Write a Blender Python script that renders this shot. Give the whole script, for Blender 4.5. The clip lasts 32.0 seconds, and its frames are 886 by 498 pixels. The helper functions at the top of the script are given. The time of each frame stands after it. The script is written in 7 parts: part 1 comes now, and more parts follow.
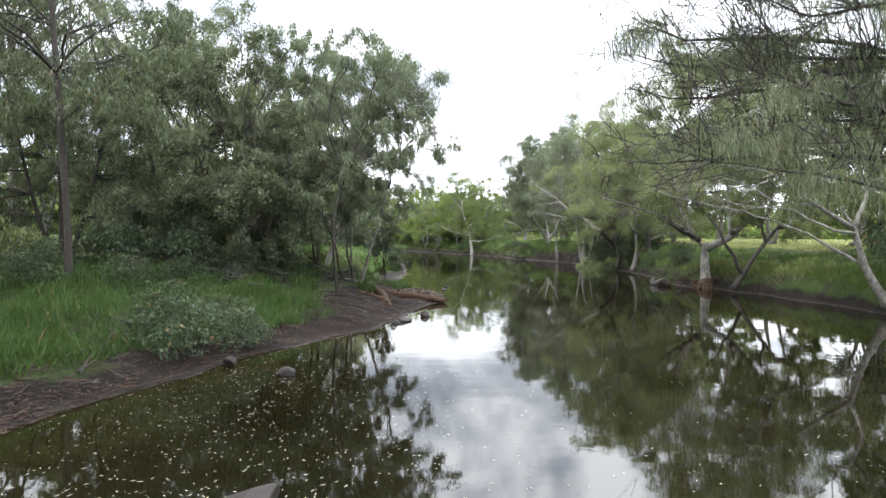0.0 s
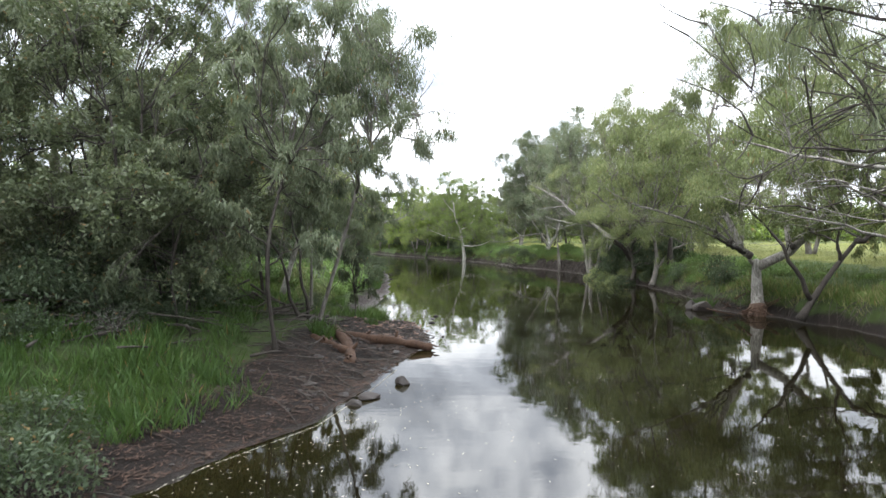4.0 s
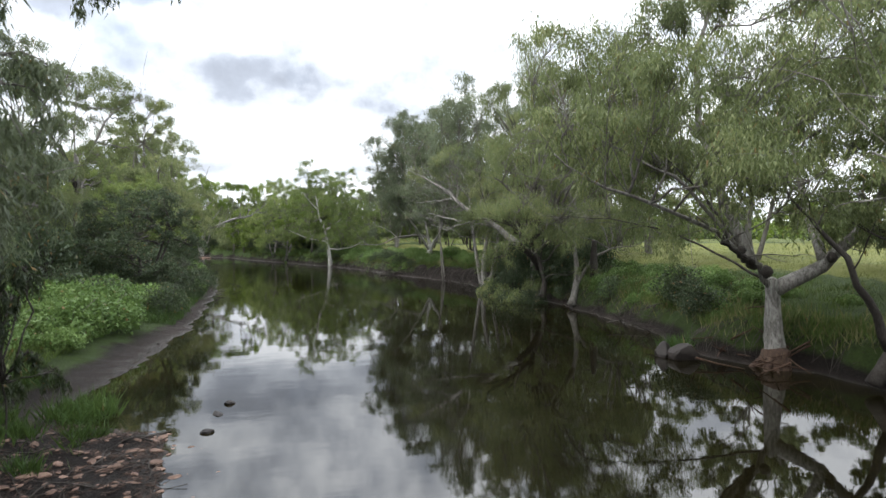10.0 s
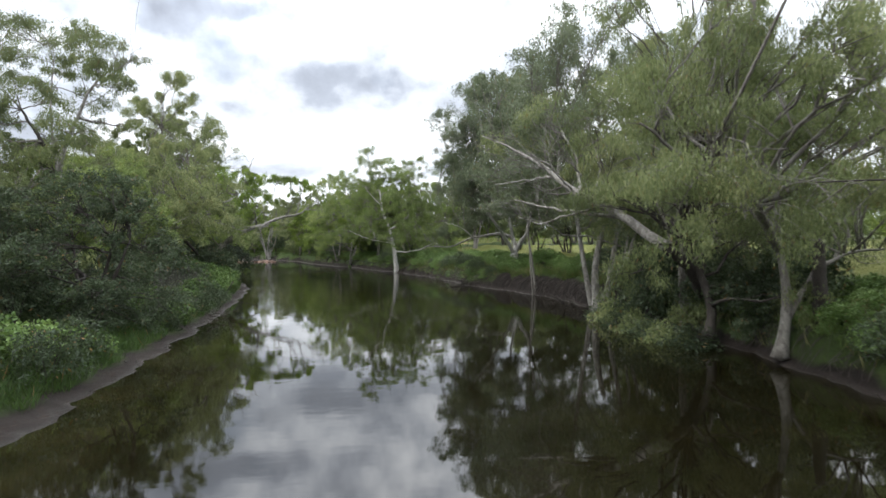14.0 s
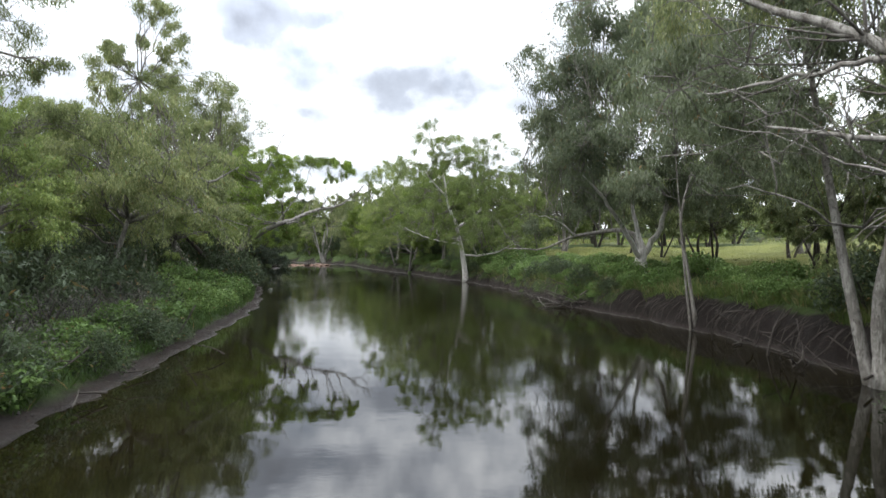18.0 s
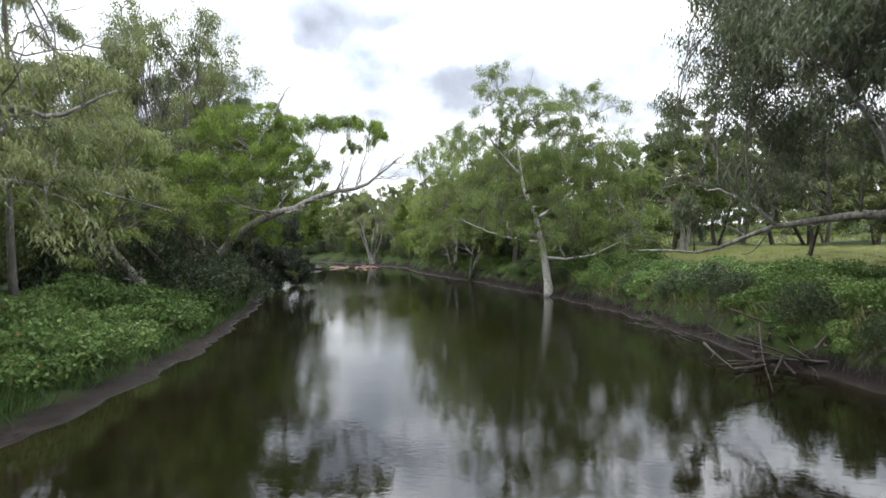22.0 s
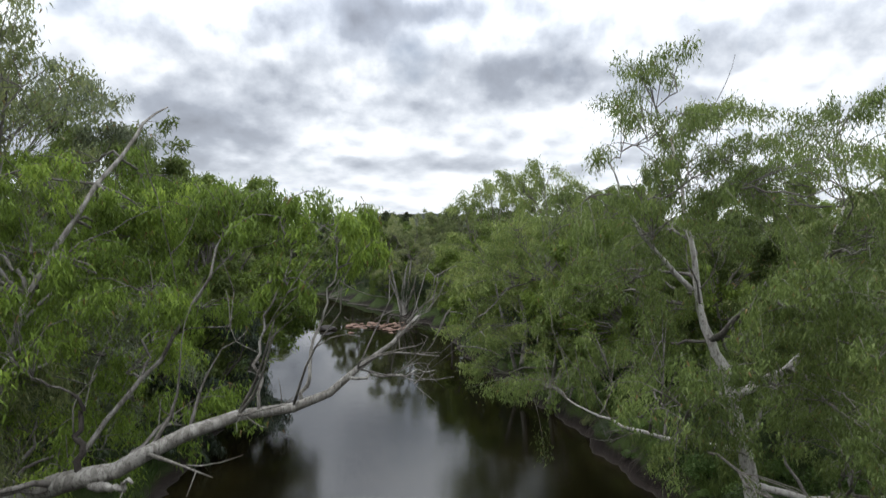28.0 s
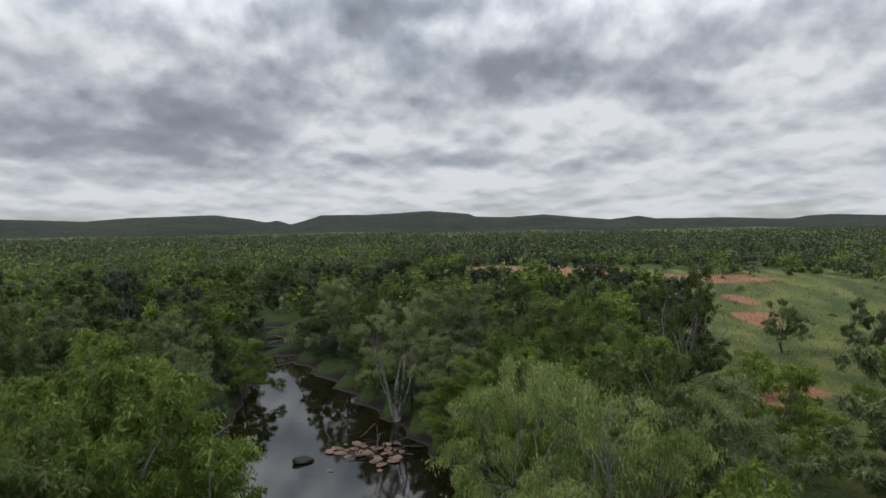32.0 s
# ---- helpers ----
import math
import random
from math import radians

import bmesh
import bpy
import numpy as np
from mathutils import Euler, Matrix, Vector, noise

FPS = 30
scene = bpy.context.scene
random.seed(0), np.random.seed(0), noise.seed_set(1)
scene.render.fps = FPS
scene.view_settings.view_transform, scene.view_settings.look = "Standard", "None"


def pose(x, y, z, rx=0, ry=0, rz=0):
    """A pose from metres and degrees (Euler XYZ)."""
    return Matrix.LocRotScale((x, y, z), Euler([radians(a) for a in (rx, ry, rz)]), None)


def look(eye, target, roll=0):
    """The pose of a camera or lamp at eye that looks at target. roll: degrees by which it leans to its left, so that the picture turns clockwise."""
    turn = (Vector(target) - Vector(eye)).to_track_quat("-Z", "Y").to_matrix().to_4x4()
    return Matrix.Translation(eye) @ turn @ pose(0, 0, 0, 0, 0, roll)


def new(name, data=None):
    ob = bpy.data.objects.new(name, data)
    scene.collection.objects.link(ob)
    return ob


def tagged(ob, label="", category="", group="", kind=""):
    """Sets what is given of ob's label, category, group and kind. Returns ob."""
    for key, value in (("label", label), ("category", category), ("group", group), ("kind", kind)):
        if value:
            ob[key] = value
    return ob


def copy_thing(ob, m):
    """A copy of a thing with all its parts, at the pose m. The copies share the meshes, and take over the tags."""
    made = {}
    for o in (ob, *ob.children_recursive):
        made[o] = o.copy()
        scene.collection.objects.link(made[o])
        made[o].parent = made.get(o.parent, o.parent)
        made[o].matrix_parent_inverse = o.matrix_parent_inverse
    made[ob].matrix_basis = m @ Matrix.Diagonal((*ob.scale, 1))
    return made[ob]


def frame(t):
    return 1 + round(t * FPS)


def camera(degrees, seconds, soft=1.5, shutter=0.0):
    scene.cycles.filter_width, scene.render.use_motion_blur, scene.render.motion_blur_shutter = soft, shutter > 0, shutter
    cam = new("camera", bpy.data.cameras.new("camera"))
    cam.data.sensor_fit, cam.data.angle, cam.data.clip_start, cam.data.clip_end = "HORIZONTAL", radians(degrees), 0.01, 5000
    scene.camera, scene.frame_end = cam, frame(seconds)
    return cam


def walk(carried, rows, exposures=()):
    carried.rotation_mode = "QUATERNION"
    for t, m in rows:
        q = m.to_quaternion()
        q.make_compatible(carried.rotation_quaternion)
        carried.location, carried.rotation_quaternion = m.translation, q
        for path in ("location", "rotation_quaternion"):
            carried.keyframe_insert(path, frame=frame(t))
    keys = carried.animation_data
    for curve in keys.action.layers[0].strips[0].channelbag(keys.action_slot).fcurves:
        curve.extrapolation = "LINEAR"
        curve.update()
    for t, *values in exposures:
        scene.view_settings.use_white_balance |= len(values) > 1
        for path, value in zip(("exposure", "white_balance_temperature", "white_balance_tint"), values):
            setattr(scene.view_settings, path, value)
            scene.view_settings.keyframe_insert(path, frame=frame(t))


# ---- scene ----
cam = camera(72.2, 32.0, soft=1.5, shutter=0.25)
METRES, EYE, TILT, LEAN, TURN = 100.0, 2.8, -1.1, -0.3, 0.0
ROWS = [
    (0.0, 0.0, 0.0, 0.0, 0.0, 0.0, -0.0),
    (0.5, 0.0001, 0.0052, 0.0001, -0.01, -0.0, 0.03),
    (1.0, 0.0004, 0.0122, 0.0002, -0.01, 0.01, 0.04),
    (1.5, 0.0004, 0.0203, 0.0002, -0.03, 0.01, 0.08),
    (2.0, 0.0008, 0.0292, 0.0002, -0.18, 0.01, 0.08),
    (2.5, 0.0009, 0.0391, 0.0003, -0.47, -0.0, 0.1),
    (4.5, 0.0018, 0.0795, 0.0101, -1.16, -0.01, 0.23),
    (5.0, 0.0022, 0.0891, 0.0102, -5.05, 0.01, 0.16),
    (5.5, 0.003, 0.0979, 0.0103, -6.68, 0.0, 0.24),
    (6.0, 0.004, 0.1071, 0.0105, -7.02, 0.01, 0.26),
    (6.5, 0.0054, 0.1165, 0.0106, -7.71, -0.01, 0.31),
    (7.0, 0.0067, 0.1267, 0.0108, -7.93, -0.03, 0.4),
    (7.5, 0.0081, 0.1375, 0.011, -8.11, -0.04, 0.44),
    (8.0, 0.0097, 0.1488, 0.0114, -8.29, -0.04, 0.45),
    (8.5, 0.0118, 0.1605, 0.0117, -9.23, -0.03, 0.44),
    (9.0, 0.0141, 0.1724, 0.0122, -10.34, -0.06, 0.47),
    (9.5, 0.0167, 0.1846, 0.0126, -11.93, -0.09, 0.56),
    (10.0, 0.0196, 0.1964, 0.0129, -12.5, -0.11, 0.61),
    (10.5, 0.0227, 0.2085, 0.0132, -12.56, -0.13, 0.67),
    (11.0, 0.0259, 0.2215, 0.0135, -12.56, -0.12, 0.68),
    (11.5, 0.0293, 0.236, 0.0139, -11.6, -0.13, 0.74),
    (12.0, 0.033, 0.2525, 0.0143, -9.75, -0.12, 0.8),
    (12.5, 0.0362, 0.2698, 0.0146, -8.84, -0.11, 0.84),
    (13.0, 0.0392, 0.2877, 0.0148, -8.43, -0.09, 0.88),
    (13.5, 0.042, 0.3064, 0.0151, -7.34, -0.06, 0.95),
    (14.0, 0.0446, 0.3257, 0.0155, -4.6, -0.05, 1.12),
    (14.5, 0.0458, 0.3457, 0.0159, -0.04, 0.04, 1.1),
    (15.0, 0.0462, 0.3641, 0.0161, 0.7, 0.07, 1.07),
    (15.5, 0.0463, 0.3835, 0.0163, 0.91, 0.08, 1.09),
    (17.5, 0.0465, 0.4553, 0.0162, 1.67, 0.24, 0.87),
    (18.0, 0.0464, 0.4718, 0.0163, 2.04, 0.25, 0.92),
    (18.5, 0.0463, 0.4888, 0.0166, 2.44, 0.24, 0.92),
    (19.0, 0.0459, 0.506, 0.0168, 3.13, 0.26, 0.93),
    (19.5, 0.0451, 0.5239, 0.0171, 4.19, 0.25, 0.9),
    (20.0, 0.0441, 0.5422, 0.0174, 4.89, 0.24, 0.95),
    (20.5, 0.0428, 0.5612, 0.0178, 5.79, 0.21, 0.97),
    (21.0, 0.041, 0.5807, 0.018, 6.79, 0.23, 1.02),
    (21.5, 0.0389, 0.6005, 0.0181, 7.46, 0.22, 1.0),
    (22.0, 0.0366, 0.6206, 0.0184, 8.2, 0.19, 1.02),
    (22.5, 0.0341, 0.6412, 0.0186, 9.29, 0.2, 0.98),
    (23.0, 0.0306, 0.6616, 0.0189, 12.06, 0.23, 1.0),
    (23.5, 0.0267, 0.6821, 0.0192, 13.37, 0.2, 0.9),
    (24.0, 0.0224, 0.7029, 0.0197, 13.67, 0.17, 0.86),
    (24.5, 0.018, 0.7237, 0.02, 13.69, 0.15, 0.88),
    (26.5, 0.0019, 0.8034, 0.0458, 12.22, -0.03, 0.58),
    (27.0, 0.0003, 0.8118, 0.0567, 12.26, -0.14, 0.58),
    (27.5, -0.0003, 0.8134, 0.0671, 12.24, -0.32, 0.52),
    (28.0, -0.0005, 0.8131, 0.0778, 12.25, -0.49, 0.52),
    (28.5, -0.0005, 0.8126, 0.0886, 12.27, -0.59, 0.55),
    (29.0, -0.001, 0.8132, 0.0991, 12.19, -0.7, 0.59),
    (29.5, -0.0021, 0.8188, 0.1097, 12.17, -0.76, 0.58),
    (30.0, -0.0043, 0.8301, 0.1205, 12.25, -0.76, 0.42),
    (30.5, -0.0081, 0.8469, 0.1316, 12.15, -0.77, 0.5),
    (31.0, -0.0127, 0.8678, 0.1432, 12.17, -0.83, 0.54),
    (31.5, -0.0171, 0.891, 0.154, 12.2, -0.85, 0.79),
    (32.0, -0.0226, 0.9165, 0.1654, 12.17, -0.89, 0.82),
]
EXPOSURES = [(0.0, 1.14), (2.5, 1.12), (5.0, 1.0), (9.0, 0.62), (10.5, 0.44), (14.0, 0.44), (18.0, 0.54), (23.0, 0.5), (25.5, 0.54), (27.0, 0.6), (28.0, -0.14), (29.0, -0.62), (30.0, -0.74), (32.0, -0.82)]
walk(cam, [(t, pose(0, 0, EYE, TILT, LEAN, TURN) @ pose(METRES * x, METRES * y, METRES * z, 90 + pitch, roll, yaw)) for t, x, y, z, yaw, pitch, roll in ROWS], EXPOSURES)

# ---- sky and sun ----
SUN_EL, SUN_AZ = radians(48), radians(-105)


def nodes_of(tree):
    tree.nodes.clear()

    def make(kind, operation="", data_type="", blend_type="", layer_name="", **values):
        n = tree.nodes.new(kind)
        if operation:
            n.operation = operation
        if data_type:
            n.data_type = data_type
        if blend_type:
            n.blend_type = blend_type
        if layer_name:
            n.layer_name = layer_name
        for k, v in values.items():
            n.inputs[k].default_value = v
        return n
    return make, tree.links.new


def math_node(make, link, op, a, b=None, c=None):
    n = make("ShaderNodeMath", operation=op)
    for i, v in enumerate((a, b, c)):
        if v is None:
            continue
        if isinstance(v, (int, float)):
            n.inputs[i].default_value = v
        else:
            link(v, n.inputs[i])
    return n.outputs[0]


def ramp(make, link, fac, stops, interp="LINEAR"):
    n = make("ShaderNodeValToRGB")
    n.color_ramp.interpolation = interp
    while len(n.color_ramp.elements) < len(stops):
        n.color_ramp.elements.new(0.5)
    for e, (p, c) in zip(n.color_ramp.elements, stops):
        e.position = p
        e.color = (*c, 1) if len(c) == 3 else c
    link(fac, n.inputs["Fac"])
    return n.outputs["Color"]


def mix_col(make, link, fac, a, b, blend="MIX"):
    n = make("ShaderNodeMix", data_type="RGBA", blend_type=blend)
    for sock, v in ((n.inputs[0], fac), (n.inputs[6], a), (n.inputs[7], b)):
        if isinstance(v, (int, float)):
            sock.default_value = v
        elif isinstance(v, tuple):
            sock.default_value = (*v, 1)
        else:
            link(v, sock)
    return n.outputs[2]


def build_world():
    world = bpy.data.worlds.new("overcast_sky")
    scene.world = world
    world.use_nodes = True
    make, link = nodes_of(world.node_tree)
    out = make("ShaderNodeOutputWorld")
    bg = make("ShaderNodeBackground", Strength=1.0)
    link(bg.outputs[0], out.inputs[0])
    sky = make("ShaderNodeTexSky")
    sky.sky_type, sky.sun_disc, sky.sun_elevation, sky.sun_rotation = "NISHITA", False, SUN_EL, SUN_AZ
    dim = mix_col(make, link, 1.0, sky.outputs[0], (0.1, 0.1, 0.1), "MULTIPLY")
    tc = make("ShaderNodeTexCoord")
    sep = make("ShaderNodeSeparateXYZ")
    link(tc.outputs["Generated"], sep.inputs[0])
    m = lambda op, a, b=None, c=None: math_node(make, link, op, a, b, c)
    up = m("MAXIMUM", sep.outputs[2], 0.0)
    az = m("MULTIPLY", m("ARCTAN2", sep.outputs[0], sep.outputs[1]), 57.29578)
    el = m("MULTIPLY", m("ARCSINE", sep.outputs[2]), 57.29578)
    # rows of cloud that close up towards the horizon
    row = m("MULTIPLY", m("LOGARITHM", m("ADD", m("MAXIMUM", el, 0.0), 4.5), 2.718282), 2.0)

    def deck_at(rise):
        deck = make("ShaderNodeCombineXYZ")
        link(m("MULTIPLY", az, 0.092), deck.inputs[0])
        link(m("ADD", row, rise), deck.inputs[1])
        return deck.outputs[0]

    def billow(rise):
        """Thickness of the cloud: large masses broken into rounded puffs."""
        deck = deck_at(rise)
        big = make("ShaderNodeTexNoise", Scale=1.0, Detail=2.0, Roughness=0.5)
        link(deck, big.inputs["Vector"])
        fine = make("ShaderNodeTexNoise", Scale=2.3, Detail=4.0, Roughness=0.5)
        link(deck, fine.inputs["Vector"])
        warp = make("ShaderNodeVectorMath", operation="MULTIPLY_ADD")
        link(fine.outputs["Color"], warp.inputs[0])
        warp.inputs[1].default_value = (0.3, 0.26, 0.0)
        link(deck, warp.inputs[2])
        total = m("ADD", m("MULTIPLY", big.outputs["Fac"], 0.62), m("MULTIPLY", fine.outputs["Fac"], 0.2))
        for size, weight in ((1.9, -0.17), (4.6, -0.085)):
            puff = make("ShaderNodeTexVoronoi", Scale=size)
            puff.voronoi_dimensions = "2D"
            puff.feature = "SMOOTH_F1"
            link(warp.outputs[0], puff.inputs["Vector"])
            total = m("ADD", total, m("MULTIPLY", m("SUBTRACT", puff.outputs["Distance"], 0.35), weight))
        return total, fine

    thick, fine = billow(0.0)
    above, _ = billow(0.1)
    # lit tops and grey undersides
    shade = m("MULTIPLY_ADD", m("SUBTRACT", thick, above), 1.05, m("MULTIPLY_ADD", thick, -0.5, 0.775))
    wisp = make("ShaderNodeTexNoise", Scale=7.0, Detail=6.0, Roughness=0.6)
    link(deck_at(0.0), wisp.inputs["Vector"])
    shade = m("MULTIPLY_ADD", m("SUBTRACT", wisp.outputs["Fac"], 0.5), 0.14, shade)
    # the heavier cloud masses that hang in this sky: azimuth, elevation, half widths, weight
    loose = make("ShaderNodeSeparateColor")
    link(fine.outputs["Color"], loose.inputs[0])
    az_w = m("MULTIPLY_ADD", m("SUBTRACT", loose.outputs[0], 0.5), 7.0, az)
    el_w = m("MULTIPLY_ADD", m("SUBTRACT", loose.outputs[1], 0.5), 3.0, el)
    for a0, e0, wa, we, k in CLOUDS:
        u = m("DIVIDE", m("SUBTRACT", az_w, a0), wa)
        v = m("DIVIDE", m("SUBTRACT", el_w, e0), we)
        r2 = m("ADD", m("MULTIPLY", u, u), m("MULTIPLY", v, v))
        g = m("MULTIPLY", m("EXPONENT", m("MULTIPLY", r2, -0.5)), k)
        shade = m("SUBTRACT", shade, g)
    cloud = ramp(make, link, shade, CLOUD_RAMP)
    haze = m("MULTIPLY", m("EXPONENT", m("MULTIPLY", up, -9.0)), 0.45)
    cloud = mix_col(make, link, haze, cloud, (0.93, 0.97, 1.0))
    # an overcast sky is brightest overhead
    lift = make("ShaderNodeMapRange")
    for i, v in ((1, 0.26), (2, 0.6), (3, 1.0), (4, ZENITH)):
        lift.inputs[i].default_value = v
    link(up, lift.inputs[0])
    bright = make("ShaderNodeCombineColor")
    for i in range(3):
        link(lift.outputs[0], bright.inputs[i])
    cloud = mix_col(make, link, 1.0, cloud, bright.outputs[0], "MULTIPLY")
    gap = make("ShaderNodeTexNoise", Scale=0.9, Detail=4.0, Roughness=0.5)
    shift = make("ShaderNodeVectorMath", operation="ADD")
    link(deck_at(0.0), shift.inputs[0])
    shift.inputs[1].default_value = (13.0, 4.0, 2.0)
    link(shift.outputs[0], gap.inputs["Vector"])
    thin = m("MULTIPLY", ramp(make, link, gap.outputs["Fac"], [(0.60, (0, 0, 0)), (0.72, (1, 1, 1))]), 0.45)
    link(mix_col(make, link, thin, cloud, dim), bg.inputs["Color"])


CLOUDS = [(-4.8, 13.9, 5.6, 1.9, 0.21), (-18.5, 19.2, 4.4, 2.2, 0.21), (-41.0, 8.6, 11.0, 2.4, 0.19), (-31.0, 11.6, 6.5, 2.0, 0.1), (-13.5, 20.0, 5.0, 0.9, 0.07), (7.0, 12.6, 2.6, 1.2, 0.07),
          (-18.0, 5.8, 4.0, 0.7, 0.09), (16.5, 16.5, 5.5, 2.0, 0.11), (-33.0, 4.6, 5.0, 0.8, 0.08), (8.0, 6.5, 9.0, 0.9, 0.05), (-12.0, 6.6, 3.4, 0.7, 0.08)]
CLOUD_RAMP = [(0.26, (0.29, 0.32, 0.385)), (0.40, (0.45, 0.5, 0.595)), (0.50, (0.765, 0.825, 0.925)), (0.61, (1.28, 1.33, 1.4))]
ZENITH = 2.6
build_world()
sun = new("sun", bpy.data.lights.new("sun", "SUN"))
sun.data.energy, sun.data.angle, sun.data.color = 1.5, radians(16), (1.0, 0.98, 0.95)
sun.matrix_world = look((0, 0, 60), (-60 * math.cos(SUN_EL) * math.sin(SUN_AZ), -60 * math.cos(SUN_EL) * math.cos(SUN_AZ), 60 - 60 * math.sin(SUN_EL)))


# ---- materials ----
def material(name):
    mat = bpy.data.materials.new(name)
    mat.use_nodes = True
    make, link = nodes_of(mat.node_tree)
    out = make("ShaderNodeOutputMaterial")
    return mat, make, link, out


def bump_of(make, link, height, strength, distance):
    b = make("ShaderNodeBump", Strength=strength, Distance=distance)
    link(height, b.inputs["Height"])
    return b.outputs["Normal"]


def noise_at(make, link, scale, detail=6.0, rough=0.55, vector=None, kind="Object", distortion=0.0):
    n = make("ShaderNodeTexNoise", Scale=scale, Detail=detail, Roughness=rough, Distortion=distortion)
    if vector is None:
        vector = make("ShaderNodeTexCoord").outputs[kind]
    link(vector, n.inputs["Vector"])
    return n.outputs["Fac"]


def world_place(make):
    return make("ShaderNodeNewGeometry").outputs["Position"]


def leaf_material(name, dark, mid, light, through_light=0.35, gloss=0.45, spread=0.25):
    mat, make, link, out = material(name)
    geo = make("ShaderNodeNewGeometry")
    info = make("ShaderNodeObjectInfo")
    pos = noise_at(make, link, 0.55, 3.0, 0.5, geo.outputs["Position"])
    pick = math_node(make, link, "ADD", math_node(make, link, "MULTIPLY", geo.outputs["Random Per Island"], 0.34), math_node(make, link, "MULTIPLY", pos, 0.83))
    pick = math_node(make, link, "ADD", pick, math_node(make, link, "MULTIPLY_ADD", info.outputs["Random"], spread, -0.5 * spread - 0.05))
    col = ramp(make, link, pick, [(0.12, dark), (0.5, mid), (0.92, light)])
    # a few dry leaves
    dry = ramp(make, link, geo.outputs["Random Per Island"], [(0.982, (0, 0, 0)), (0.988, (1, 1, 1))])
    col = mix_col(make, link, dry, col, (0.17, 0.105, 0.045))
    bsdf = make("ShaderNodeBsdfPrincipled", Roughness=gloss)
    bsdf.inputs["Specular IOR Level"].default_value = 0.22
    link(col, bsdf.inputs["Base Color"])
    tr = make("ShaderNodeBsdfTranslucent")
    link(mix_col(make, link, 0.4, col, (0.14, 0.18, 0.045)), tr.inputs["Color"])
    mx = make("ShaderNodeMixShader", Fac=through_light)
    link(bsdf.outputs[0], mx.inputs[1])
    link(tr.outputs[0], mx.inputs[2])
    link(mx.outputs[0], out.inputs[0])
    return mat


def bark_material(name, pale, patch, dark, scale=1.0, split=(0.4, 0.58)):
    """Smooth gum bark: pale skin with grey and tan plates, dark flecks and long streaks."""
    mat, make, link, out = material(name)
    tc = make("ShaderNodeTexCoord").outputs["Object"]
    plates = make("ShaderNodeMapping")
    plates.inputs["Scale"].default_value = (3.0, 3.0, 1.1)
    link(tc, plates.inputs["Vector"])
    long = make("ShaderNodeMapping")
    long.inputs["Scale"].default_value = (9.0, 9.0, 0.7)
    link(tc, long.inputs["Vector"])
    a = noise_at(make, link, 1.5 * scale, 6.0, 0.65, plates.outputs[0], distortion=1.2)
    b = noise_at(make, link, 7.0 * scale, 6.0, 0.65, plates.outputs[0])
    c = noise_at(make, link, 1.6 * scale, 5.0, 0.6, long.outputs[0], distortion=0.4)
    d = noise_at(make, link, 45.0 * scale, 3.0, 0.6, tc)
    col = mix_col(make, link, ramp(make, link, a, [(split[0], (0, 0, 0)), (split[1], (1, 1, 1))]), pale, patch)
    col = mix_col(make, link, ramp(make, link, b, [(0.54, (0, 0, 0)), (0.66, (0.9, 0.9, 0.9))]), col, dark)
    col = mix_col(make, link, ramp(make, link, c, [(0.55, (0, 0, 0)), (0.68, (0.65, 0.65, 0.65))]), col, dark)
    col = mix_col(make, link, 0.45, col, ramp(make, link, d, [(0.3, (0.25, 0.25, 0.25)), (0.7, (0.9, 0.9, 0.9))]), "MULTIPLY")
    bsdf = make("ShaderNodeBsdfPrincipled", Roughness=0.85)
    bsdf.inputs["Specular IOR Level"].default_value = 0.22
    link(col, bsdf.inputs["Base Color"])
    h = math_node(make, link, "ADD", math_node(make, link, "MULTIPLY", b, 0.7), math_node(make, link, "ADD", c, math_node(make, link, "MULTIPLY", d, 0.3)))
    link(bump_of(make, link, h, 0.7, 0.035), bsdf.inputs["Normal"])
    link(bsdf.outputs[0], out.inputs[0])
    return mat


def plain_material(name, dark, light, scale, rough=0.85, fine=30.0, bump=0.4, kind="Object", depth=0.02):
    mat, make, link, out = material(name)
    tc = make("ShaderNodeTexCoord").outputs[kind] if kind else world_place(make)
    a = noise_at(make, link, scale, 6.0, 0.6, tc)
    b = noise_at(make, link, fine, 5.0, 0.65, tc)
    info = make("ShaderNodeObjectInfo")
    fac = math_node(make, link, "ADD", math_node(make, link, "MULTIPLY", a, 0.6), math_node(make, link, "MULTIPLY", b, 0.4))
    fac = math_node(make, link, "ADD", fac, math_node(make, link, "MULTIPLY_ADD", info.outputs["Random"], 0.2, -0.1))
    col = ramp(make, link, fac, [(0.32, dark), (0.68, light)])
    bsdf = make("ShaderNodeBsdfPrincipled", Roughness=rough)
    bsdf.inputs["Specular IOR Level"].default_value = 0.2
    link(col, bsdf.inputs["Base Color"])
    link(bump_of(make, link, fac, bump, depth), bsdf.inputs["Normal"])
    link(bsdf.outputs[0], out.inputs[0])
    return mat


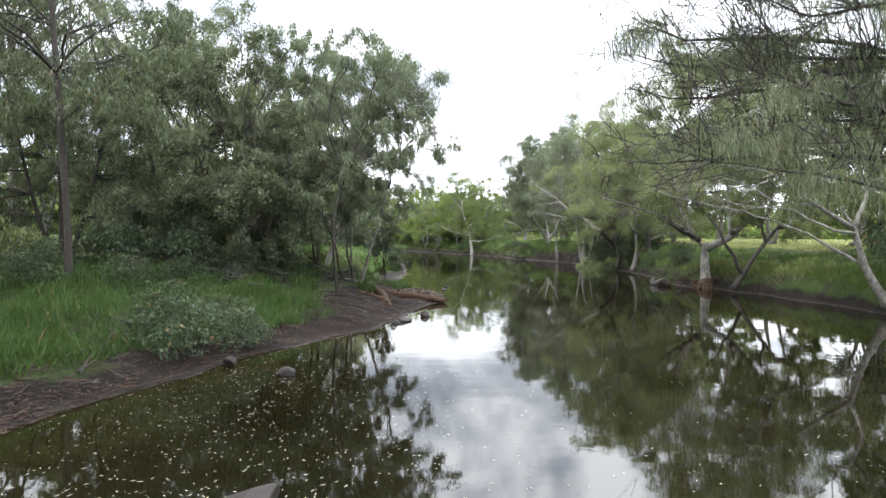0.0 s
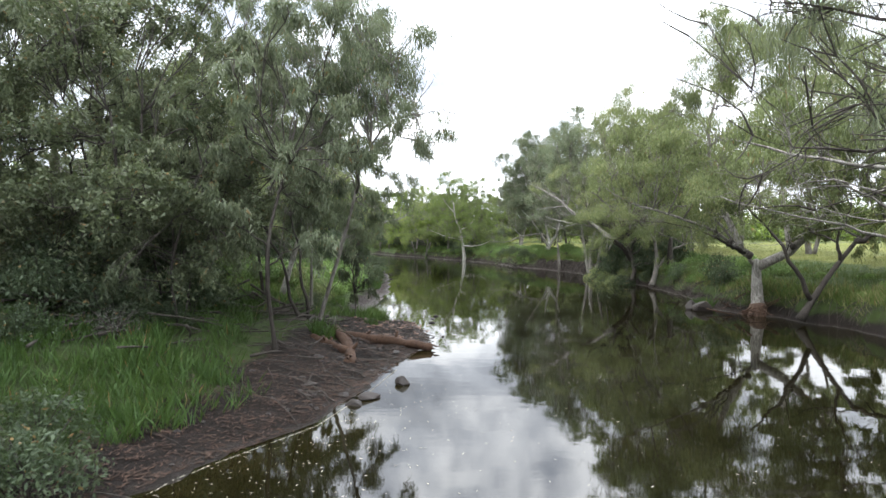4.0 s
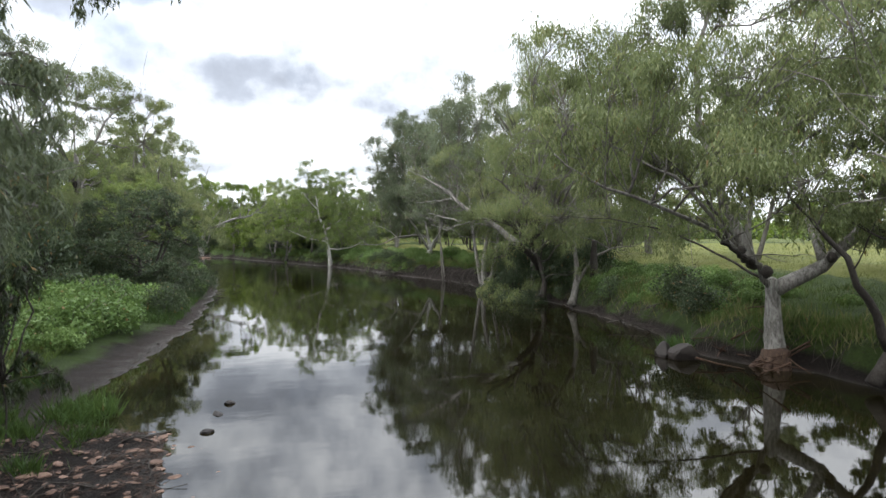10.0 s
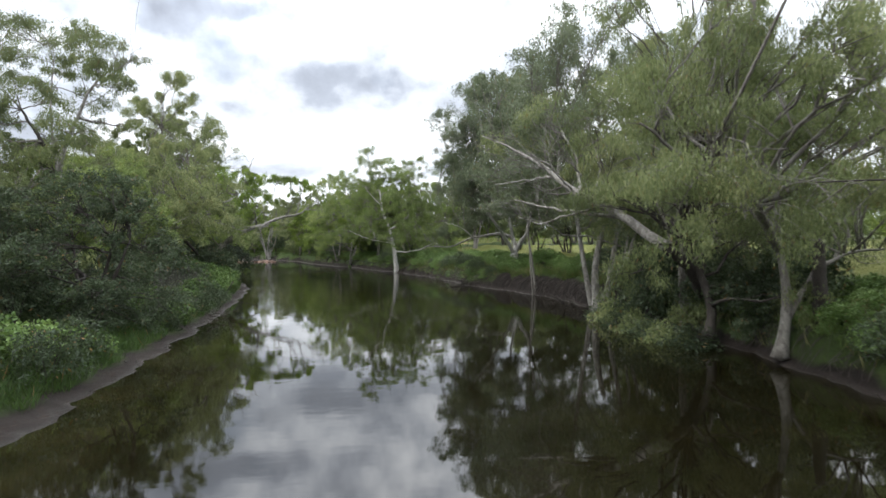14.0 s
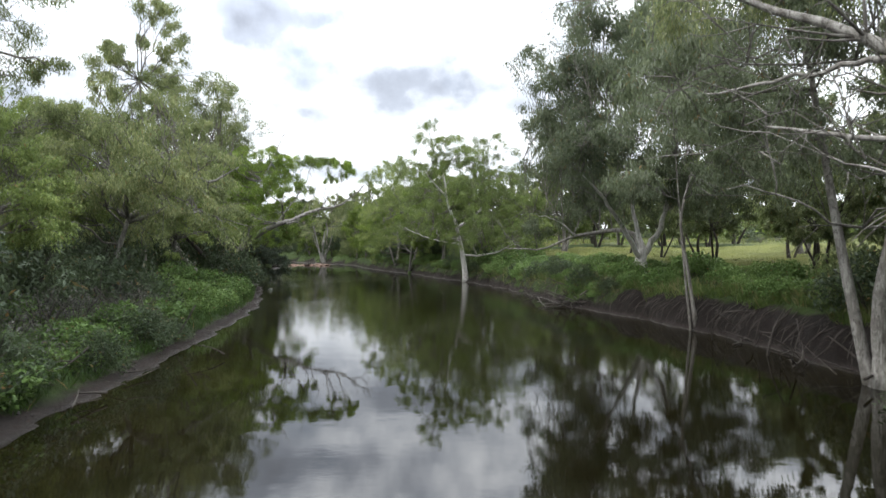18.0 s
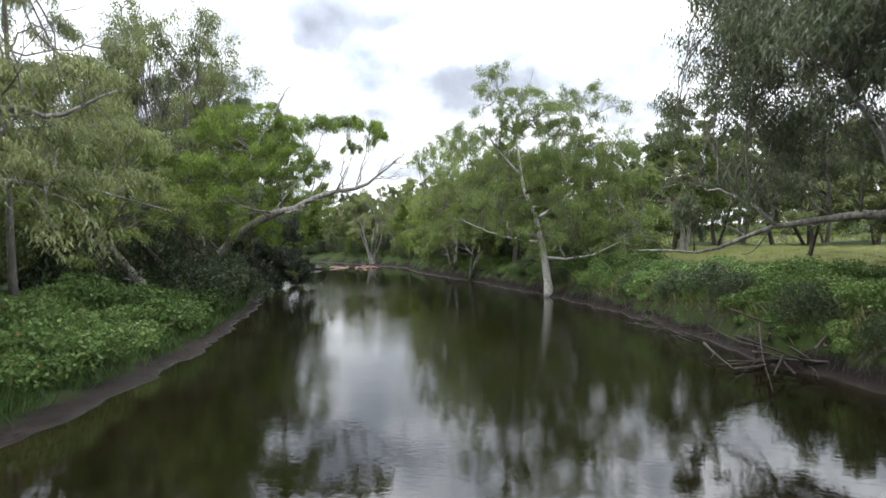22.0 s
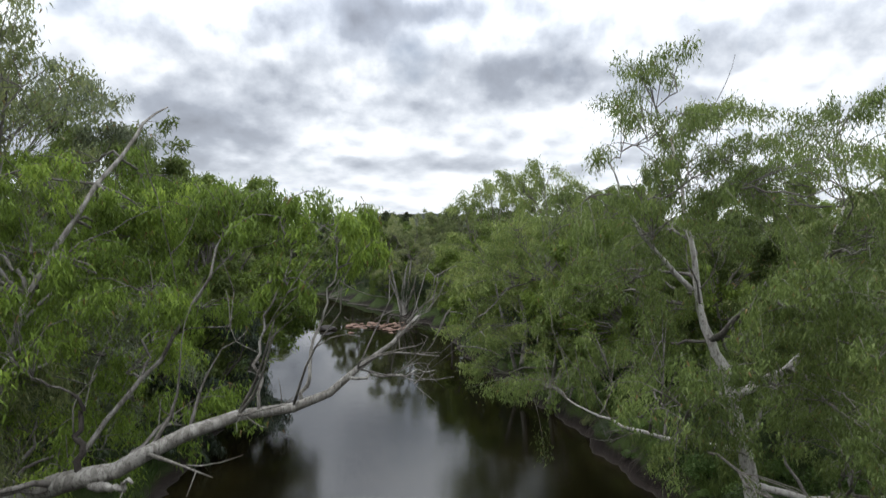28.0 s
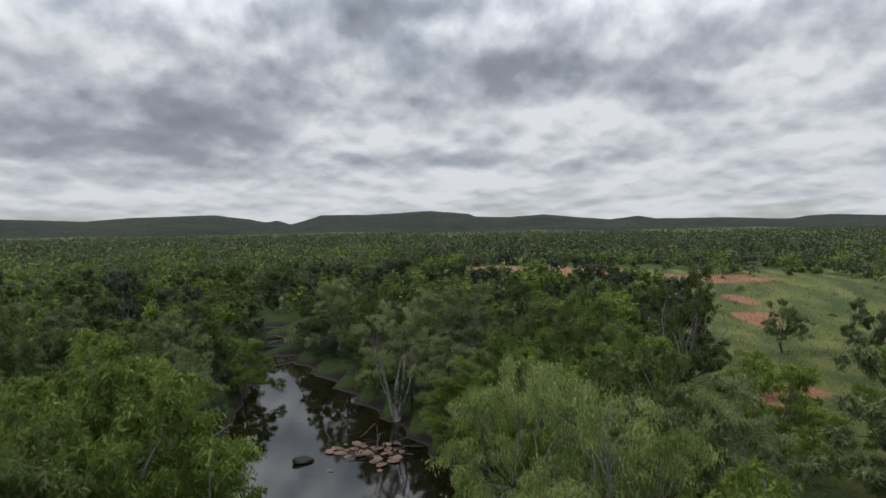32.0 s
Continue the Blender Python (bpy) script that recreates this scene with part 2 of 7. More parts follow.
def ground_material():
    """Grass, leaf litter, wet mud and red soil, by the sheet's own zones."""
    mat, make, link, out = material("ground_cover")
    pos = world_place(make)
    zone = make("ShaderNodeVertexColor", layer_name="zone")
    sep = make("ShaderNodeSeparateColor")
    link(zone.outputs["Color"], sep.inputs[0])
    n1 = noise_at(make, link, 0.35, 6.0, 0.6, pos)
    n2 = noise_at(make, link, 2.4, 7.0, 0.65, pos)
    n3 = noise_at(make, link, 18.0, 6.0, 0.7, pos)
    n4 = noise_at(make, link, 75.0, 3.0, 0.6, pos)
    grass = ramp(make, link, math_node(make, link, "ADD", math_node(make, link, "MULTIPLY", n2, 0.5), math_node(make, link, "MULTIPLY", n3, 0.5)),
                 [(0.3, (0.011, 0.017, 0.005)), (0.5, (0.027, 0.044, 0.009)), (0.72, (0.054, 0.08, 0.017))])
    dry = ramp(make, link, math_node(make, link, "ADD", math_node(make, link, "MULTIPLY", n1, 0.5), math_node(make, link, "MULTIPLY", n3, 0.5)),
               [(0.32, (0.05, 0.06, 0.014)), (0.5, (0.1, 0.108, 0.025)), (0.7, (0.15, 0.145, 0.043))])
    red = ramp(make, link, n2, [(0.3, (0.14, 0.065, 0.034)), (0.7, (0.26, 0.125, 0.068))])
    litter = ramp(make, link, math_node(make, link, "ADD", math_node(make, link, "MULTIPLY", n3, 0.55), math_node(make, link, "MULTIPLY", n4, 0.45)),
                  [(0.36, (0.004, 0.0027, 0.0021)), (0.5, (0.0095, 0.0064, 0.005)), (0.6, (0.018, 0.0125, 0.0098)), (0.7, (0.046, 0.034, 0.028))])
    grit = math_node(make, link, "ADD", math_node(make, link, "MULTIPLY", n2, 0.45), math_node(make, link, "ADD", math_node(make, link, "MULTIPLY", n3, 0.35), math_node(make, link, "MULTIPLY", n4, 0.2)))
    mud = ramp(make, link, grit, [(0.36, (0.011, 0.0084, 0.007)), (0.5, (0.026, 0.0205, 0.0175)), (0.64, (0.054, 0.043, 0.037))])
    edge = lambda s, k: ramp(make, link, math_node(make, link, "ADD", s, math_node(make, link, "MULTIPLY_ADD", n2, k, -0.5 * k)), [(0.42, (0, 0, 0)), (0.58, (1, 1, 1))])
    col = mix_col(make, link, edge(sep.outputs[1], 0.5), grass, dry)
    col = mix_col(make, link, edge(sep.outputs[2], 0.55), col, red)
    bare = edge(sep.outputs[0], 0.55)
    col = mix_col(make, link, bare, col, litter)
    wet = make("ShaderNodeSeparateXYZ")
    link(pos, wet.inputs[0])
    past = ramp(make, link, math_node(make, link, "MULTIPLY", wet.outputs[1], 0.01), [(0.31, (0, 0, 0)), (0.36, (1, 1, 1))])
    level = math_node(make, link, "MULTIPLY_ADD", past, -0.09, math_node(make, link, "MULTIPLY_ADD", n2, 0.18, wet.outputs[2]))
    low = ramp(make, link, level, [(0.06, (1, 1, 1)), (0.2, (0, 0, 0))])
    col = mix_col(make, link, low, col, mud)
    # soaked rim at the waterline
    rim = ramp(make, link, math_node(make, link, "MULTIPLY_ADD", n3, 0.05, wet.outputs[2]), [(0.03, (1, 1, 1)), (0.09, (0, 0, 0))])
    col = mix_col(make, link, math_node(make, link, "MULTIPLY", rim, math_node(make, link, "MULTIPLY_ADD", past, -0.6, 0.75)), col, (0.014, 0.011, 0.009))
    bsdf = make("ShaderNodeBsdfPrincipled", Roughness=0.9)
    bsdf.inputs["Specular IOR Level"].default_value = 0.2
    link(col, bsdf.inputs["Base Color"])
    link(math_node(make, link, "MULTIPLY_ADD", rim, -0.5, 0.92), bsdf.inputs["Roughness"])
    h = math_node(make, link, "ADD", math_node(make, link, "MULTIPLY", n3, 0.7), math_node(make, link, "MULTIPLY", n4, 0.5))
    link(bump_of(make, link, h, 1.0, 0.1), bsdf.inputs["Normal"])
    link(bsdf.outputs[0], out.inputs[0])
    return mat


def water_material():
    mat, make, link, out = material("still_brown_water")
    pos = world_place(make)
    stretch = make("ShaderNodeMapping")
    stretch.inputs["Scale"].default_value = (1.0, 1.6, 1.0)
    link(pos, stretch.inputs["Vector"])
    slow = noise_at(make, link, 0.7, 2.0, 0.5, stretch.outputs[0])
    ripple = noise_at(make, link, 6.0, 3.0, 0.55, stretch.outputs[0])
    patch = noise_at(make, link, 0.09, 3.0, 0.5, pos)
    sep = make("ShaderNodeSeparateXYZ")
    link(pos, sep.inputs[0])
    breeze = math_node(make, link, "MULTIPLY", ramp(make, link, math_node(make, link, "MULTIPLY", sep.outputs[1], 0.006), [(0.3, (0.03, 0.03, 0.03)), (0.42, (0.1, 0.1, 0.1)), (0.52, (0.4, 0.4, 0.4)), (0.58, (0.65, 0.65, 0.65)), (0.64, (0.5, 0.5, 0.5)), (0.7, (0.08, 0.08, 0.08))]),
                       ramp(make, link, patch, [(0.36, (0.22, 0.22, 0.22)), (0.58, (1, 1, 1))]))
    h = math_node(make, link, "ADD", math_node(make, link, "MULTIPLY", slow, 0.008), math_node(make, link, "MULTIPLY", math_node(make, link, "MULTIPLY", ripple, breeze), 0.042))
    murk = noise_at(make, link, 0.5, 5.0, 0.6, pos)
    col = ramp(make, link, murk, [(0.3, (0.0028, 0.0025, 0.001)), (0.7, (0.0065, 0.0054, 0.0022))])
    # the weedy bed shows through where it is shallow
    shallow = make("ShaderNodeVertexColor", layer_name="shallow")
    bed = ramp(make, link, murk, [(0.32, (0.004, 0.0033, 0.0012)), (0.5, (0.0095, 0.0082, 0.0026)), (0.68, (0.017, 0.0135, 0.005))])
    sh = make("ShaderNodeSeparateColor")
    link(shallow.outputs["Color"], sh.inputs[0])
    col = mix_col(make, link, sh.outputs[0], col, bed)
    bsdf = make("ShaderNodeBsdfPrincipled", Roughness=0.02, IOR=1.5)
    link(col, bsdf.inputs["Base Color"])
    link(bump_of(make, link, h, 1.0, 0.35), bsdf.inputs["Normal"])
    link(bsdf.outputs[0], out.inputs[0])
    return mat


M = {
    "leaf_grey": leaf_material("grey_green_gum_leaf", (0.0235, 0.0310, 0.0216), (0.0957, 0.1168, 0.0738), (0.2619, 0.2860, 0.1943), 0.42),
    "leaf_olive": leaf_material("olive_gum_leaf", (0.0265, 0.0350, 0.0182), (0.1163, 0.1425, 0.0608), (0.3239, 0.3479, 0.1552), 0.42),
    "leaf_lime": leaf_material("fresh_gum_leaf", (0.0314, 0.0473, 0.0155), (0.1335, 0.1821, 0.0515), (0.3386, 0.3938, 0.1298), 0.42),
    # vivid lime leaf, brightened so its colour carries the sunlit crown top
    "leaf_bright": leaf_material("sunlit_gum_leaf", (0.0319, 0.0541, 0.0090), (0.1593, 0.2393, 0.0359), (0.3982, 0.5095, 0.0795), 0.42),
    "leaf_dark": leaf_material("dark_fig_leaf", (0.0068, 0.0112, 0.0077), (0.021, 0.0324, 0.0198), (0.0582, 0.075, 0.0561), 0.15),
    "leaf_shrub": leaf_material("grey_shrub_leaf", (0.0111, 0.0177, 0.0103), (0.0339, 0.0508, 0.0270), (0.0931, 0.1230, 0.0720), 0.3),
    "leaf_thicket": leaf_material("thicket_leaf", (0.0190, 0.0255, 0.0143), (0.0676, 0.0847, 0.0471), (0.1892, 0.2115, 0.1263), 0.3),
    "leaf_weed": leaf_material("broad_weed_leaf", (0.0213, 0.0413, 0.0124), (0.0775, 0.1349, 0.0350), (0.1695, 0.2479, 0.0782), 0.3, 0.5),
    "leaf_brush": leaf_material("dry_brush_leaf", (0.0306, 0.0315, 0.029), (0.0776, 0.076, 0.0683), (0.1484, 0.144, 0.1318), 0.2, 0.6),
    # deep green grass, its colour darkened for the canopy's shade
    "leaf_shaded_grass": leaf_material("shaded_grass_blade", (0.0085, 0.0195, 0.0045), (0.027, 0.058, 0.012), (0.064, 0.112, 0.029), 0.3, 0.55),
    # the same grass without that shade in its colour, yellower
    "leaf_open_grass": leaf_material("open_grass_blade", (0.0154, 0.0269, 0.0065), (0.0495, 0.0799, 0.0173), (0.1100, 0.1498, 0.0410), 0.35, 0.55),
    "leaf_pasture": leaf_material("pasture_blade", (0.0437, 0.054, 0.0149), (0.0921, 0.1092, 0.0313), (0.1746, 0.185, 0.064), 0.3, 0.6),
    "leaf_wood": leaf_material("bushland_leaf", (0.0104, 0.0158, 0.0047), (0.0483, 0.0703, 0.0174), (0.1423, 0.1847, 0.0479), 0.42),
    "leaf_wood_lime": leaf_material("bright_bushland_leaf", (0.0151, 0.0254, 0.0051), (0.0880, 0.1336, 0.0223), (0.2671, 0.3505, 0.0607), 0.42),
    "leaf_wood_dark": leaf_material("dull_bushland_leaf", (0.0067, 0.0105, 0.0062), (0.0239, 0.0338, 0.0184), (0.0724, 0.0909, 0.0526), 0.3),
    "leaf_far": leaf_material("distant_gum_leaf", (0.02, 0.03, 0.013), (0.035, 0.05, 0.019), (0.055, 0.075, 0.028), 0.25),
    "leaf_far_dull": leaf_material("distant_dull_leaf", (0.016, 0.023, 0.014), (0.03, 0.041, 0.021), (0.055, 0.07, 0.036), 0.25),
    "leaf_straw": leaf_material("straw_blade", (0.0728, 0.0713, 0.0293), (0.1397, 0.132, 0.0586), (0.2309, 0.2125, 0.1089), 0.3, 0.6),
    "bark_white": bark_material("smooth_white_bark", (0.34, 0.325, 0.295), (0.17, 0.157, 0.138), (0.062, 0.053, 0.044)),
    # white bark with fewer flecks; open field light is put into its colour
    "bark_pale": bark_material("field_lit_pale_bark", (0.52, 0.5, 0.46), (0.32, 0.3, 0.27), (0.13, 0.115, 0.1), 0.8, (0.5, 0.66)),
    "bark_grey": bark_material("mottled_grey_bark", (0.2, 0.188, 0.168), (0.12, 0.1096, 0.096), (0.056, 0.048, 0.04)),
    "bark_dark": bark_material("rough_dark_bark", (0.064, 0.056, 0.048), (0.04, 0.0336, 0.0288), (0.02, 0.0168, 0.0144), 1.6),
    "rust_bark": bark_material("rust_stained_bark", (0.1080, 0.0690, 0.0473), (0.0720, 0.0442, 0.0315), (0.0324, 0.0221, 0.0179), 1.4),
    "log_wood": bark_material("weathered_brown_log", (0.0783, 0.0440, 0.0274), (0.0532, 0.0300, 0.0188), (0.0266, 0.0157, 0.0109), 1.4),
    "drift": bark_material("grey_driftwood", (0.0809, 0.0708, 0.0607), (0.0526, 0.0445, 0.0376), (0.0263, 0.0214, 0.0182), 1.6),
    "rock": plain_material("brown_river_rock", (0.009, 0.0075, 0.0068), (0.032, 0.026, 0.023), 2.5, 0.6, 22.0, 0.6),
    "rock_red": plain_material("reddish_gravel", (0.075, 0.047, 0.036), (0.21, 0.138, 0.105), 3.0, 0.85, 30.0, 0.5),
    "fleck": plain_material("floating_fluff", (0.2, 0.185, 0.14), (0.4, 0.375, 0.31), 6.0, 0.8, 20.0, 0.0),
    "litter": plain_material("fallen_leaf", (0.012, 0.0075, 0.0055), (0.075, 0.046, 0.033), 5.0, 0.8, 20.0, 0.0),
    "hill": None,
}
M["ground"] = ground_material()
M["water"] = water_material()


def hill_material():
    mat, make, link, out = material("wooded_hillside")
    pos = world_place(make)
    a = noise_at(make, link, 0.02, 8.0, 0.65, pos)
    b = noise_at(make, link, 0.004, 4.0, 0.5, pos)
    fac = math_node(make, link, "ADD", math_node(make, link, "MULTIPLY", a, 0.65), math_node(make, link, "MULTIPLY", b, 0.35))
    col = ramp(make, link, fac, [(0.38, (0.009, 0.013, 0.009)), (0.52, (0.018, 0.023, 0.015)), (0.68, (0.036, 0.036, 0.027))])
    bsdf = make("ShaderNodeBsdfPrincipled", Roughness=0.95)
    bsdf.inputs["Specular IOR Level"].default_value = 0.1
    link(col, bsdf.inputs["Base Color"])
    link(bsdf.outputs[0], out.inputs[0])
    return mat


M["hill"] = hill_material()


# ---- mesh tools ----
class Buf:
    """Collects vertices and quads."""

    def __init__(self):
        self.v, self.f, self.n = [], [], 0

    def add(self, v, f):
        self.v.append(np.asarray(v, float).reshape(-1, 3))
        self.f.append(np.asarray(f, int).reshape(-1, 4) + self.n)
        self.n += len(self.v[-1])

    def mesh(self, name, mat, smooth=True):
        return quad_mesh(name, np.concatenate(self.v) if self.v else np.zeros((0, 3)), np.concatenate(self.f) if self.f else np.zeros((0, 4), int), mat, smooth)


def quad_mesh(name, v, f, mat, smooth=True):
    """A mesh from arrays of vertices and quads; a quad whose last two corners agree is a triangle."""
    me = bpy.data.meshes.new(name)
    f = np.asarray(f)
    tri = f[:, 2] == f[:, 3] if len(f) else np.zeros(0, bool)
    count = np.where(tri, 3, 4)
    loops = f.reshape(-1)[np.stack([np.ones_like(tri), np.ones_like(tri), np.ones_like(tri), ~tri], 1).reshape(-1)] if len(f) else np.zeros(0, int)
    me.vertices.add(len(v))
    me.vertices.foreach_set("co", np.asarray(v, np.float32).reshape(-1))
    me.loops.add(len(loops))
    me.loops.foreach_set("vertex_index", loops.astype(np.int32))
    me.polygons.add(len(f))
    me.polygons.foreach_set("loop_start", np.concatenate([[0], np.cumsum(count)[:-1]]).astype(np.int32) if len(f) else np.zeros(0, np.int32))
    me.update(calc_edges=True)
    me.polygons.foreach_set("use_smooth", np.full(len(f), smooth))
    if mat:
        me.materials.append(mat)
    me.update()
    return me


def part(name, me, parent, label=""):
    ob = new(name, me)
    ob.parent = parent
    return tagged(ob, label) if label else ob


def thing(name, place, label, category, group="", kind=""):
    ob = new(name)
    ob.empty_display_size = 0.3
    ob.matrix_world = Matrix.Translation(place)
    return tagged(ob, label, category, group, kind)


def spline(points, n):
    """A smooth curve through points, at n places."""
    p = np.asarray(points, float)
    if len(p) == 2:
        return p[0] + (p[1] - p[0]) * np.linspace(0, 1, n)[:, None]
    q = np.vstack([2 * p[0] - p[1], p, 2 * p[-1] - p[-2]])
    s = np.linspace(0, len(p) - 1 - 1e-9, n)
    i, u = s.astype(int), (s % 1)[:, None]
    a, b, c, d = q[i], q[i + 1], q[i + 2], q[i + 3]
    return 0.5 * (2 * b + (c - a) * u + (2 * a - 5 * b + 4 * c - d) * u ** 2 + (3 * b - a - 3 * c + d) * u ** 3)


def tube(buf, pts, radii, sides=7, rough=0.0, rng=None, cap=True):
    """A round branch along pts."""
    pts, radii = np.asarray(pts, float), np.asarray(radii, float)
    n = len(pts)
    tan = np.gradient(pts, axis=0)
    tan /= np.linalg.norm(tan, axis=1, keepdims=True) + 1e-9
    ref = np.array([0.0, 0.0, 1.0]) if abs(tan[0, 2]) < 0.8 else np.array([1.0, 0.0, 0.0])
    u = np.cross(tan, ref)
    u /= np.linalg.norm(u, axis=1, keepdims=True) + 1e-9
    w = np.cross(tan, u)
    a = np.linspace(0, 2 * np.pi, sides, endpoint=False)
    r = radii[:, None] * np.ones(sides)
    if rough and rng is not None:
        r = r * (1 + rough * rng.uniform(-1, 1, (n, sides)))
    v = pts[:, None] + r[..., None] * (np.cos(a)[None, :, None] * u[:, None] + np.sin(a)[None, :, None] * w[:, None])
    i = np.arange(n - 1)[:, None] * sides
    j = np.arange(sides)
    k = (j + 1) % sides
    f = np.stack([i + j, i + k, i + sides + k, i + sides + j], -1).reshape(-1, 4)
    v = v.reshape(-1, 3)
    if cap:
        v = np.vstack([v, pts[-1] + tan[-1] * radii[-1] * 0.6, pts[0] - tan[0] * radii[0] * 0.3])
        e, s = n * sides, n * sides + 1
        top = (n - 1) * sides
        f = np.vstack([f, np.stack([top + j, top + k, np.full(sides, e), np.full(sides, e)], -1), np.stack([k, j, np.full(sides, s), np.full(sides, s)], -1)])
    buf.add(v, f)


def leaves(buf, at_points, rng, length, width, droop=0.75, size_var=0.35, slim=False):
    """Narrow kite-shaped leaves (slim: plain tapered blades), one at each point, hanging by droop."""
    p = np.asarray(at_points, float)
    n = len(p)
    d = rng.normal(0, 1, (n, 3))
    d /= np.linalg.norm(d, axis=1, keepdims=True)
    d = d * (1 - droop) + np.array([0, 0, -1.0]) * droop
    d /= np.linalg.norm(d, axis=1, keepdims=True) + 1e-9
    s = np.cross(d, rng.normal(0, 1, (n, 3)))
    s /= np.linalg.norm(s, axis=1, keepdims=True) + 1e-9
    nrm = np.cross(d, s)
    k = (1 + size_var * rng.uniform(-1, 1, n))[:, None]
    length, width = length * k, width * k
    if slim:
        tip = p + d * length
        side = s * width * 0.5 + d * length * 0.12
        v = np.stack([p + side, p - s * width * 0.5, tip], 1).reshape(-1, 3)
        i = np.arange(n) * 3
        buf.add(v, np.stack([i, i + 1, i + 2, i + 2], 1))
        return
    bend = nrm * length * rng.uniform(-0.18, 0.18, (n, 1))
    v = np.stack([p, p + d * length * 0.42 + s * width * 0.5 + bend * 0.6, p + d * length + bend * -0.4, p + d * length * 0.42 - s * width * 0.5 + bend * 0.6], 1).reshape(-1, 3)
    buf.add(v, np.arange(4 * n).reshape(-1, 4))


def crown_lobes(rng, height, radius, n, low, lean=(0, 0)):
    """Clumps of foliage under an uneven dome."""
    out = []
    n = int(n * 2.1)
    low = low * 0.88
    for i in range(n):
        a = i * 2.39996 + rng.uniform(-0.5, 0.5)
        q = math.sqrt((i + 0.5) / n)
        r = radius * (0.5 if i < 5 else q) * rng.uniform(0.66, 0.98)
        top = height * rng.uniform(0.86, 1.04) - (q ** 2.5) * (height - low) * 0.6
        z = top - (top - low) * rng.uniform(0, 1) ** 1.5 if i > 4 else rng.uniform(0.76, 0.96) * height
        s = radius * rng.uniform(0.16, 0.29)
        k = z / height
        out.append((r * math.cos(a) + lean[0] * k, r * math.sin(a) + lean[1] * k, z - s * 0.35, s, s * rng.uniform(0.65, 0.95)))
    return out


def grow_tree(name, base, label, height=12.0, radius=4.0, r0=0.3, lobes=12, low=3.5, trunk=None, limbs=(), extra_lobes=(), lean=(0.0, 0.0), leaf="leaf_olive",
              bark="bark_grey", seed=1, tips=15, sprays=55, length=0.2, width=0.06, droop=0.6, fork=0.3, spread=0.23, group="gum trees", category="tree", stems=1, limb_label="", twigs=3):
    """A gum tree: trunk, limbs that reach the clumps of its crown, twigs and hanging leaves. Paths and lobes are local to base."""
    rng = np.random.RandomState(seed)
    tree = thing(name, base, label, category, group)
    if trunk is None:
        top = np.array([lean[0] * 0.55, lean[1] * 0.55, height * fork])
        mid = top * 0.5 + np.append(rng.normal(0, 0.06 * height * fork, 2), 0)
        trunk = [(0, 0, -0.4), tuple(mid), tuple(top)]
    tb = Buf()
    tp = spline(trunk, 12)
    tr = r0 * (1.0 - 0.5 * np.linspace(0, 1, 12))
    tr[0] *= 1.5
    tr[1] *= 1.18
    tube(tb, tp, tr, 10, 0.07, rng)
    part("trunk", tb.mesh("trunk", M[bark]), tree)
    paths = []
    for _ in range(stems - 1):
        a = rng.uniform(0, 6.28)
        side = [(0.9 * math.cos(a) * r0, 0.9 * math.sin(a) * r0, -0.3), (0.9 * math.cos(a), 0.9 * math.sin(a), height * 0.22), (1.6 * math.cos(a), 1.6 * math.sin(a), height * 0.5)]
        sb = Buf()
        sp, sr = spline(side, 9), r0 * 0.6 * np.linspace(1.2, 0.45, 9)
        tube(sb, sp, sr, 8, 0.05, rng)
        part("stem", sb.mesh("stem", M[bark]), tree)
        paths.append((sp, sr))
    # drawn limbs first, then one branch to each clump
    lb, cb = Buf(), Buf()
    for path in limbs:
        pts = spline(path[0], 14) + rng.normal(0, 0.035, (14, 3))
        pts[0] = path[0][0]
        rr = np.linspace(path[1], path[2], 14)
        own = Buf()
        tube(own, pts, rr, 8, 0.08, rng)
        limb = part("limb", own.mesh("limb", M[path[4] if len(path) > 4 else bark]), tree, limb_label)
        fine = Buf()
        for _ in range(path[3] if len(path) > 3 else 0):
            i = rng.randint(5, 14)
            d = (pts[i] - pts[i - 3])
            d /= np.linalg.norm(d)
            side = np.cross(d, rng.normal(0, 1, 3))
            side /= np.linalg.norm(side) + 1e-9
            tip = pts[i] + (d * 0.7 + side * 0.8 + np.array([0, 0, 0.35])) * rng.uniform(0.7, 1.8)
            mid = 0.5 * (pts[i] + tip) + rng.normal(0, 0.18, 3)
            bt = spline([pts[i], mid, tip], 6)
            tube(fine, bt, np.linspace(min(rr[i] * 0.35, 0.045), 0.007, 6), 5)
            for _ in range(2):
                k = rng.randint(2, 6)
                e2 = bt[k] + (tip - pts[i]) * rng.uniform(0.2, 0.45) + rng.normal(0, 0.28, 3)
                tube(fine, spline([bt[k], 0.5 * (bt[k] + e2) + rng.normal(0, 0.06, 3), e2], 4), [0.014, 0.011, 0.008, 0.005], 3, cap=False)
        if fine.n:
            tagged(part("side_branch", fine.mesh("side_branch", M["bark_dark" if bark == "bark_dark" else "bark_grey"]), limb), kind="stuff")
        paths.append((pts, rr))
    allobes = list(crown_lobes(rng, height, radius, lobes, low, lean)) + [tuple(l) for l in extra_lobes]
    spine = tp[5:]
    for lx, ly, lz, ls, lh in allobes:
        c = np.array([lx, ly, lz])
        # start from the closest sensible place on trunk or limb
        cand = [(spine[-1], tr[-1] * 0.62)] + [(spine[k], tr[5 + k] * 0.5) for k in range(len(spine)) if spine[k][2] < lz - 0.4]
        for pts, rr in paths:
            cand += [(pts[k], rr[k] * 0.7) for k in range(3, len(pts)) if pts[k][2] < lz + 0.8]
        cost = [np.linalg.norm(c - p) + 0.5 * abs(np.hypot(*(c - p)[:2])) for p, _ in cand]
        p0, rad = cand[int(np.argmin(cost))]
